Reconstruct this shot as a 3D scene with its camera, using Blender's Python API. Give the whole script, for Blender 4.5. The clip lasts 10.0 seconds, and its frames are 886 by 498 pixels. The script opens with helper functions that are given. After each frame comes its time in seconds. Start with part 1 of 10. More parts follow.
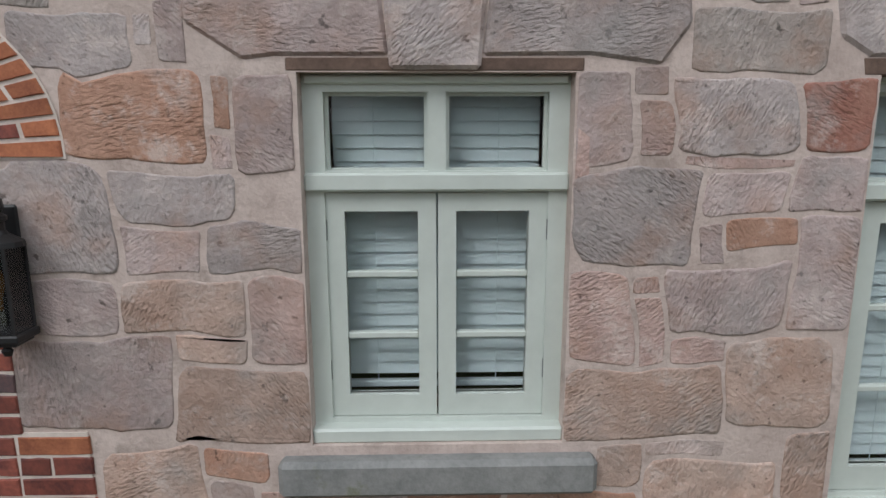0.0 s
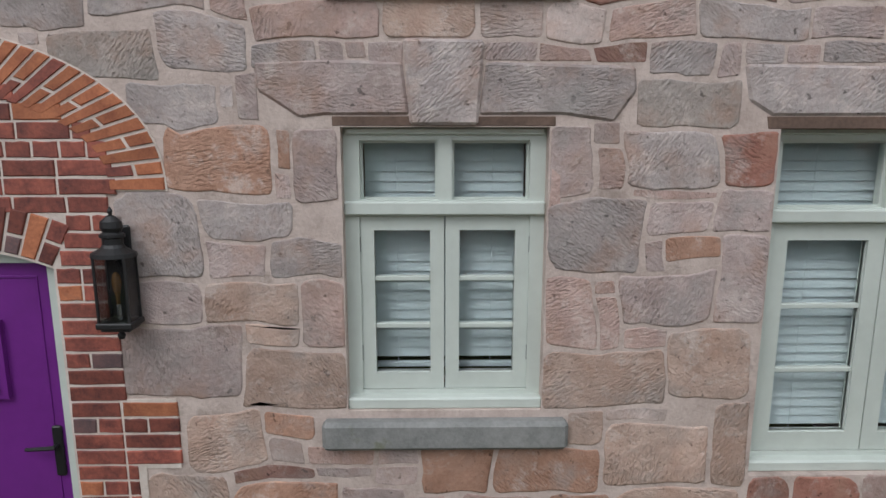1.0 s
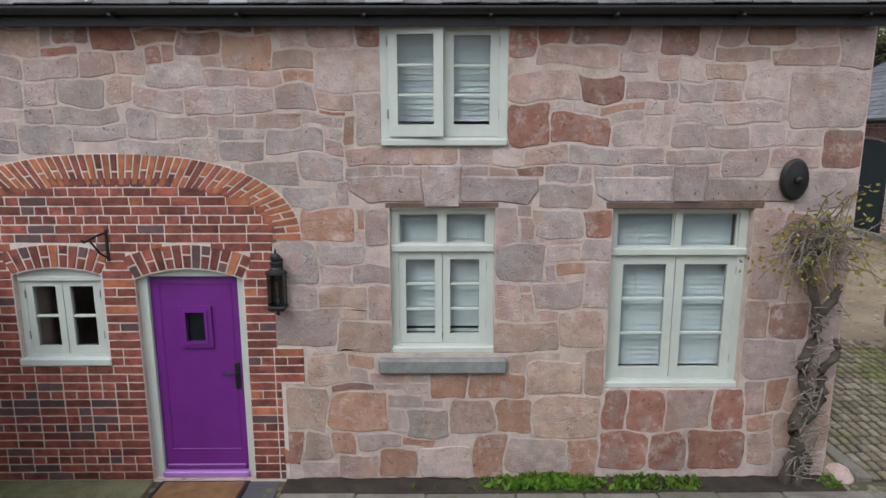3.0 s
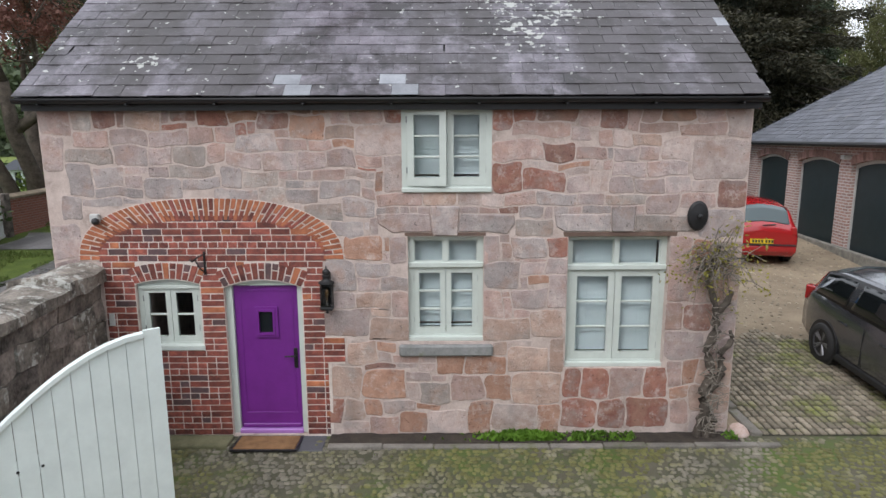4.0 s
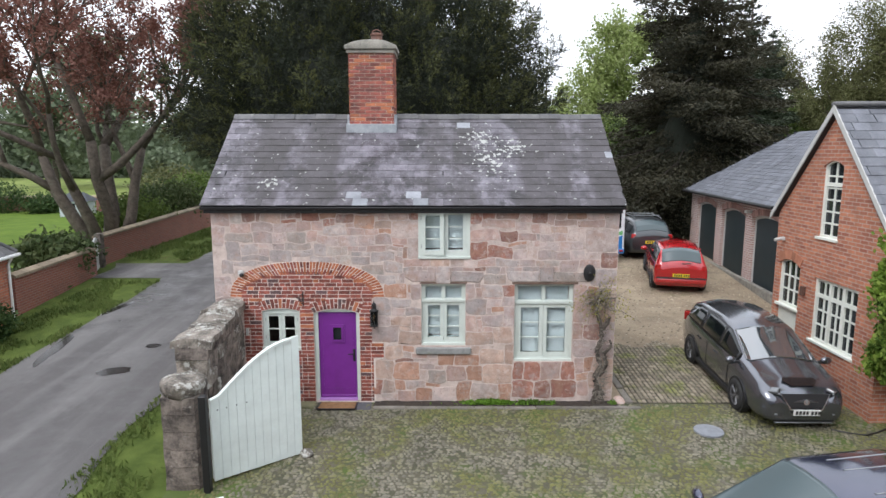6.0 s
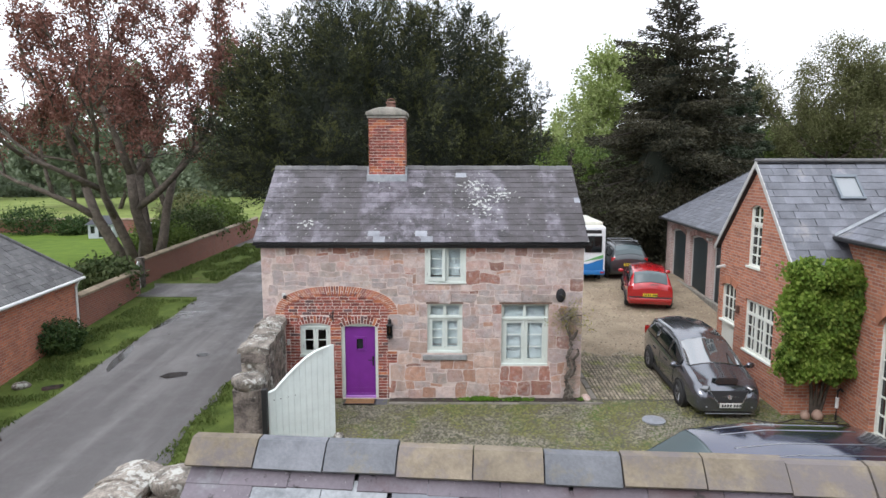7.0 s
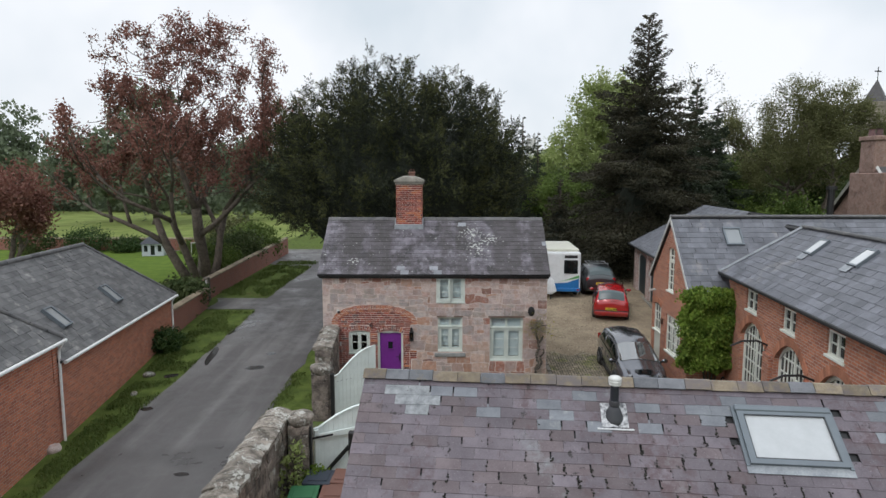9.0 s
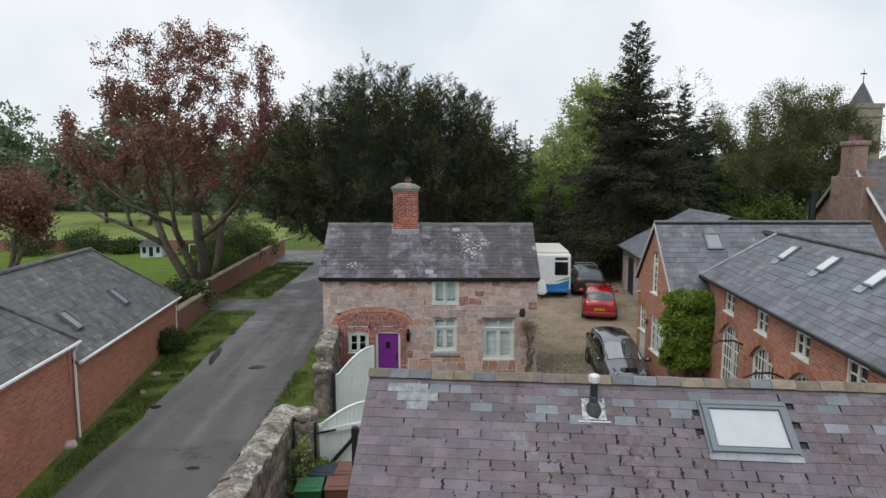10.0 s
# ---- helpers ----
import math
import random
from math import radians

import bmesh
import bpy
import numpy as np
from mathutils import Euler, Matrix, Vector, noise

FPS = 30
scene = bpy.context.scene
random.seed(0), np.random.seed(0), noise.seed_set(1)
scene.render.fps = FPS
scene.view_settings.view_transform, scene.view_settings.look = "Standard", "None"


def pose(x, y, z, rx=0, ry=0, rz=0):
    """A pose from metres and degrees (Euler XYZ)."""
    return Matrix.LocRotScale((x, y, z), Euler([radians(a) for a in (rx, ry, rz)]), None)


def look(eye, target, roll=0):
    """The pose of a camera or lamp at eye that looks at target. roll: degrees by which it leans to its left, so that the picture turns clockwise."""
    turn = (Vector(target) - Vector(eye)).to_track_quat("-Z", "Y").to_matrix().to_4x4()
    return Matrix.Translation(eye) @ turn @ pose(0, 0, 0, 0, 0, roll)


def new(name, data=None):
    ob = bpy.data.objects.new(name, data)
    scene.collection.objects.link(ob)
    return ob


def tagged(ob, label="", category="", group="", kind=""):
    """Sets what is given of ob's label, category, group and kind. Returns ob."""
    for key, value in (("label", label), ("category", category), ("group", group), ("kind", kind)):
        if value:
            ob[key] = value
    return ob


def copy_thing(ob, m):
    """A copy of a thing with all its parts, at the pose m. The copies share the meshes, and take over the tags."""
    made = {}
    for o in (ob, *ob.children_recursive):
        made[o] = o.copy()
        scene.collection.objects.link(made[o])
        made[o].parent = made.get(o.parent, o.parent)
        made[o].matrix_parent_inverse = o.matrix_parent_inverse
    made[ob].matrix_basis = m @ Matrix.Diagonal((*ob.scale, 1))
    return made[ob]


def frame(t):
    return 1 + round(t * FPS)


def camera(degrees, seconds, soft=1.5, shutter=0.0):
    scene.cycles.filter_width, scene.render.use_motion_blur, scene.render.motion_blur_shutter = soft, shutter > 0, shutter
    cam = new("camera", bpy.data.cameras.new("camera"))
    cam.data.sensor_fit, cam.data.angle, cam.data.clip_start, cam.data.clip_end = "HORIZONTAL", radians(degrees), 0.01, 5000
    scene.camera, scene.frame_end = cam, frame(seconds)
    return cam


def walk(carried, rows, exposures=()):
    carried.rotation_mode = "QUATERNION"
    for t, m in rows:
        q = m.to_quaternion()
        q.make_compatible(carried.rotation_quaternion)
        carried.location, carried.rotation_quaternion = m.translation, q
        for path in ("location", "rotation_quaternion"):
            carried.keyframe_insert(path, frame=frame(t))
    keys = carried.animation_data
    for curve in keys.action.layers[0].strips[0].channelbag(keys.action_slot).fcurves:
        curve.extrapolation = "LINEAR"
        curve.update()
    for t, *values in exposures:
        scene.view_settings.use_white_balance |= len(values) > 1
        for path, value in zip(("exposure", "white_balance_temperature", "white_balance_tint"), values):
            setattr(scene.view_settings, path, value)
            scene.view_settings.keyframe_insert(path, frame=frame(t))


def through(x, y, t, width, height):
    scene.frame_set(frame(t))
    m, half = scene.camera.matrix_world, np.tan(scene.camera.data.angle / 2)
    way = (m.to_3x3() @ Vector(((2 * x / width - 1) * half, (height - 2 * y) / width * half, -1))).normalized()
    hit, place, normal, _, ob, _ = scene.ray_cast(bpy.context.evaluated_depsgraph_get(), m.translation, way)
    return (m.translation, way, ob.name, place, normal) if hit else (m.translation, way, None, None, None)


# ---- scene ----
cam = camera(72.0, 10.0)
PATH = [
    (0, (-0.088, -1.963, 2.272), (-0.043, 0.001, 1.895), -0.1),
    (0.5, (-0.107, -2.219, 2.326), (-0.065, -0.254, 1.956), 0.0),
    (1, (-0.108, -2.579, 2.407), (-0.079, -0.611, 2.051), 0.0),
    (1.5, (-0.101, -3.017, 2.497), (-0.076, -1.047, 2.153), -0.1),
    (2, (-0.1, -3.58, 2.649), (-0.071, -1.612, 2.296), 0.1),
    (3.5, (-0.069, -5.857, 3.286), (-0.068, -3.892, 2.916), -0.2),
    (4, (-0.099, -6.876, 3.566), (-0.097, -4.909, 3.206), -0.2),
    (4.5, (-0.075, -7.989, 3.905), (-0.069, -6.02, 3.553), -0.2),
    (5, (-0.062, -9.176, 4.237), (-0.054, -7.206, 3.895), -0.1),
    (5.5, (-0.047, -10.409, 4.598), (-0.046, -8.437, 4.269), -0.0),
    (7, (-0.069, -14.751, 5.774), (-0.074, -12.768, 5.512), -0.0),
    (7.5, (0.061, -16.514, 6.109), (0.056, -14.528, 5.871), -0.0),
    (8, (0.117, -18.338, 6.593), (0.105, -16.352, 6.358), -0.1),
    (8.5, (0.054, -19.999, 7.096), (0.032, -18.013, 6.858), -0.1),
    (9, (-0.027, -21.08, 7.422), (-0.054, -19.095, 7.183), -0.0),
    (9.5, (-0.09, -21.727, 7.648), (-0.105, -19.742, 7.406), -0.0),
    (10, (-0.081, -22.083, 7.765), (-0.086, -20.098, 7.521), -0.0),
]
EXPOSURES = [(0, 0.00, 6300, 11), (2, 0.08, 6300, 12), (3.5, 0.28, 6350, 13), (5, 0.54, 6300, 13), (5.5, 0.60, 6300, 13), (7, 0.64, 6300, 14), (7.5, 0.43, 6300, 14), (8, 0.22, 6300, 13), (8.5, 0.04, 6350, 12), (9, -0.06, 6400, 11), (10, -0.11, 6450, 11)]
walk(cam, [(t, look(eye, target, roll)) for t, eye, target, roll in PATH], EXPOSURES)

# ---- light ----
SUN_EL, SUN_ROT = radians(44), radians(217)
world = bpy.data.worlds.new("overcast_sky")
scene.world = world
world.use_nodes = True
wn, wl = world.node_tree.nodes, world.node_tree.links
sky = wn.new("ShaderNodeTexSky")
sky.sky_type, sky.sun_disc, sky.sun_elevation, sky.sun_rotation = "NISHITA", False, SUN_EL, SUN_ROT
sky.dust_density, sky.air_density = 3.0, 1.0
cloud = wn.new("ShaderNodeTexNoise")
cloud.inputs["Scale"].default_value, cloud.inputs["Detail"].default_value = 3.2, 4.0
cloud_ramp = wn.new("ShaderNodeValToRGB")
cloud_ramp.color_ramp.elements[0].position, cloud_ramp.color_ramp.elements[0].color = 0.34, (7.0, 7.7, 8.2, 1)
cloud_ramp.color_ramp.elements[1].position, cloud_ramp.color_ramp.elements[1].color = 0.62, (9.5, 9.75, 10.0, 1)
blend = wn.new("ShaderNodeMixRGB")
blend.inputs[0].default_value = 0.93
wl.new(cloud.outputs["Fac"], cloud_ramp.inputs[0])
wl.new(sky.outputs[0], blend.inputs[1])
wl.new(cloud_ramp.outputs[0], blend.inputs[2])
# an overcast sky grows brighter towards the zenith
way = wn.new("ShaderNodeTexCoord")
height = wn.new("ShaderNodeSeparateXYZ")
wl.new(way.outputs["Generated"], height.inputs[0])
lift = wn.new("ShaderNodeMapRange")
lift.interpolation_type = "SMOOTHSTEP"
lift.inputs["From Min"].default_value, lift.inputs["From Max"].default_value = 0.25, 1.0
lift.inputs["To Min"].default_value, lift.inputs["To Max"].default_value = 1.05, 1.70
wl.new(height.outputs["Z"], lift.inputs["Value"])
glow = wn.new("ShaderNodeVectorMath")
glow.operation = "SCALE"
wl.new(blend.outputs[0], glow.inputs[0])
wl.new(lift.outputs["Result"], glow.inputs["Scale"])
wl.new(glow.outputs[0], wn["Background"].inputs["Color"])
wn["Background"].inputs["Strength"].default_value = 0.105
sun = new("sun", bpy.data.lights.new("sun", "SUN"))
sun.data.energy, sun.data.angle, sun.data.color = 0.95, radians(25), (1.0, 0.98, 0.97)
sun.matrix_world = look((0, 0, 0), (0.38, 0.50, -0.61))

# ---- materials ----


def ramp(nt, fac, stops):
    r = nt.nodes.new("ShaderNodeValToRGB")
    els = r.color_ramp.elements
    while len(els) < len(stops):
        els.new(0.5)
    for e, (p, c) in zip(els, stops):
        e.position, e.color = p, (*c, 1)
    nt.links.new(fac, r.inputs[0])
    return r.outputs[0]


def noise_tex(nt, vec, scale, detail=5.0, rough=0.6):
    n = nt.nodes.new("ShaderNodeTexNoise")
    n.inputs["Scale"].default_value, n.inputs["Detail"].default_value, n.inputs["Roughness"].default_value = scale, detail, rough
    nt.links.new(vec, n.inputs["Vector"])
    return n.outputs["Fac"]


def mix(nt, fac, a, b, mode="MIX"):
    m = nt.nodes.new("ShaderNodeMixRGB")
    m.blend_type = mode
    for sock, v in zip(m.inputs, (fac, a, b)):
        if isinstance(v, (int, float)):
            sock.default_value = v
        elif isinstance(v, tuple):
            sock.default_value = (*v, 1)
        else:
            nt.links.new(v, sock)
    return m.outputs[0]


def calc(nt, op, a, b=0.0):
    m = nt.nodes.new("ShaderNodeMath")
    m.operation = op
    for sock, v in zip(m.inputs, (a, b)):
        if isinstance(v, (int, float)):
            sock.default_value = v
        else:
            nt.links.new(v, sock)
    return m.outputs[0]


def blank(name):
    m = bpy.data.materials.new(name)
    m.use_nodes = True
    nt = m.node_tree
    b = nt.nodes["Principled BSDF"]
    co = nt.nodes.new("ShaderNodeTexCoord").outputs["Object"]
    return m, nt, b, co


def bumped(nt, b, height, strength, dist=0.01):
    bp = nt.nodes.new("ShaderNodeBump")
    bp.inputs["Strength"].default_value, bp.inputs["Distance"].default_value = strength, dist
    nt.links.new(height, bp.inputs["Height"])
    nt.links.new(bp.outputs[0], b.inputs["Normal"])


def surf(name, c1, c2, scale=8.0, rough=0.8, bump=0.3, dist=0.01, fine=60.0, metal=0.0, vary=0.0, island=0.0, stain=None, stain_scale=1.5, stain_from=0.55, spec=0.5):
    """A worn surface: two colours mixed by a coarse and a fine noise, stains of a third, and a value that varies from piece to piece."""
    m, nt, b, co = blank(name)
    co = nt.nodes.new("ShaderNodeNewGeometry").outputs["Position"]
    coarse, grain = noise_tex(nt, co, scale), noise_tex(nt, co, fine, 3.0)
    f = calc(nt, "ADD", calc(nt, "MULTIPLY", coarse, 0.7), calc(nt, "MULTIPLY", grain, 0.3))
    col = ramp(nt, f, [(0.36, c1), (0.64, c2)])
    if stain:
        sm = ramp(nt, noise_tex(nt, co, stain_scale, 6.0, 0.7), [(stain_from, (0, 0, 0)), (stain_from + 0.12, (1, 1, 1))])
        col = mix(nt, sm, col, stain)
    if vary:
        rnd = nt.nodes.new("ShaderNodeObjectInfo").outputs["Random"]
        hs = nt.nodes.new("ShaderNodeHueSaturation")
        nt.links.new(col, hs.inputs["Color"])
        nt.links.new(calc(nt, "ADD", calc(nt, "MULTIPLY", rnd, 2 * vary), 1 - vary), hs.inputs["Value"])
        col = hs.outputs[0]
    if island:
        rnd = nt.nodes.new("ShaderNodeNewGeometry").outputs["Random Per Island"]
        hs = nt.nodes.new("ShaderNodeHueSaturation")
        nt.links.new(col, hs.inputs["Color"])
        nt.links.new(calc(nt, "ADD", calc(nt, "MULTIPLY", rnd, 2 * island), 1 - island), hs.inputs["Value"])
        col = hs.outputs[0]
    nt.links.new(col, b.inputs["Base Color"])
    b.inputs["Metallic"].default_value, b.inputs["Specular IOR Level"].default_value = metal, spec
    nt.links.new(calc(nt, "ADD", calc(nt, "MULTIPLY", coarse, 0.2), rough - 0.1), b.inputs["Roughness"])
    if bump:
        bumped(nt, b, f, bump, dist)
    return m


def brickwork(name, c1, c2, mortar, length=0.23, course=0.078, joint=0.011, stain=(0.1, 0.07, 0.06), burnt=(0.30, 0.13, 0.08)):
    """Brickwork too far off for single bricks; runs along the object's own x, courses along its z."""
    m, nt, b, co = blank(name)
    sep = nt.nodes.new("ShaderNodeSeparateXYZ")
    nt.links.new(co, sep.inputs[0])
    uv = nt.nodes.new("ShaderNodeCombineXYZ")
    nt.links.new(calc(nt, "ADD", sep.outputs[0], sep.outputs[1]), uv.inputs[0])
    nt.links.new(sep.outputs[2], uv.inputs[1])
    t = nt.nodes.new("ShaderNodeTexBrick")
    nt.links.new(uv.outputs[0], t.inputs["Vector"])
    t.inputs["Scale"].default_value = 1.0
    t.inputs["Brick Width"].default_value, t.inputs["Row Height"].default_value, t.inputs["Mortar Size"].default_value = length, course, joint
    t.inputs["Color1"].default_value, t.inputs["Color2"].default_value, t.inputs["Mortar"].default_value = (*c1, 1), (*c2, 1), (*mortar, 1)
    t.inputs["Bias"].default_value, t.inputs["Mortar Smooth"].default_value = -0.1, 0.3
    big = noise_tex(nt, co, 0.9, 5.0, 0.7)
    grain = noise_tex(nt, co, 9.0, 4.0)
    col = mix(nt, ramp(nt, big, [(0.5, (0, 0, 0)), (0.75, (0.55, 0.55, 0.55))]), t.outputs["Color"], stain)
    col = mix(nt, ramp(nt, grain, [(0.35, (0.45, 0.45, 0.45)), (0.6, (0, 0, 0))]), col, burnt)
    nt.links.new(col, b.inputs["Base Color"])
    b.inputs["Roughness"].default_value = 0.88
    bumped(nt, b, calc(nt, "SUBTRACT", calc(nt, "MULTIPLY", grain, 0.4), t.outputs["Fac"]), 0.5, 0.008)
    return m


def glass_pane(name, tint=(0.75, 0.8, 0.8)):
    m, nt, b, co = blank(name)
    b.inputs["Base Color"].default_value = (*tint, 1)
    b.inputs["Transmission Weight"].default_value, b.inputs["Roughness"].default_value, b.inputs["IOR"].default_value = 1.0, 0.02, 1.3
    return m


def dark_glass(name, col=(0.012, 0.016, 0.018), rough=0.04, ior=1.5):
    m, nt, b, co = blank(name)
    b.inputs["IOR"].default_value = ior
    b.inputs["Base Color"].default_value, b.inputs["Roughness"].default_value = (*col, 1), rough
    bumped(nt, b, noise_tex(nt, co, 1.2, 1.0), 0.05, 0.02)
    return m


def paint(name, col, rough=0.45, wear=0.06, metal=0.0, coat=0.0):
    m, nt, b, co = blank(name)
    dark = tuple(c * (1 - 2.2 * wear) for c in col)
    c = ramp(nt, noise_tex(nt, co, 3.0, 6.0, 0.7), [(0.35, dark), (0.6, col)])
    nt.links.new(c, b.inputs["Base Color"])
    b.inputs["Roughness"].default_value, b.inputs["Metallic"].default_value, b.inputs["Coat Weight"].default_value = rough, metal, coat
    b.inputs["Coat Roughness"].default_value = 0.05
    bumped(nt, b, noise_tex(nt, co, 40.0, 3.0), 0.06, 0.004)
    return m


def leafy(name, c1, c2, c3, scale=0.7, through=0.25):
    """Foliage: every leaf its own value, larger patches of light and dark growth."""
    m, nt, b, co = blank(name)
    rnd = nt.nodes.new("ShaderNodeNewGeometry").outputs["Random Per Island"]
    col = mix(nt, ramp(nt, noise_tex(nt, co, scale, 3.0), [(0.38, (0, 0, 0)), (0.62, (1, 1, 1))]), c1, c2)
    col = mix(nt, ramp(nt, rnd, [(0.45, (0, 0, 0)), (1.0, (0.9, 0.9, 0.9))]), col, c3)
    nt.links.new(col, b.inputs["Base Color"])
    b.inputs["Roughness"].default_value, b.inputs["Specular IOR Level"].default_value = 0.7, 0.25
    tr = nt.nodes.new("ShaderNodeBsdfTranslucent")
    nt.links.new(col, tr.inputs["Color"])
    ms = nt.nodes.new("ShaderNodeMixShader")
    ms.inputs[0].default_value = through
    nt.links.new(b.outputs[0], ms.inputs[1])
    nt.links.new(tr.outputs[0], ms.inputs[2])
    nt.links.new(ms.outputs[0], nt.nodes["Material Output"].inputs["Surface"])
    return m


MORTAR = surf("lime_mortar", (0.42, 0.335, 0.295), (0.60, 0.50, 0.45), 7.0, 0.95, 0.9, 0.014, 55.0, stain=(0.33, 0.265, 0.23), stain_scale=4.0, stain_from=0.55)
SASH = paint("sage_white_paint", (0.57, 0.62, 0.57), 0.42, 0.05)
DOOR_PAINT = paint("purple_paint", (0.17, 0.025, 0.24), 0.36, 0.07)
SLATE_FAR = surf("far_slate", (0.088, 0.093, 0.108), (0.165, 0.172, 0.195), 2.0, 0.55, 0.35, 0.006, 30.0, island=0.22, stain=(0.22, 0.21, 0.2), stain_scale=1.0, stain_from=0.6)
RED_BRICK = brickwork("red_brickwork", (0.54, 0.21, 0.115), (0.27, 0.09, 0.06), (0.45, 0.34, 0.28), stain=(0.15, 0.08, 0.06))
BLACK_IRON = paint("black_painted_iron", (0.012, 0.012, 0.013), 0.5, 0.1)


def worn_asphalt(name):
    """Lane surface: pale worn wheel tracks that run along it, damp darker patches, fine grit."""
    m, nt, b, _ = blank(name)
    co = nt.nodes.new("ShaderNodeNewGeometry").outputs["Position"]
    long = nt.nodes.new("ShaderNodeVectorMath")
    long.operation = "MULTIPLY"
    nt.links.new(co, long.inputs[0])
    long.inputs[1].default_value = (0.95, 0.075, 1.0)
    tracks, damp, grit = noise_tex(nt, long.outputs[0], 1.0, 4.0, 0.6), noise_tex(nt, co, 0.45, 5.0, 0.7), noise_tex(nt, co, 90.0, 3.0)
    col = ramp(nt, grit, [(0.3, (0.060, 0.056, 0.055)), (0.7, (0.108, 0.102, 0.100))])
    col = mix(nt, ramp(nt, tracks, [(0.47, (0, 0, 0)), (0.62, (0.8, 0.8, 0.8))]), col, (0.148, 0.142, 0.138))
    col = mix(nt, ramp(nt, damp, [(0.54, (0, 0, 0)), (0.66, (0.6, 0.6, 0.6))]), col, (0.045, 0.044, 0.043))
    nt.links.new(col, b.inputs["Base Color"])
    nt.links.new(ramp(nt, damp, [(0.45, (0.75, 0.75, 0.75)), (0.68, (0.22, 0.22, 0.22))]), b.inputs["Roughness"])
    bumped(nt, b, grit, 0.45, 0.006)
    return m


ASPHALT = worn_asphalt("damp_asphalt")
GRASS_GROUND = surf("grass_ground", (0.050, 0.075, 0.017), (0.11, 0.145, 0.036), 2.2, 0.95, 0.9, 0.05, 55.0, stain=(0.09, 0.08, 0.03), stain_scale=0.5, stain_from=0.6, spec=0.1)


def tooled(name, dark, light, bump=0.9, tool=26.0):
    """Dressed sandstone: mottled, with slanting tool marks turned differently on every stone, and pits."""
    m, nt, b, _ = blank(name)
    co = nt.nodes.new("ShaderNodeNewGeometry").outputs["Position"]
    rnd = nt.nodes.new("ShaderNodeObjectInfo").outputs["Random"]
    turn = nt.nodes.new("ShaderNodeVectorRotate")
    turn.rotation_type = "Y_AXIS"
    nt.links.new(co, turn.inputs["Vector"])
    nt.links.new(calc(nt, "MULTIPLY", rnd, 6.3), turn.inputs["Angle"])
    wave = nt.nodes.new("ShaderNodeTexWave")
    wave.inputs["Scale"].default_value, wave.inputs["Distortion"].default_value = tool * 0.55, 14.0
    wave.inputs["Detail"].default_value, wave.inputs["Detail Scale"].default_value = 3.0, 1.3
    nt.links.new(turn.outputs[0], wave.inputs["Vector"])
    patch, grain, pits = noise_tex(nt, co, 5.0, 5.0, 0.65), noise_tex(nt, co, 55.0, 4.0, 0.7), noise_tex(nt, turn.outputs[0], 24.0, 3.0)
    lump = noise_tex(nt, co, 14.0, 3.0)
    strike = nt.nodes.new("ShaderNodeVectorMath")
    strike.operation = "MULTIPLY"
    nt.links.new(turn.outputs[0], strike.inputs[0])
    strike.inputs[1].default_value = (95.0, 6.0, 34.0)
    chisel = ramp(nt, noise_tex(nt, strike.outputs[0], 1.0, 2.0, 0.5), [(0.38, (0, 0, 0)), (0.56, (1, 1, 1))])
    worked = ramp(nt, noise_tex(nt, co, 3.1, 2.0), [(0.46, (0.06, 0.06, 0.06)), (0.64, (1, 1, 1))])
    f = calc(nt, "ADD", calc(nt, "MULTIPLY", patch, 0.75), calc(nt, "MULTIPLY", grain, 0.25))
    col = ramp(nt, f, [(0.33, dark), (0.66, light)])
    col = mix(nt, ramp(nt, pits, [(0.30, (0.85, 0.85, 0.85)), (0.37, (0, 0, 0))]), col, tuple(c * 0.35 for c in dark))
    col = mix(nt, calc(nt, "MULTIPLY", worked, calc(nt, "MULTIPLY", calc(nt, "SUBTRACT", 1.0, chisel), 0.30)), col, tuple(c * 0.55 for c in dark))
    tint = noise_tex(nt, co, 3.7, 4.0, 0.6)
    col = mix(nt, ramp(nt, tint, [(0.50, (0, 0, 0)), (0.66, (0.55, 0.55, 0.55))]), col, (0.40, 0.25, 0.185))
    col = mix(nt, ramp(nt, tint, [(0.34, (0.5, 0.5, 0.5)), (0.47, (0, 0, 0))]), col, (0.33, 0.31, 0.295))
    col = mix(nt, ramp(nt, noise_tex(nt, co, 2.3, 4.0), [(0.52, (0, 0, 0)), (0.7, (0.5, 0.5, 0.5))]), col, (0.27, 0.22, 0.19))
    smear = calc(nt, "ADD", noise_tex(nt, co, 8.0, 5.0, 0.75), calc(nt, "MULTIPLY", noise_tex(nt, co, 1.7, 2.0), 0.3))
    col = mix(nt, ramp(nt, smear, [(0.68, (0, 0, 0)), (0.82, (0.6, 0.6, 0.6))]), col, (0.56, 0.48, 0.44))
    hs = nt.nodes.new("ShaderNodeHueSaturation")
    nt.links.new(col, hs.inputs["Color"])
    nt.links.new(calc(nt, "ADD", calc(nt, "MULTIPLY", rnd, 0.34), 0.84), hs.inputs["Value"])
    nt.links.new(hs.outputs[0], b.inputs["Base Color"])
    b.inputs["Roughness"].default_value, b.inputs["Specular IOR Level"].default_value = 0.9, 0.25
    h = calc(nt, "ADD", calc(nt, "MULTIPLY", wave.outputs["Fac"], 0.03), calc(nt, "ADD", calc(nt, "MULTIPLY", lump, 0.8), calc(nt, "MULTIPLY", grain, 0.45)))
    h = calc(nt, "ADD", h, calc(nt, "MULTIPLY", calc(nt, "MULTIPLY", chisel, worked), 0.30))
    bumped(nt, b, h, bump, 0.015)
    return m


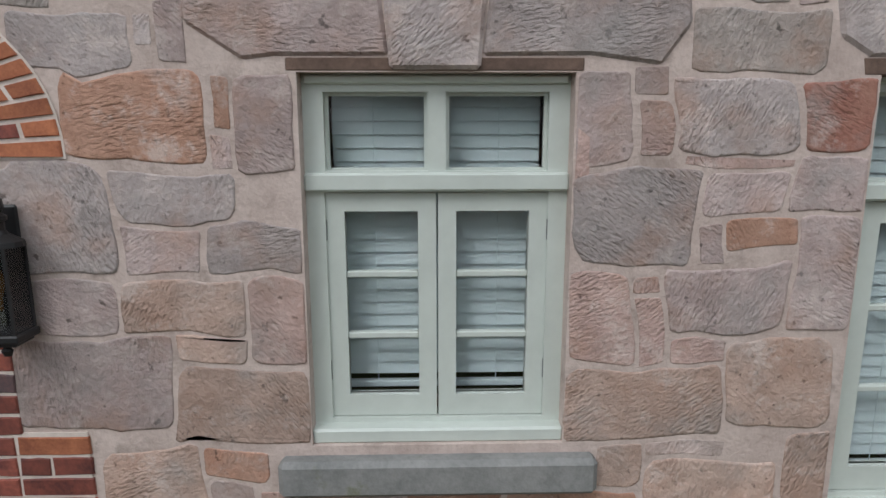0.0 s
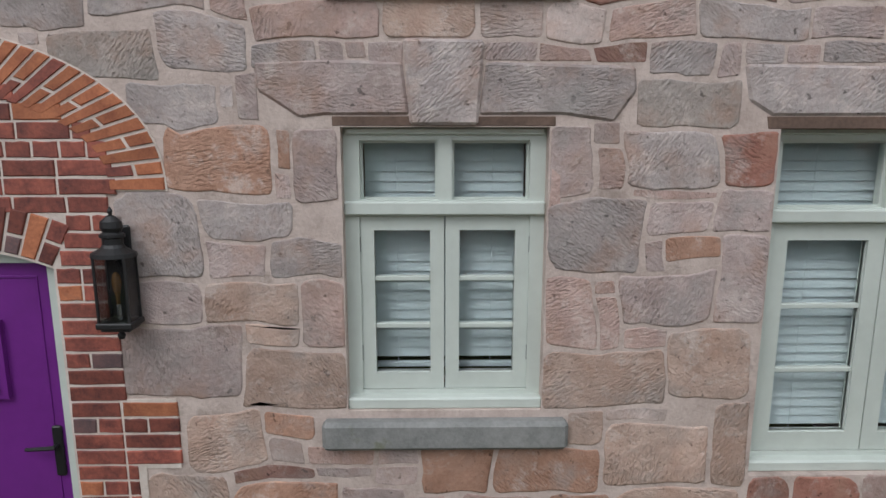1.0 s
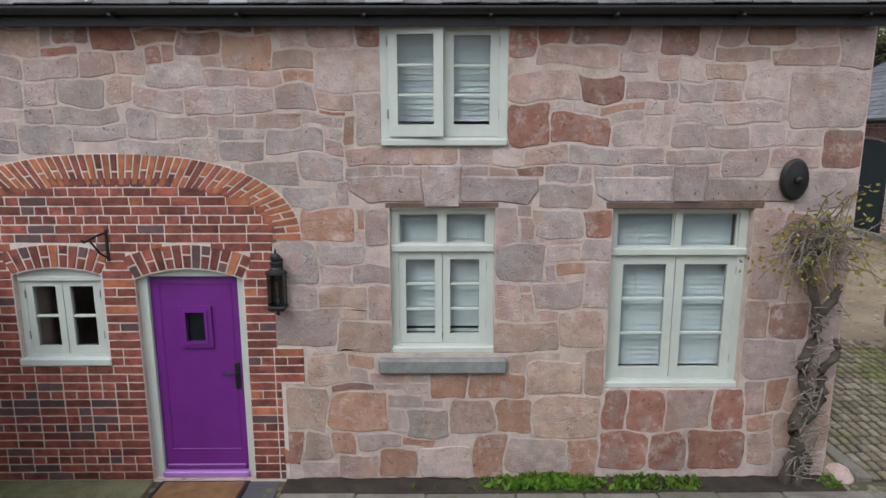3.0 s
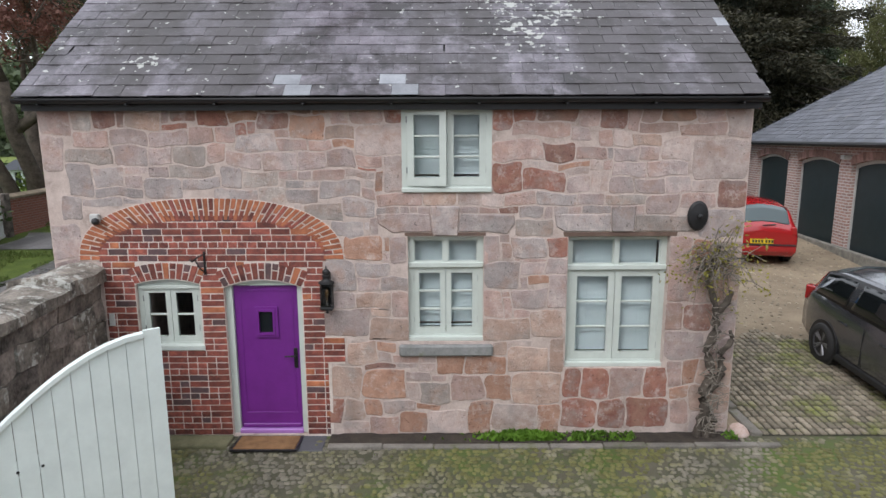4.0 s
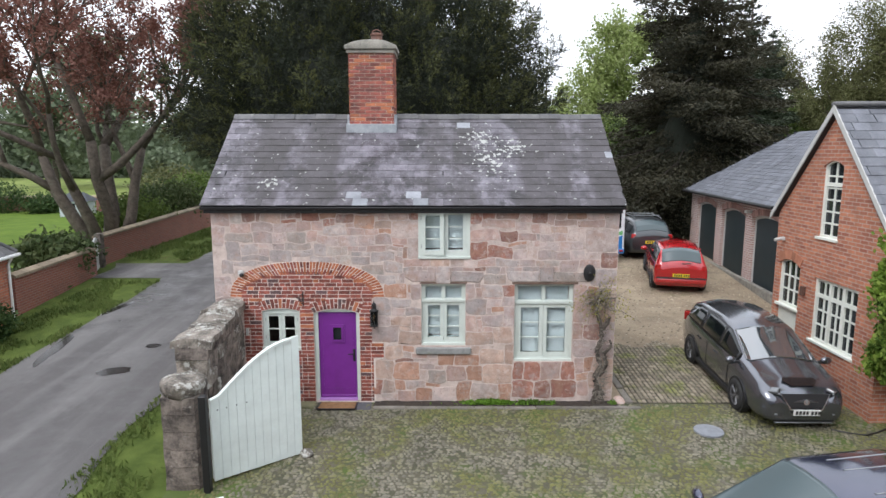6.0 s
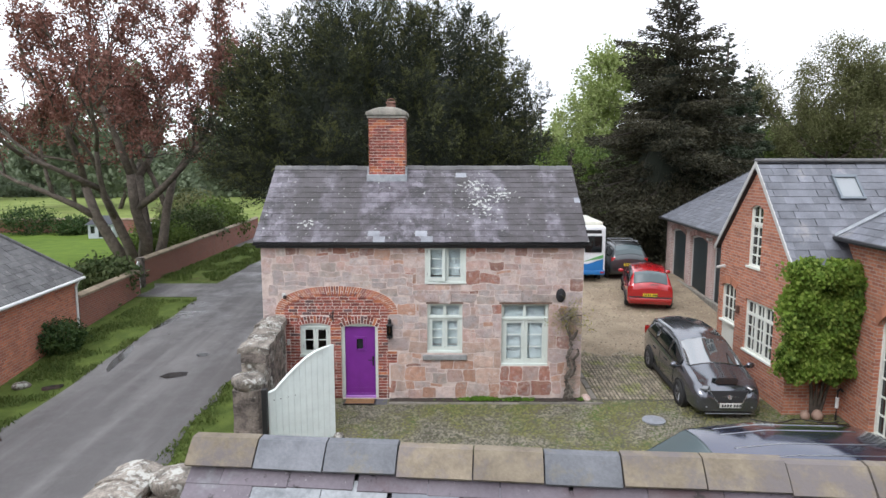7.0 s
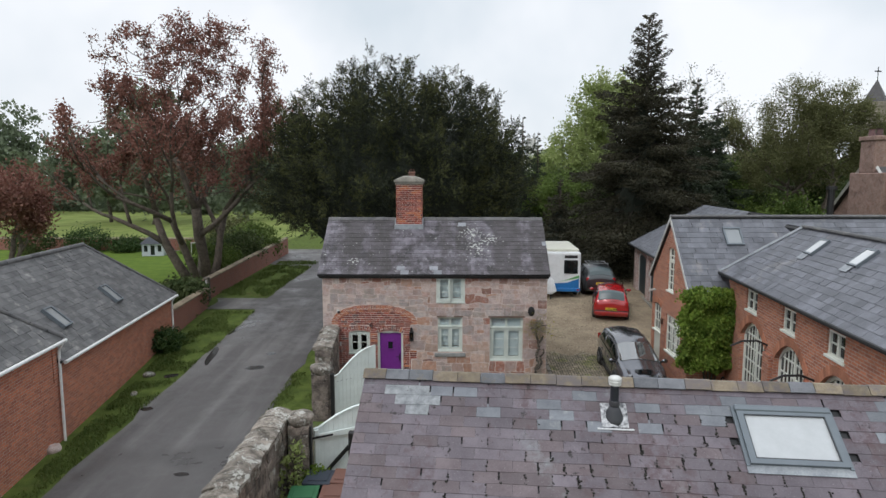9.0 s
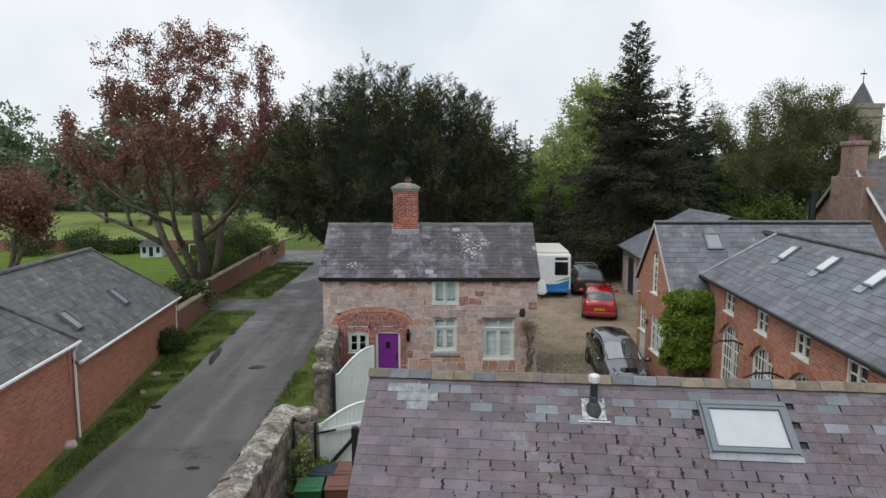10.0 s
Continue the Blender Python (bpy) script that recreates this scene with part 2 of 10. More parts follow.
LILAC = tooled("lilac_sandstone", (0.315, 0.247, 0.23), (0.532, 0.429, 0.404))
GREY = tooled("grey_sandstone", (0.277, 0.236, 0.224), (0.492, 0.429, 0.41))
OLIVE = tooled("olive_sandstone", (0.261, 0.224, 0.201), (0.461, 0.398, 0.36))
PINK = tooled("pink_sandstone", (0.321, 0.219, 0.192), (0.54, 0.395, 0.352))
BUFF = tooled("buff_sandstone", (0.336, 0.238, 0.192), (0.559, 0.416, 0.347), 1.0)
RED = tooled("red_sandstone", (0.215, 0.097, 0.073), (0.39, 0.19, 0.146), 0.7)
ORANGE = tooled("orange_sandstone", (0.277, 0.15, 0.103), (0.498, 0.301, 0.219), 0.8)
BROWN = tooled("brown_sandstone", (0.18, 0.098, 0.079), (0.335, 0.19, 0.158), 0.7)
PALE = tooled("pale_sandstone", (0.366, 0.291, 0.26), (0.584, 0.477, 0.44), 0.8)

# ---- building tools ----


def part(name, bm, material, parent=None, label="", smooth=False, m=None):
    me = bpy.data.meshes.new(name)
    bmesh.ops.recalc_face_normals(bm, faces=bm.faces[:])
    bm.to_mesh(me)
    bm.free()
    me.materials.append(material)
    if smooth:
        me.polygons.foreach_set("use_smooth", [True] * len(me.polygons))
    ob = new(name, me)
    if parent:
        ob.parent = parent
    if m is not None:
        ob.matrix_basis = m
    return tagged(ob, label)


def raw(name, verts, faces, material, parent=None, label="", smooth=False):
    me = bpy.data.meshes.new(name)
    me.from_pydata(verts, [], faces)
    me.materials.append(material)
    if smooth:
        me.polygons.foreach_set("use_smooth", [True] * len(me.polygons))
    ob = new(name, me)
    if parent:
        ob.parent = parent
    return tagged(ob, label)


def thing(name, m, label, category, group="", kind=""):
    ob = new(name)
    ob.empty_display_size = 0.1
    ob.matrix_basis = m
    return tagged(ob, label, category, group, kind)


def box(bm, x0, x1, y0, y1, z0, z1, bevel=0.0, seg=1):
    vs = [bm.verts.new((x, y, z)) for x in (x0, x1) for y in (y0, y1) for z in (z0, z1)]
    fs = [bm.faces.new([vs[i] for i in q]) for q in ((0, 1, 3, 2), (4, 6, 7, 5), (0, 4, 5, 1), (2, 3, 7, 6), (0, 2, 6, 4), (1, 5, 7, 3))]
    if bevel:
        es = list({e for f in fs for e in f.edges})
        bmesh.ops.bevel(bm, geom=es, offset=bevel, segments=seg, affect="EDGES", profile=0.5)
    return bm


def boxes(*rows, bevel=0.0):
    bm = bmesh.new()
    for r in rows:
        box(bm, *r, bevel=bevel)
    return bm


def cyl(bm, p0, p1, r0, r1=None, n=10, caps=True):
    p0, p1 = Vector(p0), Vector(p1)
    r1 = r0 if r1 is None else r1
    q = (p1 - p0).to_track_quat("Z", "Y")
    rings = [[bm.verts.new(p + q @ Vector((r * math.cos(2 * math.pi * i / n), r * math.sin(2 * math.pi * i / n), 0))) for i in range(n)] for p, r in ((p0, r0), (p1, r1))]
    for i in range(n):
        bm.faces.new((rings[0][i], rings[0][(i + 1) % n], rings[1][(i + 1) % n], rings[1][i]))
    if caps:
        bm.faces.new(rings[0][::-1])
        bm.faces.new(rings[1])
    return bm


def lathe(bm, rings, c=(0, 0, 0), n=16, sx=1.0, sy=1.0):
    """Rings of (radius, z), turned round an upright axis at c."""
    loops = [[bm.verts.new((c[0] + sx * r * math.cos(2 * math.pi * i / n), c[1] + sy * r * math.sin(2 * math.pi * i / n), c[2] + z)) for i in range(n)] for r, z in rings]
    for a, b in zip(loops, loops[1:]):
        for i in range(n):
            bm.faces.new((a[i], a[(i + 1) % n], b[(i + 1) % n], b[i]))
    bm.faces.new(loops[0][::-1])
    bm.faces.new(loops[-1])
    return bm


def tube(bm, pts, radii, n=6):
    loops = []
    for i, p in enumerate(pts):
        a, b = Vector(pts[max(i - 1, 0)]), Vector(pts[min(i + 1, len(pts) - 1)])
        q = (b - a).to_track_quat("Z", "Y")
        r = radii[i] if isinstance(radii, (list, tuple)) else radii
        loops.append([bm.verts.new(Vector(p) + q @ Vector((r * math.cos(2 * math.pi * k / n), r * math.sin(2 * math.pi * k / n), 0))) for k in range(n)])
    for a, b in zip(loops, loops[1:]):
        for k in range(n):
            bm.faces.new((a[k], a[(k + 1) % n], b[(k + 1) % n], b[k]))
    bm.faces.new(loops[0][::-1])
    bm.faces.new(loops[-1])
    return bm


def plate(outer, holes, thick, bm=None):
    """An upright plate in the plane y = 0, given by (x, z) outlines, thickened to y = thick; holes go through."""
    bm = bm or bmesh.new()
    edges = []
    for loop in (outer, *holes):
        vs = [bm.verts.new((x, 0, z)) for x, z in loop]
        edges += [bm.edges.new((a, b)) for a, b in zip(vs, vs[1:] + vs[:1])]
    fs = bmesh.ops.triangle_fill(bm, edges=edges, use_beauty=True, use_dissolve=False)["geom"]
    fs = [f for f in fs if isinstance(f, bmesh.types.BMFace)]
    ex = bmesh.ops.extrude_face_region(bm, geom=fs)["geom"]
    bmesh.ops.translate(bm, verts=[v for v in ex if isinstance(v, bmesh.types.BMVert)], vec=(0, thick, 0))
    return bm


def rect(x0, z0, x1, z1):
    return [(x0, z0), (x1, z0), (x1, z1), (x0, z1)]


def arched(x0, z0, x1, z1, rise, n=8):
    """A rectangle whose head is a flat arch that rises by rise over z1."""
    w = (x1 - x0) / 2
    r = (w * w + rise * rise) / (2 * rise)
    top = [((x0 + x1) / 2 + w * math.cos(math.pi * i / n), 0) for i in range(n + 1)]
    top = [(x, z1 + rise - r + math.sqrt(max(r * r - (x - (x0 + x1) / 2) ** 2, 0))) for x, _ in top]
    return [(x0, z0), (x1, z0)] + top


def lerp(a, b, f):
    return a + (b - a) * f


def smooth_steps(v, rows):
    """Piecewise values, eased between rows of (place, value)."""
    if v <= rows[0][0]:
        return rows[0][1]
    for (a, p), (b, q) in zip(rows, rows[1:]):
        if v <= b:
            return lerp(p, q, (v - a) / (b - a))
    return rows[-1][1]


def gz(y):
    """Height of the ground: it climbs gently from the outbuilding to the yard behind the cottage."""
    return sum(smooth_steps(y + d, ((-30, -0.6), (-12, -0.5), (0, 0.0), (12, 0.70), (30, 0.75))) for d in (-1.2, -0.6, 0, 0.6, 1.2)) / 5


# ---- ground ----


def sheet(name, xs, ys, dz, material, label="", category="", kind="structure", edge=None, wob=0.0):
    """Ground cover that follows the slope; edge(y) may give x from and to."""
    verts, faces = [], []
    for j, y in enumerate(ys):
        x0, x1 = edge(y) if edge else (xs[0], xs[-1])
        for i in range(len(xs)):
            x = lerp(x0, x1, i / (len(xs) - 1)) if edge else xs[i]
            w = wob * noise.noise((x * 0.8, y * 0.8, 3.1)) if wob else 0.0
            verts.append((x + (w if i in (0, len(xs) - 1) else 0), y, gz(y) + dz))
    n = len(xs)
    for j in range(len(ys) - 1):
        for i in range(n - 1):
            a = j * n + i
            faces.append((a, a + 1, a + n + 1, a + n))
    ob = raw(name, verts, faces, material)
    return tagged(ob, label, category, kind=kind)


def span(a, b, n):
    return [lerp(a, b, i / n) for i in range(n + 1)]


FAR = [-2500, -900, -400, -200, -100, -60]
sheet("ground", FAR + span(-45, 45, 30) + [-v for v in FAR[::-1]], FAR + span(-45, 60, 70) + [100, 200, 400, 900, 2500], -0.02, GRASS_GROUND, "rough grass and earth running out to the fields", "ground")
GRAVEL = surf("yard_gravel", (0.185, 0.142, 0.095), (0.335, 0.27, 0.185), 1.1, 0.95, 0.9, 0.02, 70.0, stain=(0.12, 0.12, 0.05), stain_scale=0.7, stain_from=0.6)
MOSSY_EARTH = surf("mossy_earth", (0.05, 0.052, 0.028), (0.11, 0.10, 0.07), 1.3, 0.95, 0.8, 0.02, 60.0, stain=(0.07, 0.10, 0.02), stain_scale=0.8, stain_from=0.5)
sheet("road", span(-10, -5.9, 6), span(-45, 23, 68), 0.0, ASPHALT, "worn damp asphalt lane with pale wheel tracks and patches", "road", edge=lambda y: (-10.05 - 0.012 * y, -5.75 - 0.02 * max(y, 0)), wob=0.35)
sheet("road_junction", span(-16, 2, 8), span(23, 34, 11), 0.002, ASPHALT, "asphalt junction at the top of the lane", "road", edge=lambda y: (-11 - (y - 23) * 1.6, -5.9 + (y - 23) * 1.2))
sheet("gate_apron", span(-12.6, -9.6, 6), span(9.7, 12.0, 6), 0.004, ASPHALT, "short asphalt apron before the garden gate", "road", edge=lambda y: (-12.75 - 0.5 * max(y - 11.2, 0), -9.9 + 0.12 * (y - 11)), wob=0.3)
sheet("yard_cobbles_bed", span(-4.3, 9.5, 14), span(-11.5, 0.0, 24), 0.0, MOSSY_EARTH, "mossy earth and fine gravel between the cobbles of the front yard", "ground")
sheet("yard_gravel", span(3.4, 13, 10), span(0.0, 24, 24), 0.0, GRAVEL, "brown compacted gravel of the back yard", "ground")

# ---- cottage shell ----
CX0, CX1, EAVE, DEPTH, RIDGE_Z = -4.56, 3.34, 4.05, 4.24, 5.80
cottage = thing("cottage", pose(0, 0, 0), "two-storey sandstone and brick cottage with a slate roof", "house")
W1, W2, W3 = (-0.497, 1.20, 0.375, 2.455), (1.345, 0.865, 2.51, 2.455), (-0.55, 2.96, 0.455, 3.945)
SWIN, DOORWAY = (-3.655, 1.125, -2.915, 1.90), (-2.635, 0.03, -1.735, 1.86)
front_holes = [rect(*W1), rect(*W2), rect(*W3), arched(*SWIN, 0.06), arched(*DOORWAY, 0.09)]
part("wall_front", plate(rect(CX0, -0.3, CX1, EAVE), front_holes, 0.42), MORTAR, cottage, "pink sandstone rubble wall with pale lime mortar")
gable = [(0.42, -0.3), (DEPTH - 0.3, -0.3), (DEPTH - 0.3, EAVE), (DEPTH / 2, RIDGE_Z - 0.12), (0.42, EAVE)]
for gx in (CX0, CX1 - 0.35):
    part("wall_gable", plate(gable, [], 0.35), MORTAR, cottage, m=Matrix(((0, 1, 0, gx), (1, 0, 0, 0), (0, 0, 1, 0), (0, 0, 0, 1))))
part("wall_back", plate(rect(CX0, -0.3, CX1, EAVE), [], 0.3), MORTAR, cottage, m=pose(0, DEPTH - 0.3, 0))
part("floor", boxes((CX0 + 0.36, CX1 - 0.36, 0.43, DEPTH - 0.31, -0.1, 0.02)), MORTAR, cottage)
part("upper_floor", boxes((CX0 + 0.36, CX1 - 0.36, 0.43, DEPTH - 0.31, 2.5, 2.62)), MORTAR, cottage)


def roof_frame(x0, y_eave, z_eave, y_ridge, z_ridge):
    """Pose of a roof plane that rises from an eave along x: its own x runs along the eave, y up the slope, z off the slates."""
    up = Vector((0, y_ridge - y_eave, z_ridge - z_eave))
    ey = up.normalized()
    ex = Vector((1, 0, 0)) if y_ridge > y_eave else Vector((-1, 0, 0))
    ez = ex.cross(ey)
    m = Matrix((ex, ey, ez)).transposed().to_4x4()
    m.translation = (x0, y_eave, z_eave)
    return m, up.length


RX0, RX1 = -4.70, 3.42
FRONT_ROOF, SLOPE = roof_frame(RX0, -0.17, 4.00, DEPTH / 2, RIDGE_Z)
BACK_ROOF, _ = roof_frame(RX1, DEPTH + 0.17, 4.00, DEPTH / 2, RIDGE_Z)
for m in (FRONT_ROOF, BACK_ROOF):
    part("roof_deck", boxes((0, RX1 - RX0, 0.03, SLOPE, -0.09, -0.025)), BLACK_IRON, cottage, m=m)

# ---- cottage: windows, door, roof edge, chimney ----
PANE = glass_pane("window_glass", (0.96, 0.98, 0.98))
BLIND = paint("white_blind", (0.47, 0.55, 0.56), 0.8, 0.02)
HINGE = paint("dull_steel", (0.30, 0.31, 0.31), 0.4, 0.1, 0.8)


def leaf(parent, x0, z0, x1, z1, y, stile, bars, swing=0.0, foot=None, hinge_side=-1):
    """A glazed casement leaf with its panes and glazing bars."""
    foot = foot or stile * 1.25
    fr = plate(rect(0, 0, x1 - x0, z1 - z0), [rect(stile, foot, x1 - x0 - stile, z1 - z0 - stile)], 0.045)
    ob = part("casement", fr, SASH, parent, m=pose(x0, y, z0, 0, 0, swing))
    w, h = x1 - x0, z1 - z0
    part("pane", boxes((stile, w - stile, 0.022, 0.026, foot, h - stile)), PANE, ob).visible_shadow = False
    for i in range(bars):
        zb = lerp(foot, h - stile, (i + 1) / (bars + 1))
        part("glazing_bar", boxes((stile, w - stile, 0.008, 0.04, zb - 0.011, zb + 0.011), bevel=0.003), SASH, ob)
    bead = bmesh.new()
    for a in (rect(stile - 0.012, foot - 0.012, w - stile + 0.012, h - stile + 0.012),):
        plate(a, [rect(stile, foot, w - stile, h - stile)], 0.012, bead)
    part("bead", bead, SASH, ob, m=pose(0, 0.026, 0))
    for zh in (0.14, h - 0.16):
        part("hinge", cyl(bmesh.new(), ((-0.004 if hinge_side < 0 else w + 0.004), -0.004, zh), ((-0.004 if hinge_side < 0 else w + 0.004), -0.004, zh + 0.07), 0.007, n=6), HINGE, ob)
    return ob


def blind(x0, z0, x1, z1, y, slat=0.046, drop=0.0):
    b = thing("window_blind", pose(x0, y, z0), "white venetian blind let down behind the window", "blind", "cottage blinds")
    n = int((z1 - z0 - drop) / slat)
    tilt = pose(0, 0, 0, 76)
    me = None
    for i in range(n):
        z = z1 - z0 - 0.02 - i * slat
        if me is None:
            bm = bmesh.new()
            box(bm, 0, x1 - x0, -0.025, 0.025, -0.0012, 0.0012)
            first = part("slat", bm, BLIND, b, m=pose(0, 0, z) @ tilt)
            me = first.data
        else:
            s = new("slat", me)
            s.parent = b
            s.matrix_basis = pose(0, 0, z, random.uniform(-0.25, 0.25)) @ tilt
    part("bottom_rail", boxes((0, x1 - x0, -0.015, 0.015, z1 - z0 - 0.05 - n * slat, z1 - z0 - 0.025 - n * slat), bevel=0.004), BLIND, b)
    for f in (0.2, 0.5, 0.8):
        part("cord", cyl(bmesh.new(), ((x1 - x0) * f, -0.03, z1 - z0 - n * slat - 0.03), ((x1 - x0) * f, -0.03, z1 - z0), 0.0014, n=5), BLIND, b)
    return b


def cottage_window(name, w, y, light_h, label, bars=2, drop=0.06, swing=0.0, sill=0.055):
    """A painted casement pair in a frame, with a pair of top lights over a transom when light_h is given."""
    x0, z0, x1, z1 = w
    win = thing(name, pose(0, 0, 0), label, "window", kind="structure")
    jw, head, foot = 0.062, 0.055, 0.07
    xm = (x0 + x1) / 2
    zt = z1 - light_h if light_h else z1 - head
    holes = [rect(x0 + jw, z0 + foot, x1 - jw, zt - (0.035 if light_h else 0))]
    if light_h:
        holes += [rect(x0 + jw + 0.006, zt + 0.035, xm - 0.03, z1 - head), rect(xm + 0.03, zt + 0.035, x1 - jw - 0.006, z1 - head)]
    part("window_frame", plate(rect(x0, z0, x1, z1), holes, 0.085), SASH, win, m=pose(0, y, 0))
    c0, c1 = z0 + foot, zt - (0.038 if light_h else 0.003)
    a = leaf(win, x0 + jw, c0 + 0.003, xm - 0.003, c1, y + 0.012, 0.062 if x1 - x0 < 1 else 0.075, bars)
    if swing:
        a.matrix_basis = pose(x0 + jw, y - 0.018, c0 + 0.003, 0, 0, -swing)
    leaf(win, xm + 0.003, c0 + 0.003, x1 - jw, c1, y + 0.012, 0.062 if x1 - x0 < 1 else 0.075, bars, hinge_side=1)
    if light_h:
        part("transom", boxes((x0, x1, y - 0.028, y + 0.06, zt - 0.03, zt + 0.03), bevel=0.007), SASH, win)
        part("drip_head", boxes((x0 + 0.01, x1 - 0.01, y - 0.02, y, z1 - 0.03, z1 - 0.004), bevel=0.005), SASH, win)
        for p0, p1 in ((x0 + jw + 0.006, xm - 0.03), (xm + 0.03, x1 - jw - 0.006)):
            part("pane", boxes((p0, p1, y + 0.045, y + 0.049, zt + 0.03, z1 - head)), PANE, win).visible_shadow = False
            part("bead", plate(rect(p0 - 0.001, zt + 0.03, p1 + 0.001, z1 - head), [rect(p0 + 0.012, zt + 0.045, p1 - 0.012, z1 - head - 0.012)], 0.012), SASH, win, m=pose(0, y + 0.03, 0))
    part("window_sill", boxes((x0 - 0.004, x1 + 0.004, y - sill, y + 0.05, z0 - 0.002, z0 + 0.052), bevel=0.008), SASH, win)
    blind(x0 + jw + 0.015, z0 + foot + 0.02, x1 - jw - 0.015, z1 - head, y + 0.125, drop=drop)
    return win


cottage_window("window_1", W1, 0.07, 0.345, "sage-painted timber casement window with two top lights", drop=0.055)
cottage_window("window_2", W2, 0.09, 0.385, "large sage-painted timber casement window with two top lights", drop=0.05)
cottage_window("window_3", W3, 0.0, 0.0, "sage-painted upstairs casement window, one leaf ajar", drop=0.09, swing=7.0, sill=0.035)

swin = thing("window_4", pose(0, 0, 0), "small sage-painted casement window under a brick arch", "window", kind="structure")
sx0, sz0, sx1, sz1 = SWIN
part("window_frame", plate(arched(sx0, sz0, sx1, sz1, 0.06), [rect(sx0 + 0.055, sz0 + 0.06, sx1 - 0.055, sz1 - 0.05)], 0.09), SASH, swin, m=pose(0, 0.05, 0))
part("arched_head", boxes((sx0 + 0.01, sx1 - 0.01, 0.03, 0.05, sz1 - 0.06, sz1 - 0.02), bevel=0.006), SASH, swin)
sxm = (sx0 + sx1) / 2
leaf(swin, sx0 + 0.055, sz0 + 0.062, sxm - 0.003, sz1 - 0.052, 0.058, 0.058, 1)
leaf(swin, sxm + 0.003, sz0 + 0.062, sx1 - 0.055, sz1 - 0.052, 0.058, 0.058, 1, hinge_side=1)
part("window_sill", boxes((sx0 - 0.02, sx1 + 0.02, -0.025, 0.1, sz0 - 0.02, sz0 + 0.045), bevel=0.008), SASH, swin)

# door
front_door = thing("door_1", pose(0, 0, 0), "closed purple boarded door with a small square light", "door", kind="structure")
dx0, dz0, dx1, dz1 = DOORWAY
frame_outline = arched(dx0, dz0, dx1, dz1, 0.09)
frame_outline = [(dx0, dz0), (dx0 + 0.075, dz0), (dx0 + 0.075, dz1 + 0.015), (dx1 - 0.065, dz1 + 0.015), (dx1 - 0.065, dz0)] + frame_outline[1:]
part("door_frame", plate(frame_outline, [], 0.1), SASH, front_door, m=pose(0, 0.05, 0))
lx0, lx1, lz0, lz1 = dx0 + 0.08, dx1 - 0.07, dz0 + 0.06, dz1 + 0.01
vx0, vx1, vz0, vz1 = lx0 + 0.285, lx0 + 0.455, lz0 + 1.20, lz0 + 1.47
leaf_m = pose(0, 0.085, 0)
part("leaf", plate(rect(lx0, lz0, lx1, lz1), [rect(vx0, vz0, vx1, vz1)], 0.044), DOOR_PAINT, front_door, m=leaf_m)
ribs = bmesh.new()
for zz in (lz0 + 0.18, lz1 - 0.07):
    box(ribs, lx0 + 0.07, lx1 - 0.06, 0.079, 0.088, zz, zz + 0.012, 0.002)
for xx in (lx0 + 0.07, lx1 - 0.07):
    box(ribs, xx, xx + 0.008, 0.080, 0.088, lz0 + 0.18, lz1 - 0.06)
part("moulding", ribs, DOOR_PAINT, front_door)
part("light_frame", plate(rect(vx0 - 0.055, vz0 - 0.05, vx1 + 0.055, vz1 + 0.05), [rect(vx0, vz0, vx1, vz1)], 0.028), DOOR_PAINT, front_door, m=pose(0, 0.06, 0))
part("light_bead", plate(rect(vx0 - 0.02, vz0 - 0.02, vx1 + 0.02, vz1 + 0.02), [rect(vx0 + 0.004, vz0 + 0.004, vx1 - 0.004, vz1 - 0.004)], 0.012), DOOR_PAINT, front_door, m=pose(0, 0.05, 0))
part("pane", boxes((vx0, vx1, 0.10, 0.106, vz0, vz1)), dark_glass("door_glass"), front_door)
part("back_plate", boxes((lx1 - 0.075, lx1 - 0.03, 0.07, 0.088, lz0 + 0.76, lz0 + 1.01), bevel=0.006), BLACK_IRON, front_door)
lever = tube(bmesh.new(), [(lx1 - 0.052, 0.075, lz0 + 0.92), (lx1 - 0.052, 0.035, lz0 + 0.92), (lx1 - 0.08, 0.03, lz0 + 0.92), (lx1 - 0.175, 0.032, lz0 + 0.915)], [0.012, 0.011, 0.011, 0.009], 8)
part("handle", lever, BLACK_IRON, front_door, "black lever handle")
part("threshold", boxes((lx0 - 0.01, lx1 + 0.01, 0.02, 0.15, dz0, dz0 + 0.055), bevel=0.008), paint("lilac_threshold", (0.42, 0.20, 0.55), 0.4), front_door)
part("weather_bar", boxes((lx0 + 0.02, lx1 - 0.02, 0.06, 0.088, lz0 + 0.0, lz0 + 0.05), bevel=0.008), DOOR_PAINT, front_door)

# lintels, keystones and sill
lintels = thing("stone_dressings", pose(0, 0, 0), "dressed grey sandstone lintels, keystones and sill", "stonework", kind="structure")


slab_spans = []


def slab(name, pts, y0, y1, material, bevel=0.012):
    slab_spans.append((min(p[0] for p in pts), min(p[1] for p in pts), max(p[0] for p in pts), max(p[1] for p in pts)))
    bm = plate(pts, [], y1 - y0)
    bmesh.ops.bevel(bm, geom=[e for e in bm.edges if len(e.link_faces) == 2 and e.calc_face_angle(0) > 0.6], offset=bevel, segments=1, affect="EDGES")
    return part(name, bm, material, lintels, m=pose(0, y0, 0))


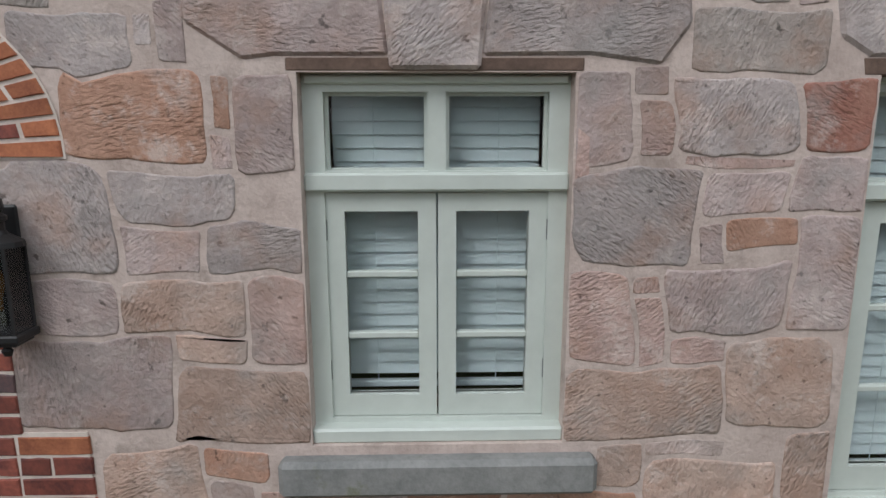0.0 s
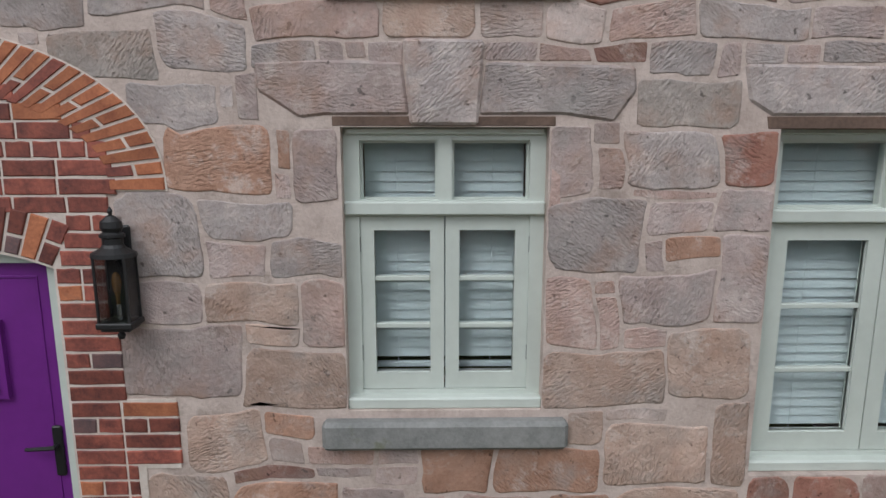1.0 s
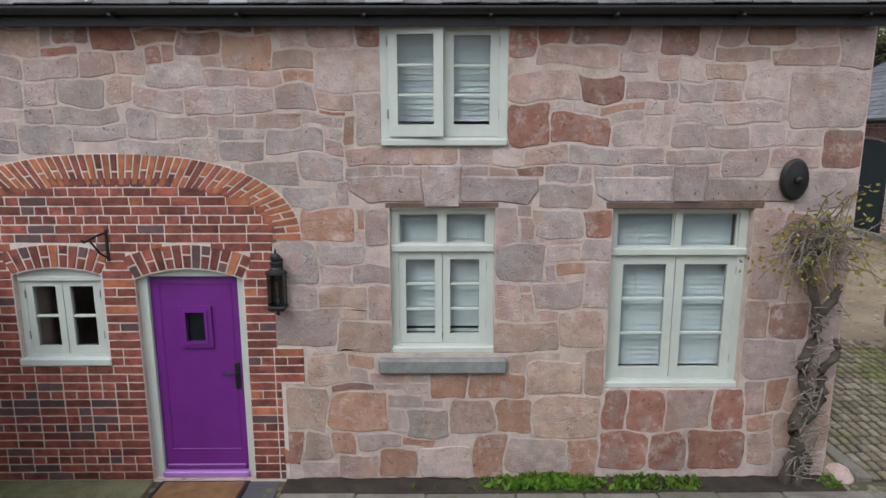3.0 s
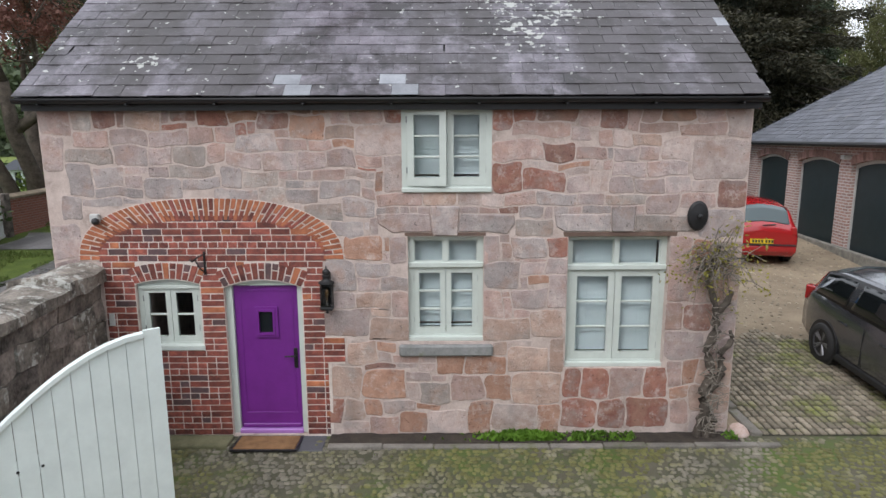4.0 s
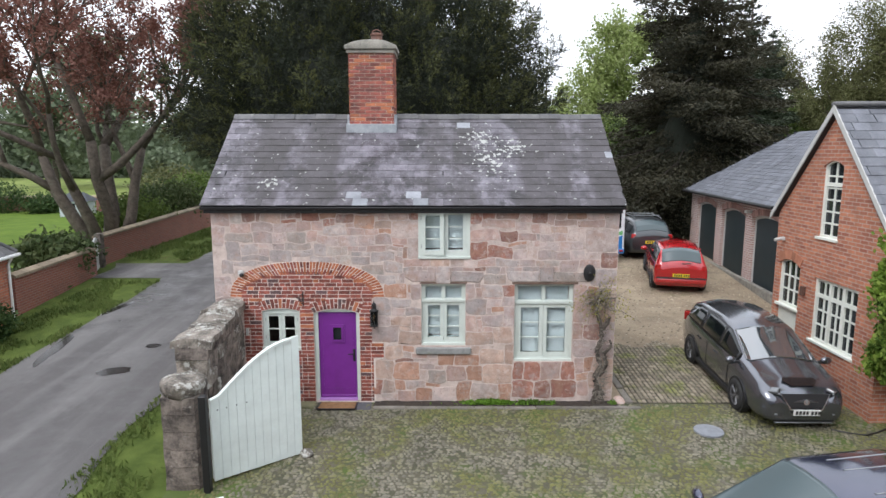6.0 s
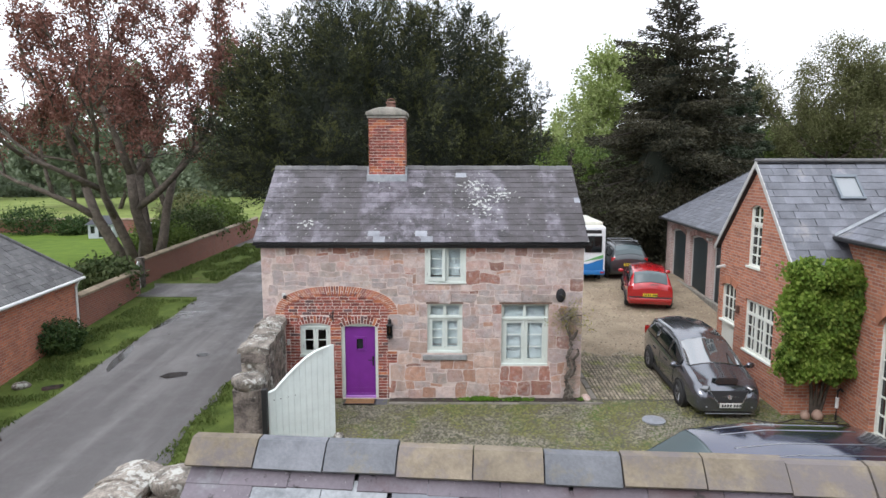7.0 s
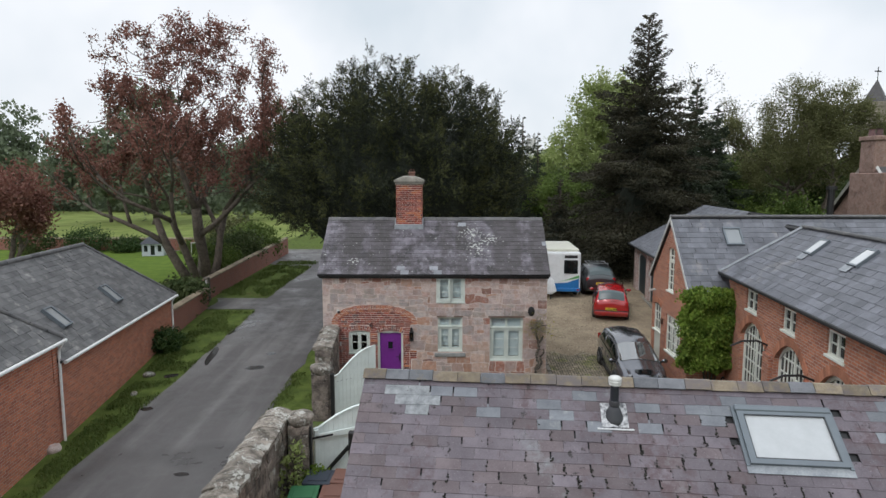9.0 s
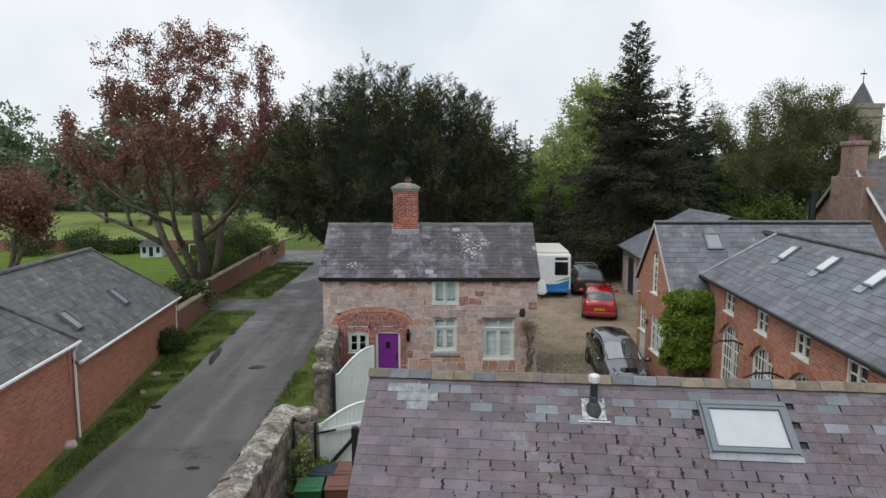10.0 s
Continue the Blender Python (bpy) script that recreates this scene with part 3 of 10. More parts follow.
slab("keystone", [(-0.208, 2.462), (0.075, 2.462), (0.097, 2.80), (-0.232, 2.805)], -0.022, 0.09, GREY)
slab("lintel", [(-0.56, 2.502), (-0.21, 2.502), (-0.235, 2.715), (-0.60, 2.725), (-0.84, 2.715), (-0.83, 2.60), (-0.66, 2.49)], -0.012, 0.10, LILAC)
slab("lintel", [(0.08, 2.502), (0.42, 2.505), (0.64, 2.475), (0.73, 2.60), (0.72, 2.70), (0.105, 2.715)], -0.012, 0.10, GREY)
slab("keystone", [(1.83, 2.50), (2.08, 2.50), (2.10, 2.80), (1.82, 2.80)], -0.022, 0.09, GREY)
slab("lintel", [(1.30, 2.50), (1.82, 2.502), (1.82, 2.70), (1.17, 2.71), (1.20, 2.56)], -0.012, 0.12, GREY)
slab("lintel", [(2.085, 2.502), (2.59, 2.50), (2.80, 2.50), (2.82, 2.68), (2.105, 2.70)], -0.012, 0.12, OLIVE)
# brown strips on the face stand for the shaded stone undersides of the lintels
SOFFIT_SHADE = surf("brown_soffit_shade", (0.085, 0.055, 0.042), (0.19, 0.125, 0.095), 6.0, 0.9, 0.6, 0.01, 50.0)
slab("soffit_shade_strip", [(1.29, 2.446), (2.58, 2.446), (2.59, 2.499), (1.28, 2.499)], -0.003, 0.12, SOFFIT_SHADE, 0.004)
slab("soffit_shade_strip", [(-0.53, 2.458), (0.40, 2.458), (0.40, 2.499), (-0.53, 2.499)], -0.003, 0.12, SOFFIT_SHADE, 0.004)
sill_m = surf("mossy_grey_stone", (0.16, 0.165, 0.16), (0.28, 0.28, 0.27), 5.0, 0.9, 0.6, 0.012, 60.0, stain=(0.15, 0.16, 0.09), stain_scale=4.0, stain_from=0.58)
slab("stone_sill", [(-0.61, 1.03), (0.49, 1.03), (0.49, 1.165), (-0.61, 1.165)], -0.06, 0.12, sill_m, 0.018)
slab("jamb_stone", [(0.38, 2.10), (0.385, 2.44), (0.43, 2.44), (0.43, 2.10)], -0.003, 0.10, PINK, 0.005)

# eave, gutter, verge
gut = thing("gutter", pose(0, 0, 0), "black half-round cast gutter along the cottage eave", "gutter")
bm = bmesh.new()
prof = [(-0.175 - 0.055 * math.cos(a), 3.985 - 0.055 * math.sin(a)) for a in [math.pi * i / 8 for i in range(9)]]
prof += [(y * 0.9 - 0.0175, z * 0.94 + 0.239) for y, z in prof[::-1]]
rings = [[bm.verts.new((x, y, z)) for y, z in prof] for x in (RX0 + 0.02, RX1 - 0.02)]
for i in range(len(prof)):
    bm.faces.new((rings[0][i], rings[0][(i + 1) % len(prof)], rings[1][(i + 1) % len(prof)], rings[1][i]))
for r in rings:
    bm.faces.new(r)
part("channel", bm, BLACK_IRON, gut, smooth=True)
for k in range(9):
    x = lerp(RX0 + 0.3, RX1 - 0.3, k / 8)
    part("bracket", boxes((x - 0.012, x + 0.012, -0.235, -0.11, 3.915, 3.932)), BLACK_IRON, gut)
part("fascia", boxes((RX0 + 0.05, RX1 - 0.05, -0.112, -0.085, 3.86, 4.02), (RX0 + 0.05, RX1 - 0.05, -0.085, 0.0, 3.94, 3.96)), BLACK_IRON, cottage, "black eave board")

RIDGE_TILE = surf("grey_ridge_tile", (0.07, 0.07, 0.074), (0.145, 0.142, 0.14), 3.0, 0.8, 0.5, 0.01, 50.0, vary=0.2, stain=(0.2, 0.195, 0.17), stain_from=0.6)
n_rt, me_rt = 18, None
for k in range(n_rt):
    L = (RX1 - RX0) / n_rt
    m = pose(RX0 + k * L, DEPTH / 2, RIDGE_Z + 0.05 + random.uniform(-0.008, 0.008), 0, random.uniform(-0.6, 0.6), 0)
    if me_rt is None:
        bm = bmesh.new()
        pr = [(-0.125, -0.11), (-0.035, -0.015), (0.0, 0.0), (0.035, -0.015), (0.125, -0.11), (0.11, -0.125), (0.0, -0.025), (-0.11, -0.125)]
        rr = [[bm.verts.new((x, y, z)) for y, z in pr] for x in (0.004, L - 0.006)]
        for i in range(len(pr)):
            bm.faces.new((rr[0][i], rr[0][(i + 1) % len(pr)], rr[1][(i + 1) % len(pr)], rr[1][i]))
        for r in rr:
            bm.faces.new(r)
        me_rt = part("ridge_tile", bm, RIDGE_TILE, cottage, m=m).data
    else:
        o = new("ridge_tile", me_rt)
        o.parent, o.matrix_basis = cottage, m

# chimney
CHX0, CHX1, CHY0, CHY1 = -2.09, -1.13, 1.72, 2.50
BRICK_A = surf("old_red_brick", (0.105, 0.031, 0.028), (0.335, 0.096, 0.064), 9.0, 0.75, 0.8, 0.010, 60.0, vary=0.40, stain=(0.12, 0.06, 0.05), stain_scale=5.0, stain_from=0.62)
BRICK_B = surf("orange_brick", (0.24, 0.075, 0.038), (0.49, 0.18, 0.085), 9.0, 0.85, 0.5, 0.006, 90.0, vary=0.22, stain=(0.25, 0.11, 0.07), stain_scale=5.0, stain_from=0.62)
BRICK_C = surf("blue_burnt_brick", (0.07, 0.05, 0.055), (0.16, 0.085, 0.08), 12.0, 0.8, 0.5, 0.006, 90.0, vary=0.3)
PALE_JOINT = surf("pale_brick_joint", (0.54, 0.465, 0.41), (0.72, 0.64, 0.58), 6.0, 0.95, 0.4, 0.006, 60.0)
LEAD = surf("lead_flashing", (0.22, 0.24, 0.26), (0.36, 0.38, 0.40), 5.0, 0.55, 0.3, 0.008, 40.0, metal=0.3)
chimney = part("chimney", boxes((CHX0 + 0.012, CHX1 - 0.012, CHY0 + 0.012, CHY1 - 0.012, 4.8, 7.16)), PALE_JOINT, cottage, "red brick chimney with a weathered stone cap")
brick_meshes = {}


def brick(parent, x0, x1, z0, z1, y, material, deep=0.03, name="brick", m=None):
    key = (round(x1 - x0, 3), round(z1 - z0, 3), deep, material.name, random.randrange(3))
    if key not in brick_meshes:
        bm = bmesh.new()
        w, h, e = key[0] / 2, key[1] / 2, 0.004
        edge = [(-1, -1), (-0.35, -1), (0.4, -1), (1, -1), (1, 1), (0.35, 1), (-0.4, 1), (-1, 1)]
        edge = [(sx * w + random.uniform(-0.002, 0.002), sz * h + random.uniform(-0.0022, 0.0022)) for sx, sz in edge]
        outer = [bm.verts.new((x, 0, z)) for x, z in edge]
        inner = [bm.verts.new((x - math.copysign(e, x), -0.004 + random.uniform(-0.0008, 0.0008), z - math.copysign(e, z))) for x, z in edge]
        back = [bm.verts.new((x, deep, z)) for x, z in edge]
        bm.faces.new(inner)
        for i in range(8):
            j = (i + 1) % 8
            bm.faces.new((outer[i], outer[j], inner[j], inner[i]))
            bm.faces.new((back[i], back[j], outer[j], outer[i]))
        bmesh.ops.recalc_face_normals(bm, faces=bm.faces[:])
        me = bpy.data.meshes.new(name)
        bm.to_mesh(me)
        bm.free()
        me.materials.append(material)
        brick_meshes[key] = me
    o = new(name, brick_meshes[key])
    o.parent = parent
    o.matrix_basis = (m or Matrix()) @ pose((x0 + x1) / 2, y, (z0 + z1) / 2, 0, random.uniform(-0.4, 0.4), 0)
    return o


STONE_CAP = surf("weathered_stone_cap", (0.15, 0.145, 0.125), (0.30, 0.28, 0.24), 5.0, 0.95, 0.8, 0.02, 40.0, stain=(0.36, 0.35, 0.30), stain_scale=6.0, stain_from=0.6)
part("chimney_corbel", boxes((CHX0 - 0.035, CHX1 + 0.035, CHY0 - 0.035, CHY1 + 0.035, 7.09, 7.165), (CHX0 - 0.07, CHX1 + 0.07, CHY0 - 0.07, CHY1 + 0.07, 7.17, 7.245), bevel=0.008), STONE_CAP, cottage)
cap = bmesh.new()
nu = 14
for k in range(nu + 1):
    u = k / nu * 2 - 1
    for v in (-1, -0.5, 0, 0.5, 1):
        z = 7.25 + 0.17 * (1 - abs(u) ** 2.6) * (1 - 0.35 * v * v) + 0.012 * noise.noise((u * 3, v * 3, 1))
        cap.verts.new(((CHX0 + CHX1) / 2 + u * 0.55, (CHY0 + CHY1) / 2 + v * 0.45, z if abs(u) < 1 else 7.25))
cap.verts.ensure_lookup_table()
for k in range(nu):
    for v in range(4):
        cap.faces.new([cap.verts[k * 5 + v], cap.verts[(k + 1) * 5 + v], cap.verts[(k + 1) * 5 + v + 1], cap.verts[k * 5 + v + 1]])
rim_ = bmesh.ops.extrude_edge_only(cap, edges=[e for e in cap.edges if e.is_boundary])["geom"]
for v in rim_:
    if isinstance(v, bmesh.types.BMVert):
        v.co.z = 7.235
part("chimney_cap", cap, STONE_CAP, cottage, "domed mortar capping grown with lichen", smooth=True)
POT_CLAY = surf("clay_pot", (0.10, 0.05, 0.038), (0.20, 0.10, 0.07), 6.0)
part("chimney_pot", lathe(bmesh.new(), [(0.13, 0), (0.12, 0.10), (0.115, 0.12), (0.14, 0.14), (0.14, 0.17), (0.11, 0.18), (0.09, 0.19)], (-1.52, 2.12, 7.38), 14), POT_CLAY, cottage)
part("pot_loop", tube(bmesh.new(), [(-1.63, 2.12, 7.54), (-1.60, 2.12, 7.62), (-1.52, 2.12, 7.645), (-1.44, 2.12, 7.62), (-1.41, 2.12, 7.54)], 0.012, 6), POT_CLAY, cottage)
zf = 4.0 + (CHY0 + 0.17) * (RIDGE_Z - 4.0) / (DEPTH / 2 + 0.17)
part("chimney_flashing", boxes((CHX0 - 0.06, CHX1 + 0.06, CHY0 - 0.10, CHY0 + 0.03, zf - 0.1, zf + 0.13), (CHX0 - 0.05, CHX0, CHY0, CHY1, zf, zf + 0.33), (CHX1, CHX1 + 0.05, CHY0, CHY1, zf, zf + 0.33), bevel=0.012), LEAD, cottage)

# ---- front yard, walls and gates beside the lane ----
OLD_STONE = surf("blackened_wall_stone", (0.036, 0.030, 0.026), (0.28, 0.235, 0.20), 4.2, 0.95, 1.0, 0.05, 24.0, vary=0.35, stain=(0.38, 0.36, 0.32), stain_scale=4.6, stain_from=0.60)



def lichen_stone(name):
    m = surf(name, (0.060, 0.052, 0.043), (0.33, 0.29, 0.245), 5.0, 0.95, 1.0, 0.035, 35.0, vary=0.25, stain=(0.07, 0.062, 0.045), stain_scale=2.6, stain_from=0.53)
    nt = m.node_tree
    b = nt.nodes["Principled BSDF"]
    old = b.inputs["Base Color"].links[0].from_socket
    pos = nt.nodes.new("ShaderNodeNewGeometry").outputs["Position"]
    f = calc(nt, "MULTIPLY", calc(nt, "ADD", noise_tex(nt, pos, 3.0, 3.0), noise_tex(nt, pos, 13.0, 6.0, 0.7)), 0.5)
    nt.links.new(mix(nt, ramp(nt, f, [(0.52, (0, 0, 0)), (0.57, (0.8, 0.8, 0.8))]), old, (0.46, 0.46, 0.42)), b.inputs["Base Color"])
    return m


OLD_CAP = lichen_stone("lichened_coping")


def rough_block(bm, x0, x1, y0, y1, z0, z1, wob=0.03, round_top=0.0, cuts=3):
    """A worn block: a box cut finer and pushed about by noise, its top rounded across x."""
    b2 = bmesh.new()
    box(b2, x0, x1, y0, y1, z0, z1)
    bmesh.ops.subdivide_edges(b2, edges=b2.edges[:], cuts=cuts, use_grid_fill=True)
    cx, hw = (x0 + x1) / 2, (x1 - x0) / 2
    for v in b2.verts:
        u = abs(v.co.x - cx) / hw
        if round_top and v.co.z > (z0 + z1) / 2:
            v.co.z -= round_top * u * u
        p = v.co.copy()
        v.co += Vector((noise.noise(p * 3.1), noise.noise(p * 3.1 + Vector((7, 3, 1))), noise.noise(p * 3.1 + Vector((2, 9, 4))))) * wob
    me = bpy.data.meshes.new("tmp")
    b2.to_mesh(me)
    b2.free()
    bm.from_mesh(me)
    bpy.data.meshes.remove(me)
    return bm


def stone_run(name, label, x0, x1, ya, yb, z0, tops, block=0.42, course=0.27, cope=0.5, dome=0.06, turn=0.0):
    """A boundary wall of coursed blocks with rough coping stones; tops gives the height at both ends."""
    mid = pose((x0 + x1) / 2, (ya + yb) / 2, 0)
    w = thing(name, mid @ pose(0, 0, 0, 0, 0, turn) @ mid.inverted(), label, "stone wall", kind="structure")
    n = max(2, int(abs(yb - ya) / block))
    rows = int((max(tops) - z0 - 0.2) / course)
    for r in range(rows + 1):
        off = 0.5 if r % 2 else 0.0
        for k in range(-1, n):
            a, b = (k + off) / n, (k + 1 + off) / n
            a, b = max(a, 0), min(b, 1)
            if b - a < 0.1 / n:
                continue
            zt = min(lerp(tops[0], tops[1], (a + b) / 2) - 0.17, z0 + (r + 1) * course)
            zb = z0 + r * course
            if zt - zb < 0.04:
                continue
            bl = rough_block(bmesh.new(), x0 + random.uniform(0, 0.03), x1 - random.uniform(0, 0.03), lerp(ya, yb, a) + 0.006, lerp(ya, yb, b) - 0.006, zb + 0.006, zt - 0.004, 0.042, 0, 3)
            part("wall_stone", bl, OLD_CAP if random.random() < 0.25 else OLD_STONE, w)
    part("core", boxes((x0 + 0.05, x1 - 0.05, ya + 0.03, yb, z0, min(tops) - 0.17)), OLD_STONE, w)
    n = max(2, int(abs(yb - ya) / cope))
    for k in range(n):
        zt = lerp(tops[0], tops[1], (k + 0.5) / n)
        rise = (tops[1] - tops[0]) / n
        bl = rough_block(bmesh.new(), x0 - 0.05, x1 + 0.05, lerp(ya, yb, k / n) + 0.006, lerp(ya, yb, (k + 1) / n) - 0.006, zt - 0.19, zt + random.uniform(-0.03, 0.04), 0.05, dome, 4)
        part("coping_stone", bl, OLD_CAP, w)
    return w


stone_run("garden_wall", "soot-dark stone boundary wall with lichened coping stones", -4.45, -3.93, -2.38, -0.03, -0.35, (2.10, 2.14), 0.46, 0.26, 0.60, 0.06, 4.5)
stone_run("lane_wall", "old stone wall along the lane with rounded lichened coping", -4.48, -3.92, -24.0, -6.95, -0.8, (1.75, 1.85), 0.5, 0.3, 0.52, 0.10)


def pier(cx, cy, hw, z0, z1, label, over=1.14):
    p = thing("gate_pier", pose(cx, cy, 0), label, "gate pier", "gate piers")
    z = z0
    while z < z1 - 0.34:
        h = random.uniform(0.26, 0.34)
        bl = rough_block(bmesh.new(), -hw, hw, -hw, hw, z + 0.006, min(z + h, z1 - 0.26) - 0.004, 0.025, 0, 3)
        for v in bl.verts:
            r = math.hypot(v.co.x, v.co.y)
            if r > hw:
                v.co.x *= lerp(1, hw / r, 0.4)
                v.co.y *= lerp(1, hw / r, 0.4)
        part("pier_stone", bl, OLD_CAP if random.random() < 0.4 else OLD_STONE, p)
        z += h
    cap = lathe(bmesh.new(), [(hw * 1.0, z1 - 0.28), (hw * 1.04, z1 - 0.22), (hw * over, z1 - 0.18), (hw * over * 1.01, z1 - 0.13), (hw * over, z1 - 0.09), (hw * over * 0.92, z1 - 0.045), (hw * over * 0.70, z1 - 0.015), (hw * over * 0.4, z1 + 0.005), (0.04, z1 + 0.012)], (0, 0, 0), 26)
    for v in cap.verts:
        q = v.co * 5.0
        v.co += Vector((noise.noise(q), noise.noise(q + Vector((3, 3, 3))), 0.6 * noise.noise(q + Vector((8, 1, 5))))) * 0.035
    part("pier_cap", cap, OLD_CAP, p, "domed lichened stone cap", smooth=True)
    return p


pier(-4.06, -2.78, 0.29, -0.35, 1.62, "round-shouldered stone gate pier with lichened cap", 1.17)
pier(-3.62, -7.18, 0.27, -0.6, 1.84, "slim stone gate pier at the end of the lane wall")

GATE = paint("white_gate_paint", (0.70, 0.765, 0.735), 0.5, 0.05)


def gate_leaf(hinge, free, z0, low, high, label, back=False):
    """A boarded gate leaf whose top sweeps up from the free low end; boards, rails and a ledge."""
    a, b = Vector((*hinge, 0)), Vector((*free, 0))
    L = (b - a).length
    g = thing("boarded_gate", pose(a.x, a.y, z0, 0, 0, math.degrees(math.atan2(b.y - a.y, b.x - a.x))), label, "gate", "yard gates")
    n = 11
    for i in range(n):
        x0, x1 = L * i / n, L * (i + 1) / n
        t0, t1 = [lerp(low, high, math.sin(min(max((x / L - 0.06) / 0.86, 0), 1) * math.pi / 2)) for x in (x0, x1)]
        if i == n - 1:
            t0 = t1 = high + 0.05
        bm = plate([(x0 + 0.0022, 0), (x1 - 0.0022, 0), (x1 - 0.0022, t1), (x0 + 0.0022, t0)], [], 0.03)
        part("board", bm, GATE, g)
    for i in range(n - 1):
        x0, x1 = L * i / n, L * (i + 1) / n
        t0, t1 = [lerp(low, high, math.sin(min(max((x / L - 0.06) / 0.86, 0), 1) * math.pi / 2)) for x in (x0, x1)]
        part("capping", plate([(x0, t0 - 0.005), (x1, t1 - 0.005), (x1, t1 + 0.035), (x0, t0 + 0.035)], [], 0.075), GATE, g, m=pose(0, -0.022, 0))
    side = pose(0, -0.115 if back else 0.0, 0)
    for z in (0.18, low - 0.22):
        part("rail", boxes((0.02, L - 0.02, 0.03, 0.085, z, z + 0.13), bevel=0.004), GATE, g, m=side)
    for x0, x1, zt in ((0.0, 0.11, low + 0.02), (L - 0.11, L, high)):
        part("stile", boxes((x0, x1, 0.03, 0.088, 0.02, zt), bevel=0.004), GATE, g, m=side)
    part("brace", plate([(0.05, 0.32), (0.18, 0.32), (L - 0.05, low - 0.22), (L - 0.18, low - 0.22)], [], 0.045), BLACK_IRON if back else GATE, g, m=pose(0, 0.032, 0) @ side)
    if not back:
        for x in (0.10, 0.24, 0.40, 0.56):
            part("bolt", cyl(bmesh.new(), (x, -0.006, low - 0.15), (x, 0.0, low - 0.15), 0.011, n=8), BLACK_IRON, g)
    part("hinge_strap", boxes((-0.06, 0.45, 0.088, 0.098, low - 0.18, low - 0.13), bevel=0.002), BLACK_IRON, g, m=pose(0, -0.19, 0) if back else side)
    return g


gate_leaf((-3.62, -2.90), (-2.46, -1.98), -0.06, 1.30, 2.02, "white boarded gate leaf standing open, its top swept upward")
gate_leaf((-3.35, -7.0), (-2.15, -6.35), -0.25, 1.55, 1.95, "white boarded gate leaf standing open beside the bins", True)
for name, x, y, z0, z1, r in (("gate_post", -3.66, -3.08, -0.3, 1.42, 0.055), ("gate_post", -3.38, -7.32, -0.5, 1.55, 0.06), ("fence_post", -2.22, -8.2, -0.5, 1.80, 0.07)):
    p = part(name, box(bmesh.new(), x - r, x + r, y - r, y + r, z0, z1, 0.012), BLACK_IRON)
    tagged(p, "black-painted square timber post beside the gate", "post", "black posts")
rock = bmesh.new()
bmesh.ops.create_icosphere(rock, subdivisions=3, radius=0.11)
for v in rock.verts:
    v.co += v.co.normalized() * 0.04 * noise.noise(v.co * 9)
    v.co.z *= 0.6
tagged(part("door_stop_stone", rock, OLD_CAP, smooth=True, m=pose(-2.38, -2.05, -0.03)), "rough brown stone holding the open gate", "stone")

# wheelie bins
def bin_body(x, y, z, col, lid_col, label, turn):
    b = thing("wheelie_bin", pose(x, y, z, 0, 0, turn), label, "bin", "wheelie bins")
    bm = bmesh.new()
    prof = [(0.24, 0.22, 0.06), (0.27, 0.26, 0.5), (0.29, 0.30, 0.95), (0.30, 0.31, 0.98)]
    loops = [[bm.verts.new((sx * w, sy * d, zz)) for sx, sy in ((-1, -1), (1, -1), (1, 1), (-1, 1))] for w, d, zz in prof]
    for p, q in zip(loops, loops[1:]):
        for i in range(4):
            bm.faces.new((p[i], p[(i + 1) % 4], q[(i + 1) % 4], q[i]))
    bm.faces.new(loops[0][::-1])
    part("body", bm, col, b)
    lid = box(bmesh.new(), -0.315, 0.315, -0.34, 0.33, 0.975, 1.03, 0.02, 2)
    box(lid, -0.22, 0.22, -0.22, 0.22, 1.03, 1.05, 0.008)
    part("lid", lid, lid_col, b)
    part("handle", cyl(bmesh.new(), (-0.24, 0.37, 0.96), (0.24, 0.37, 0.96), 0.018, n=8), lid_col, b)
    for s in (-1, 1):
        part("wheel", cyl(bmesh.new(), (s * 0.2, 0.26, 0.1), (s * 0.26, 0.26, 0.1), 0.1, n=14), BLACK_IRON, b)
    return b


BIN_GREEN, BIN_BLUE, BIN_BROWN = paint("green_plastic", (0.02, 0.12, 0.045), 0.55), paint("navy_plastic", (0.018, 0.027, 0.042), 0.55), paint("brown_plastic", (0.15, 0.065, 0.045), 0.55)
bin_body(-3.22, -8.66, -0.42, BIN_GREEN, BIN_GREEN, "green wheelie bin with a closed lid", 4)
bin_body(-3.02, -7.96, -0.40, BIN_BLUE, BIN_BLUE, "navy wheelie bin behind the green one", -3)
bin_body(-2.55, -8.58, -0.42, BIN_BROWN, BIN_BROWN, "brown wheelie bin with a closed lid", 2)
bin_body(-2.42, -7.9, -0.40, BIN_BROWN, BIN_BROWN, "brown wheelie bin standing behind another", -2)

# ---- outbuilding with the heather slate roof ----
NX0, NX1, NRY, NRZ, NSL = -1.40, 13.0, -11.75, 4.27, 0.77
SKEW = pose(0, NRY, 0, 0, 0, -5.1) @ pose(0, -NRY, 0)
NRUN, N_EAVE = 2.55, NRZ - 2.55 * NSL
outbuilding = thing("outbuilding", SKEW, "brick outbuilding with a heather-coloured slate roof", "building")
for yy in (NRY - NRUN + 0.18, NRY + NRUN - 0.48):
    part("wall", plate(rect(NX0 + 0.15, -0.8, NX1, N_EAVE + 0.06), [], 0.3), RED_BRICK, outbuilding, m=pose(0, yy, 0))
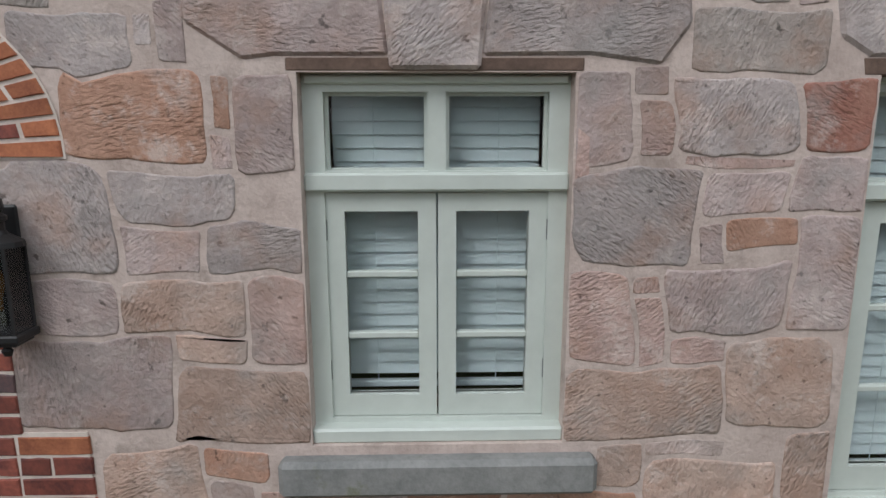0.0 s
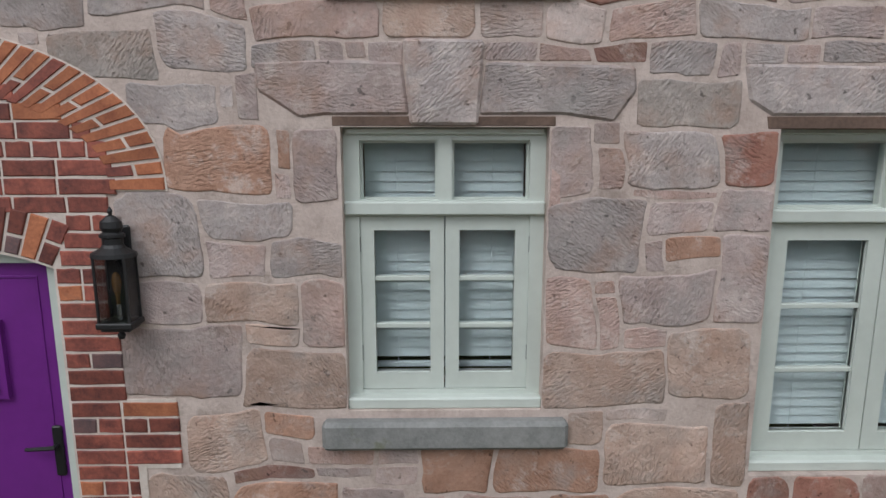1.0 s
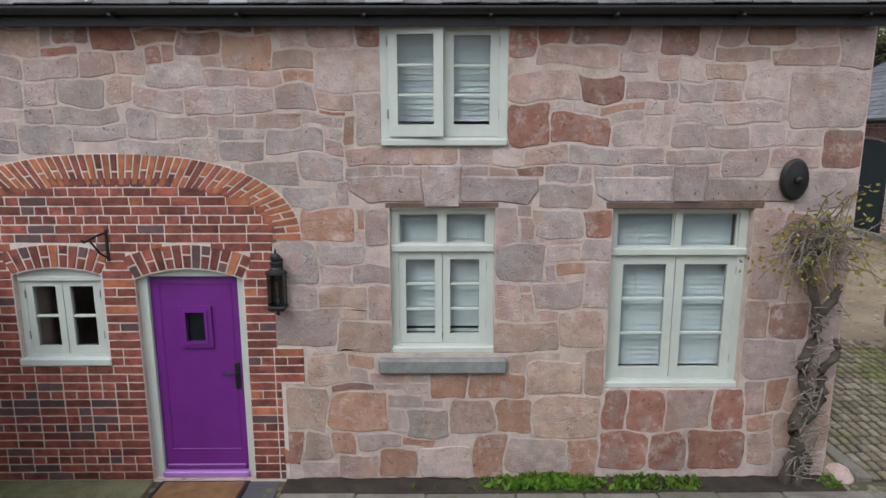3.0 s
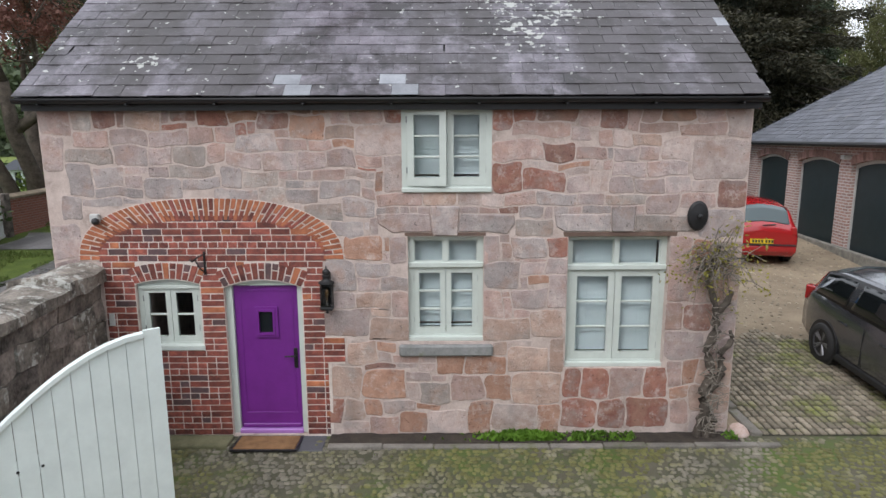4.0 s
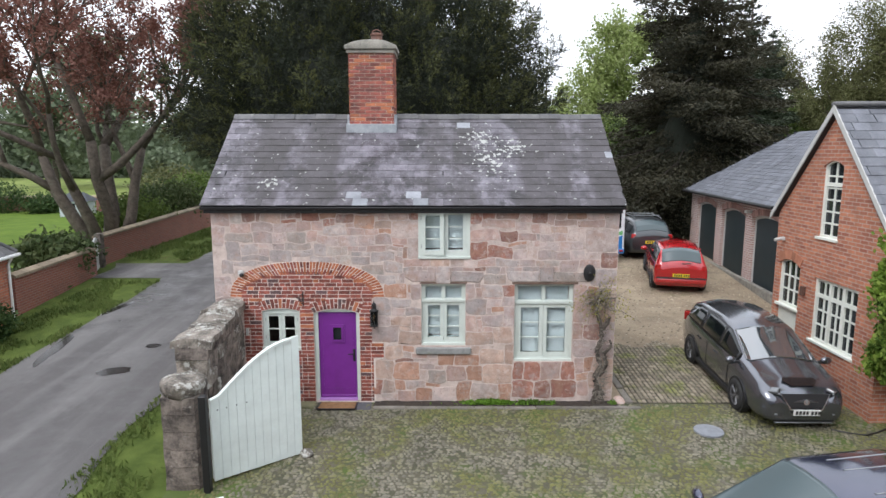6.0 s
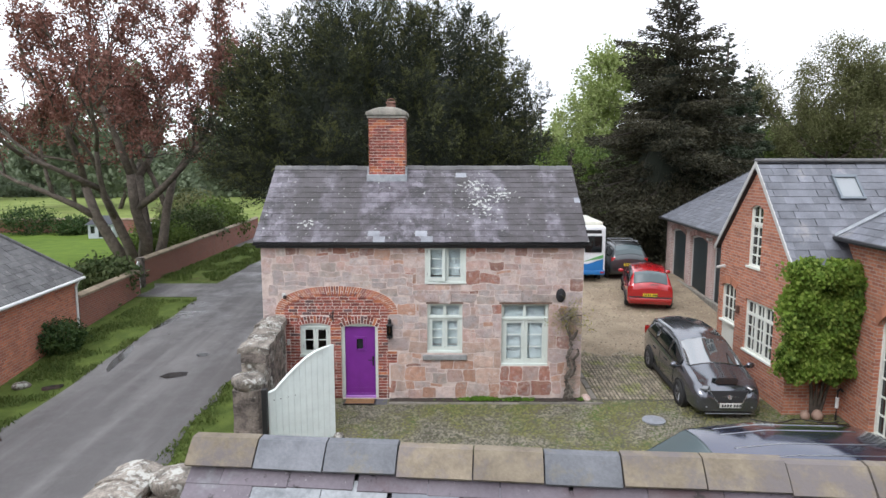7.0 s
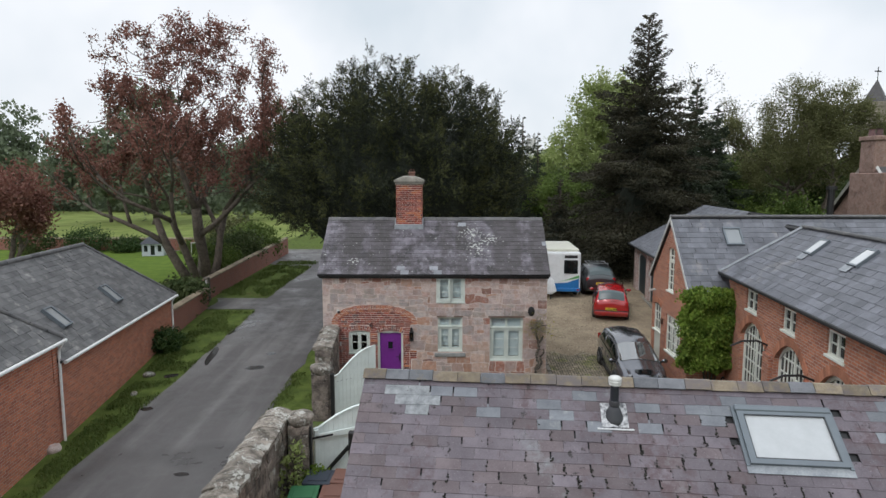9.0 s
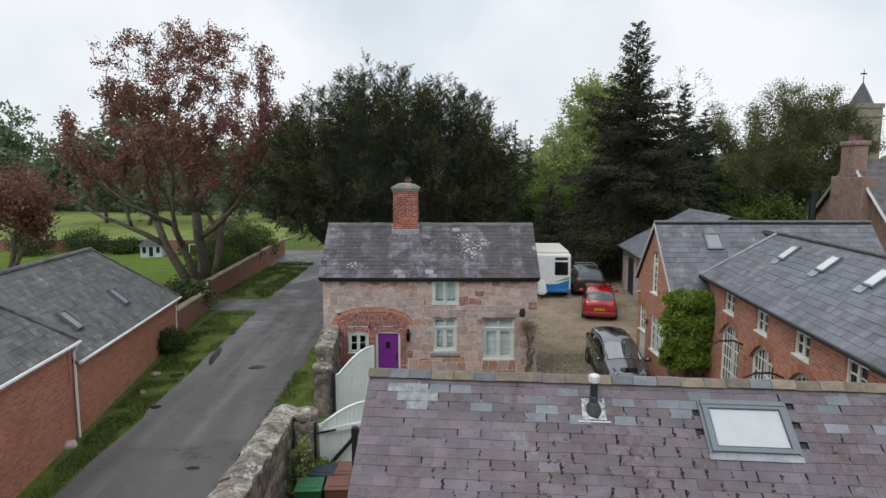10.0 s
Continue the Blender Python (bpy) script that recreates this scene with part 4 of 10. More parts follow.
part("wall", plate([(NRY - NRUN + 0.48, -0.8), (NRY + NRUN - 0.48, -0.8), (NRY + NRUN - 0.48, N_EAVE + 0.25), (NRY, NRZ - 0.13), (NRY - NRUN + 0.48, N_EAVE + 0.25)], [], 0.3), RED_BRICK, outbuilding, m=Matrix(((0, 1, 0, NX0 + 0.15), (1, 0, 0, 0), (0, 0, 1, 0), (0, 0, 0, 1))))
NEAR_UP, NLEN = roof_frame(NX0, NRY - NRUN, N_EAVE, NRY, NRZ)
NEAR_BACK, NLEN3 = roof_frame(NX1, NRY + NRUN, N_EAVE, NRY, NRZ)
for m, L in ((NEAR_UP, NLEN), (NEAR_BACK, NLEN3)):
    part("roof_deck", boxes((0.02, NX1 - NX0, 0, L, -0.09, -0.02)), BLACK_IRON, outbuilding, m=m)
BUFF_TILE = surf("buff_ridge_tile", (0.14, 0.112, 0.08), (0.25, 0.208, 0.15), 6.0, 0.9, 0.6, 0.012, 50.0, vary=0.25, stain=(0.15, 0.13, 0.125), stain_scale=2.6, stain_from=0.48)
GREY_TILE = surf("dark_ridge_tile", (0.10, 0.105, 0.115), (0.18, 0.185, 0.2), 4.0, 0.9, 0.6, 0.012, 50.0, vary=0.2, stain=(0.2, 0.17, 0.11), stain_from=0.6)
x, k = NX0 - 0.02, 0
while x < NX1:
    L = random.uniform(0.35, 0.40)
    bm = bmesh.new()
    pr = [(-0.135, -0.085), (-0.085, -0.03), (-0.03, 0.022), (0.03, 0.022), (0.085, -0.03), (0.135, -0.085), (0.12, -0.10), (0.0, 0.0), (-0.12, -0.10)]
    rr = [[bm.verts.new((xx, y, z)) for y, z in pr] for xx in (0.003, L - 0.005)]
    for i in range(len(pr)):
        bm.faces.new((rr[0][i], rr[0][(i + 1) % len(pr)], rr[1][(i + 1) % len(pr)], rr[1][i]))
    for r in rr:
        bm.faces.new(r)
    part("ridge_tile", bm, GREY_TILE if k in (1, 2, 5, 11, 12, 17, 23) else BUFF_TILE, outbuilding, m=pose(x, NRY, NRZ + 0.055 + random.uniform(-0.008, 0.008), random.uniform(-1, 1), random.uniform(-0.7, 0.7), 0))
    x += L
    k += 1
part("verge_board", plate([(NRY - NRUN, N_EAVE - 0.16), (NRY - NRUN, N_EAVE - 0.03), (NRY, NRZ - 0.03), (NRY + NRUN, N_EAVE - 0.03), (NRY + NRUN, N_EAVE - 0.16), (NRY, NRZ - 0.17)], [], 0.03), paint("slate_grey_board", (0.12, 0.12, 0.13), 0.6), outbuilding, m=Matrix(((0, 1, 0, NX0 + 0.02), (1, 0, 0, 0), (0, 0, 1, 0), (0, 0, 0, 1))))


def on_near(u, v, lift=0.0):
    """A place on the slates: u along the ridge, v down the slope from it."""
    return SKEW @ NEAR_UP @ Vector((u - NX0, NLEN - v, lift))


# flue
flue = thing("flue_pipe", Matrix.Translation(on_near(2.42, 0.60)), "black flue pipe with a pale cowl and lead skirt", "flue")
part("pipe", cyl(bmesh.new(), (0, 0, 0.0), (0, 0, 0.50), 0.062, n=18), paint("black_flue", (0.02, 0.022, 0.03), 0.45), flue, smooth=False)
part("collar", lathe(bmesh.new(), [(0.07, 0.17), (0.074, 0.18), (0.074, 0.23), (0.068, 0.25)], n=18), paint("grey_collar", (0.05, 0.05, 0.055), 0.5), flue)
part("skirt", lathe(bmesh.new(), [(0.17, -0.10), (0.15, -0.02), (0.10, 0.10), (0.068, 0.16)], n=18), paint("rubber_skirt", (0.035, 0.037, 0.042), 0.6), flue, smooth=True)
part("cowl", lathe(bmesh.new(), [(0.075, 0.48), (0.09, 0.49), (0.09, 0.51), (0.083, 0.515), (0.095, 0.525), (0.095, 0.55), (0.088, 0.555), (0.095, 0.565), (0.095, 0.59), (0.07, 0.61), (0.02, 0.615)], n=20), surf("limescaled_cowl", (0.45, 0.45, 0.42), (0.68, 0.68, 0.66), 9.0, 0.6), flue, smooth=True)
up = (SKEW @ NEAR_UP).to_3x3().to_4x4()
flash = box(bmesh.new(), -0.19, 0.19, -0.20, 0.20, 0.0, 0.012, 0.004)
bmesh.ops.subdivide_edges(flash, edges=flash.edges[:], cuts=4, use_grid_fill=True)
for v in flash.verts:
    v.co.z += 0.018 * noise.noise(v.co * 11) + 0.012
part("flashing", flash, surf("splashed_lead", (0.06, 0.062, 0.07), (0.60, 0.61, 0.62), 16.0, 0.5, 0.5, 0.01, 40.0), flue, m=up @ pose(0, 0, 0.02))
part("flashing_bar", boxes((-0.26, 0.26, -0.235, -0.205, 0.016, 0.032), bevel=0.004), paint("pale_lead_edge", (0.50, 0.51, 0.52), 0.5), flue, m=up)

# roof window
WW, WH = 1.28, 0.80
rw = thing("roof_window", SKEW @ NEAR_UP @ pose(4.15 - NX0, NLEN - 0.374 - WH - 0.10, 0.02), "grey-framed roof window set in the slates", "roof window")
RWM = paint("grey_aluminium", (0.16, 0.185, 0.205), 0.4, 0.05, 0.4)
part("frame", plate(rect(0, 0, WW, WH), [rect(0.085, 0.07, WW - 0.085, WH - 0.05)], 0.07), RWM, rw, m=Matrix(((1, 0, 0, 0), (0, 0, 1, 0), (0, 1, 0, 0.0), (0, 0, 0, 1))))
part("sash", plate(rect(0.06, 0.05, WW - 0.06, WH - 0.03), [rect(0.10, 0.09, WW - 0.10, WH - 0.06)], 0.02), paint("dark_glazing_seal", (0.05, 0.055, 0.06), 0.5), rw, m=Matrix(((1, 0, 0, 0), (0, 0, 1, 0), (0, 1, 0, 0.045), (0, 0, 0, 1))))
part("pane", boxes((0.085, WW - 0.085, 0.07, WH - 0.05, 0.030, 0.037)), paint("pale_grey_pane", (0.46, 0.48, 0.49), 0.22, 0.04), rw)
part("top_cover", boxes((-0.015, WW + 0.015, WH, WH + 0.10, 0.01, 0.085), bevel=0.012), RWM, rw)
part("side_gutter", boxes((-0.05, 0.0, -0.02, WH + 0.1, 0.004, 0.03), (WW, WW + 0.05, -0.02, WH + 0.1, 0.004, 0.03)), RWM, rw)
part("flashing_apron", boxes((-0.05, WW + 0.05, -0.12, 0.0, 0.004, 0.016)), LEAD, rw)

# ---- brick range, coach house and garages beyond the yard ----
PINK_BRICK = brickwork("mottled_garage_brick", (0.42, 0.24, 0.20), (0.25, 0.14, 0.13), (0.60, 0.55, 0.51), joint=0.016, burnt=(0.50, 0.42, 0.38))
PINK_ARCH = surf("mottled_arch_brick", (0.26, 0.15, 0.13), (0.42, 0.27, 0.23), 6.0, 0.85, 0.4, 0.006, 60.0, island=0.35)
WHITE_WIN = paint("cream_window_paint", (0.74, 0.76, 0.69), 0.45, 0.05)
DARK_PANE = dark_glass("far_window_glass", (0.02, 0.024, 0.026))
BARGE = paint("pale_barge_board", (0.50, 0.50, 0.48), 0.55)


def far_roof(parent, e0, e1, r1, r0, material, gauge=0.2, sw=0.3, name="slating"):
    """A slated roof plane between two eave points and two ridge points; real laps, joined into one mesh on a deck."""
    e0, e1, r0, r1 = Vector(e0), Vector(e1), Vector(r0), Vector(r1)
    ex = (e1 - e0).normalized()
    up = (r0 - e0) - ex * (r0 - e0).dot(ex)
    ey, L = up.normalized(), up.length
    ez = ex.cross(ey)
    if ez.z < 0:
        return far_roof(parent, e1, e0, r0, r1, material, gauge, sw, name)
    m = Matrix((ex, ey, ez)).transposed().to_4x4()
    m.translation = e0
    ue, u0, u1 = (e1 - e0).dot(ex), (r0 - e0).dot(ex), (r1 - e0).dot(ex)
    vs, fs = [], []
    for r in range(int(math.ceil(L / gauge))):
        v0 = r * gauge
        v1 = min(v0 + gauge * 1.3, L)
        f = min((v0 + gauge * 0.5) / L, 1)
        lo, hi = lerp(0, u0, f), lerp(ue, u1, f)
        x = lo - random.uniform(0, sw)
        while x < hi - 0.03:
            s, e = max(x, lo), min(x + sw, hi)
            x += sw * random.uniform(0.92, 1.06)
            if e - s < 0.03:
                continue
            t = random.uniform(0.005, 0.012)
            b = len(vs)
            for uu, vv, ww in ((s + 0.001, v0, 0.0), (e - 0.001, v0, 0.0), (e - 0.001, v1, -0.02), (s + 0.001, v1, -0.02), (s + 0.001, v0, t), (e - 0.001, v0, t), (e - 0.001, v1, -0.004), (s + 0.001, v1, -0.004)):
                vs.append(tuple(m @ Vector((uu, vv, ww + 0.012))))
            fs += [(b + 4, b + 5, b + 6, b + 7), (b, b + 1, b + 5, b + 4), (b + 1, b + 2, b + 6, b + 5), (b + 3, b, b + 4, b + 7)]
    tagged(raw(name, vs, fs, material, parent), kind="stuff")
    deck = bmesh.new()
    q = [deck.verts.new(m @ Vector(p)) for p in ((0, 0, -0.02), (ue, 0, -0.02), (u1, L, -0.02), (u0, L, -0.02))]
    q2 = [deck.verts.new(v.co - ez * 0.09) for v in q]
    deck.faces.new(q)
    deck.faces.new(q2[::-1])
    for i in range(4):
        deck.faces.new((q[i], q2[i], q2[(i + 1) % 4], q[(i + 1) % 4]))
    part("roof_deck", deck, BLACK_IRON, parent)
    return m, L


def glazed(parent, x0, z0, x1, z1, cols, rows, rise=0.0, lights=1, paint_m=None, y=0.05, sill=True, mid=0.0):
    """A small-paned window or glazed screen in its own opening: frame, panes, glazing bars and sill."""
    paint_m = paint_m or WHITE_WIN
    win = thing("window", pose(0, 0, 0), "", "")
    win.parent = parent
    outer = arched(x0, z0, x1, z1, rise) if rise else rect(x0, z0, x1, z1)
    f = 0.07
    inner = arched(x0 + f, z0 + f, x1 - f, z1 - (0 if rise else f), rise * 0.8) if rise else rect(x0 + f, z0 + f, x1 - f, z1 - f)
    part("window_frame", plate(outer, [inner], 0.08), paint_m, win, m=pose(0, y, 0))
    top = z1 + rise
    part("pane", plate(inner, [], 0.006), DARK_PANE, win, m=pose(0, y + 0.05, 0))
    bars = bmesh.new()
    cx, hw = (x0 + x1) / 2, (x1 - x0) / 2

    def head(x):
        if not rise:
            return z1 - f
        r = (hw * hw + rise * rise) / (2 * rise)
        return z1 + rise - r + math.sqrt(max(r * r - (x - cx) ** 2, 0)) - f * 0.7

    for i in range(1, cols):
        x = lerp(x0 + f, x1 - f, i / cols)
        heavy = lights > 1 and i % (cols // lights) == 0
        w = 0.045 if heavy else 0.019
        box(bars, x - w, x + w, y + (0.005 if heavy else 0.025), y + 0.06, z0 + f, head(x))
    for j in range(1, rows):
        z = lerp(z0 + f, top - f, j / rows)
        if rise and z > z1:
            d = math.sqrt(max(hw * hw * (1 - ((z - z1) / rise)), 0)) - f
            box(bars, cx - d, cx + d, y + 0.027, y + 0.058, z - 0.018, z + 0.018)
        else:
            box(bars, x0 + f, x1 - f, y + 0.027, y + 0.058, z - 0.018, z + 0.018)
    if mid:
        box(bars, x0 + f, x1 - f, y + 0.004, y + 0.06, mid - 0.04, mid + 0.04)
    part("glazing_grid", bars, paint_m, win)
    if sill:
        part("window_sill", boxes((x0 - 0.03, x1 + 0.03, y - 0.09, y + 0.06, z0 - 0.035, z0 + 0.025), bevel=0.008), paint_m, win)
    return win


def brick_head(parent, x0, x1, z, rise, deep, material, n=None):
    """An arch ring over an opening, standing a little proud."""
    n = n or max(6, int((x1 - x0) / 0.11))
    bm = bmesh.new()
    w = (x1 - x0) / 2
    for i in range(n):
        ring = []
        for u, d in ((i / n, 0), ((i + 1) / n - 0.06 / n, 0), ((i + 1) / n - 0.06 / n, deep), (i / n, deep)):
            ww = w + d * 0.5
            x = (x0 + x1) / 2 + ww * (2 * u - 1)
            zz = z + rise * (1 - (2 * u - 1) ** 2) + d
            ring.append((x, zz))
        plate(ring, [], 0.03, bm)
    return part("brick_arch", bm, material, parent, m=pose(0, -0.018, 0))


ARCH_BRICK = surf("rubbed_arch_brick", (0.31, 0.125, 0.075), (0.42, 0.185, 0.11), 6.0, 0.85, 0.4, 0.006, 60.0, island=0.3)

# gabled wing
wing = thing("coach_house_wing", pose(0, 0, 0), "orange-red brick gabled wing with a slate roof", "house")
GX, GYB, GYF, GAY, GEZ, GAZ = 7.95, 2.78, -0.88, 0.92, 3.72, 5.95
gm = pose(GX, 0, 0, 0, 0, -90)
gw = [(-GYB, -0.3), (-GYF, -0.3), (-GYF, GEZ), (-GAY, GAZ - 0.06), (-GYB, GEZ)]
g_lo, g_up, g_dr = (-1.20, 0.97, 0.22, 2.36), (-1.24, 3.22, -0.58, 4.72), (-2.58, 1.46, -1.74, 2.44)
part("gable_wall", plate(gw, [rect(*g_lo), arched(*g_up, 0.12), arched(g_dr[0], 0.35, g_dr[2], g_dr[3], 0.12)], 0.32), RED_BRICK, wing, m=gm)
for a, kw in ((g_lo, dict(cols=6, rows=4, lights=3, mid=1.98)), (g_up, dict(cols=2, rows=6, rise=0.12, mid=4.35)), (g_dr, dict(cols=3, rows=3, rise=0.12))):
    glazed(wing, *a, **kw).matrix_basis = gm
part("panel_below", boxes((g_dr[0], g_dr[2], 0.06, 0.12, 0.35, g_dr[1])), WHITE_WIN, wing, m=gm)
brick_head(wing, g_dr[0], g_dr[2], g_dr[3] + 0.01, 0.12, 0.2, ARCH_BRICK).matrix_basis = gm @ pose(0, -0.018, 0)
part("front_wall", plate(rect(GX + 0.32, -0.3, 9.6, GEZ), [], 0.3), RED_BRICK, wing, m=pose(0, GYF, 0))
part("back_wall", plate(rect(GX + 0.32, -0.3, 16, GEZ), [], 0.3), RED_BRICK, wing, m=pose(0, GYB - 0.3, 0))
far_roof(wing, (GX - 0.10, GYF - 0.18, GEZ - 0.16), (16.0, GYF - 0.18, GEZ - 0.16), (16.0, GAY, GAZ), (GX - 0.10, GAY, GAZ), SLATE_FAR, 0.22, 0.36)
far_roof(wing, (16.0, GYB + 0.18, GEZ - 0.16), (GX - 0.10, GYB + 0.18, GEZ - 0.16), (GX - 0.10, GAY, GAZ), (16.0, GAY, GAZ), SLATE_FAR)
part("ridge", boxes((GX - 0.12, 16.0, GAY - 0.11, GAY + 0.11, GAZ - 0.02, GAZ + 0.075), bevel=0.03), RIDGE_TILE, wing)
for yy, s in ((GYF - 0.2, 1), (GYB + 0.2, -1)):
    part("barge_board", plate([(-yy, GEZ - 0.30), (-yy, GEZ - 0.16), (-GAY, GAZ + 0.02), (-GAY, GAZ - 0.14)], [], 0.03), BARGE, wing, m=pose(GX - 0.12, 0, 0, 0, 0, -90))
cctv = thing("security_camera", pose(GX - 0.02, 2.45, 3.02), "small white security camera on the gable", "camera", "security cameras")
part("mount", boxes((-0.05, 0.0, -0.04, 0.04, -0.04, 0.04), bevel=0.006), BARGE, cctv)
part("body", cyl(bmesh.new(), (-0.05, 0, 0), (-0.24, -0.03, -0.03), 0.04, n=10), BARGE, cctv)
gl = thing("wall_lantern", pose(GX, 1.52, 1.98), "small dark wall lantern between the windows", "lamp", "wall lanterns")
part("box", boxes((-0.08, 0.0, -0.055, 0.055, -0.11, 0.10), bevel=0.01), surf("rusty_brown_metal", (0.07, 0.035, 0.025), (0.13, 0.065, 0.045), 9.0), gl)

# long range along the yard
LM = pose(9.30, -0.70, 0, 0, 0, -96)
rng = thing("coach_house_range", pose(0, 0, 0), "long red brick coach house with arched glazed openings", "house")
ups = ((1.68, 3.31, 2.55, 3.97), (4.26, 3.31, 5.05, 3.96), (6.63, 3.33, 7.42, 3.96), (8.95, 3.33, 9.78, 3.96))
doors = ((1.38, 0.05, 3.30, 2.46, 0.56), (3.94, 0.05, 5.80, 2.42, 0.58), (6.34, 0.05, 8.20, 2.42, 0.58), (8.74, 0.05, 10.6, 2.42, 0.58))
part("front_wall", plate(rect(-0.4, -0.6, 11.5, 4.24), [rect(*u) for u in ups] + [arched(*d) for d in doors], 0.35), RED_BRICK, rng, m=LM)
for u in ups:
    glazed(rng, *u, cols=2, rows=2, lights=2).matrix_basis = LM
for d in doors:
    glazed(rng, *d[:4], cols=8, rows=7, rise=d[4], lights=2, y=0.12).matrix_basis = LM
    brick_head(rng, d[0], d[2], d[3], d[4], 0.22, ARCH_BRICK, 22).matrix_basis = LM @ pose(0, -0.02, 0)
for u0 in (3.59, 6.07, 8.47):
    part("pier", boxes((u0 - 0.22, u0 + 0.22, -0.1, 0.0, -0.6, 2.45), bevel=0.01), RED_BRICK, rng, m=LM)
part("back_wall", plate(rect(-0.4, -0.6, 11.5, 4.12), [], 0.3), RED_BRICK, rng, m=LM @ pose(0, 3.5, 0))
part("end_wall", plate(rect(0, -0.6, 3.8, 4.12), [], 0.3), RED_BRICK, rng, m=LM @ pose(11.5, 0, 0, 0, 0, 90))


def lp(u, w, z):
    return tuple(LM @ Vector((u, w, z)))


far_roof(rng, lp(-0.15, -0.22, 4.18), lp(11.6, -0.22, 4.18), lp(11.6, 1.80, 5.82), lp(1.15, 1.80, 5.82), SLATE_FAR, 0.21, 0.30)
far_roof(rng, lp(11.6, 3.9, 4.12), lp(-0.15, 3.9, 4.12), lp(-0.15, 1.80, 5.82), lp(11.6, 1.80, 5.82), SLATE_FAR)
part("ridge", boxes((1.05, 11.6, 1.70, 1.90, 5.80, 5.89), bevel=0.03), RIDGE_TILE, rng, m=LM)
va, vb = Vector(lp(-0.15, -0.22, 4.2)), Vector(lp(1.15, 1.80, 5.85))
part("valley_lead", tube(bmesh.new(), [va, vb], 0.075, 6), LEAD, rng)
part("gutter", tube(bmesh.new(), [lp(-0.1, -0.27, 4.16), lp(11.6, -0.27, 4.16)], 0.055, 8), BLACK_IRON, rng)
for u0 in (2.95, 5.25, 7.45):
    vm, vL = LM, None
    rl = thing("roof_light", pose(0, 0, 0), "grey-framed roof light lying in the far slates", "roof window", "coach house roof lights")
    ey = Vector((0, 2.02, 1.64)).normalized()
    mm = LM @ Matrix(((1, 0, 0, u0), (0, ey.y, -ey.z, 1.03), (0, ey.z, ey.y, 5.20), (0, 0, 0, 1)))
    part("frame", boxes((0, 0.46, 0, 0.05, 0, 0.09), (0, 0.46, 0.56, 0.62, 0, 0.10), (0, 0.05, 0.05, 0.56, 0, 0.09), (0.41, 0.46, 0.05, 0.56, 0, 0.09)), RWM, rl, m=mm)
    # the sky's reflection is painted into the pane colour
    part("pane", boxes((0.04, 0.42, 0.04, 0.57, 0.075, 0.085)), paint("sky_reflection_pane", (0.60, 0.62, 0.63), 0.08, 0.02), rl, m=mm)
    part("apron", boxes((-0.06, 0.3, -0.22, 0.0, 0.03, 0.045)), LEAD, rl, m=mm)
rl = thing("roof_light", pose(0, 0, 0), "grey-framed roof light high in the wing's slates", "roof window", "coach house roof lights")
ey = Vector((0, GAY - GYF + 0.18, GAZ - GEZ + 0.16)).normalized()
mm = Matrix(((1, 0, 0, 9.55), (0, ey.y, -ey.z, GYF + 1.02), (0, ey.z, ey.y, GEZ + 1.28), (0, 0, 0, 1)))
part("frame", boxes((0, 0.62, 0, 0.06, 0, 0.09), (0, 0.62, 0.66, 0.74, 0, 0.10), (0, 0.06, 0.06, 0.66, 0, 0.09), (0.56, 0.62, 0.06, 0.66, 0, 0.09)), RWM, rl, m=mm)
# darker pane, again with reflected sky put into its colour
part("pane", boxes((0.05, 0.57, 0.05, 0.67, 0.045, 0.055)), paint("sky_reflection_pane", (0.28, 0.30, 0.31), 0.08, 0.02), rl, m=mm)
lampm = LM @ pose(3.45, 0, 2.65)
sl = thing("swan_neck_lamp", lampm, "black swan-neck lamp arm between the arches", "lamp", "arm lamps")
part("arm", tube(bmesh.new(), [(0, 0, 0), (0, -0.3, 0.12), (0, -0.7, 0.1), (0, -1.0, -0.05)], 0.03, 8), BLACK_IRON, sl)
copy_thing(sl, LM @ pose(6.2, 0, 2.55))

# garages
GM = pose(10.93, 14.75, 0, 0, 0, -95.3)
gar = thing("garage_block", pose(0, 0, 0), "brick garage block with three dark green doors", "garage")
gd = ((0.17, 0.55, 2.46, 2.83), (3.10, 0.55, 5.38, 2.83), (5.95, 0.55, 8.2, 2.83))
part("front_wall", plate(rect(-0.7, 0.2, 12.5, 3.42), [arched(*d, 0.17) for d in gd], 0.35), PINK_BRICK, gar, m=GM)
DOOR_GREEN = paint("dark_green_door", (0.016, 0.030, 0.034), 0.5, 0.1)
for d in gd:
    g = part("garage_door", plate(arched(d[0] + 0.07, d[1], d[2] - 0.07, d[3] - 0.07, 0.16), [], 0.05), DOOR_GREEN, gar, "dark green boarded door", m=GM @ pose(0, 0.14, 0))
    part("door_frame", plate(arched(*d, 0.17), [arched(d[0] + 0.07, d[1] + 0.02, d[2] - 0.07, d[3] - 0.07, 0.16)], 0.06), BARGE, gar, m=GM @ pose(0, 0.11, 0))
    brick_head(gar, d[0], d[2], d[3], 0.17, 0.2, PINK_ARCH, 18).matrix_basis = GM @ pose(0, -0.018, 0)
part("threshold_kerb", boxes((-0.9, 9.0, -0.16, 0.0, 0.35, 0.70), bevel=0.02), STONE_CAP, gar, m=GM)
part("back_wall", plate(rect(-0.7, 0.2, 12.5, 3.42), [], 0.3), PINK_BRICK, gar, m=GM @ pose(0, 6.0, 0))
part("end_wall", plate(rect(0, 0.2, 6.3, 3.42), [], 0.3), PINK_BRICK, gar, m=GM @ pose(-0.7, 6.3, 0, 0, 0, -90))


def gp(u, w, z):
    return tuple(GM @ Vector((u, w, z)))


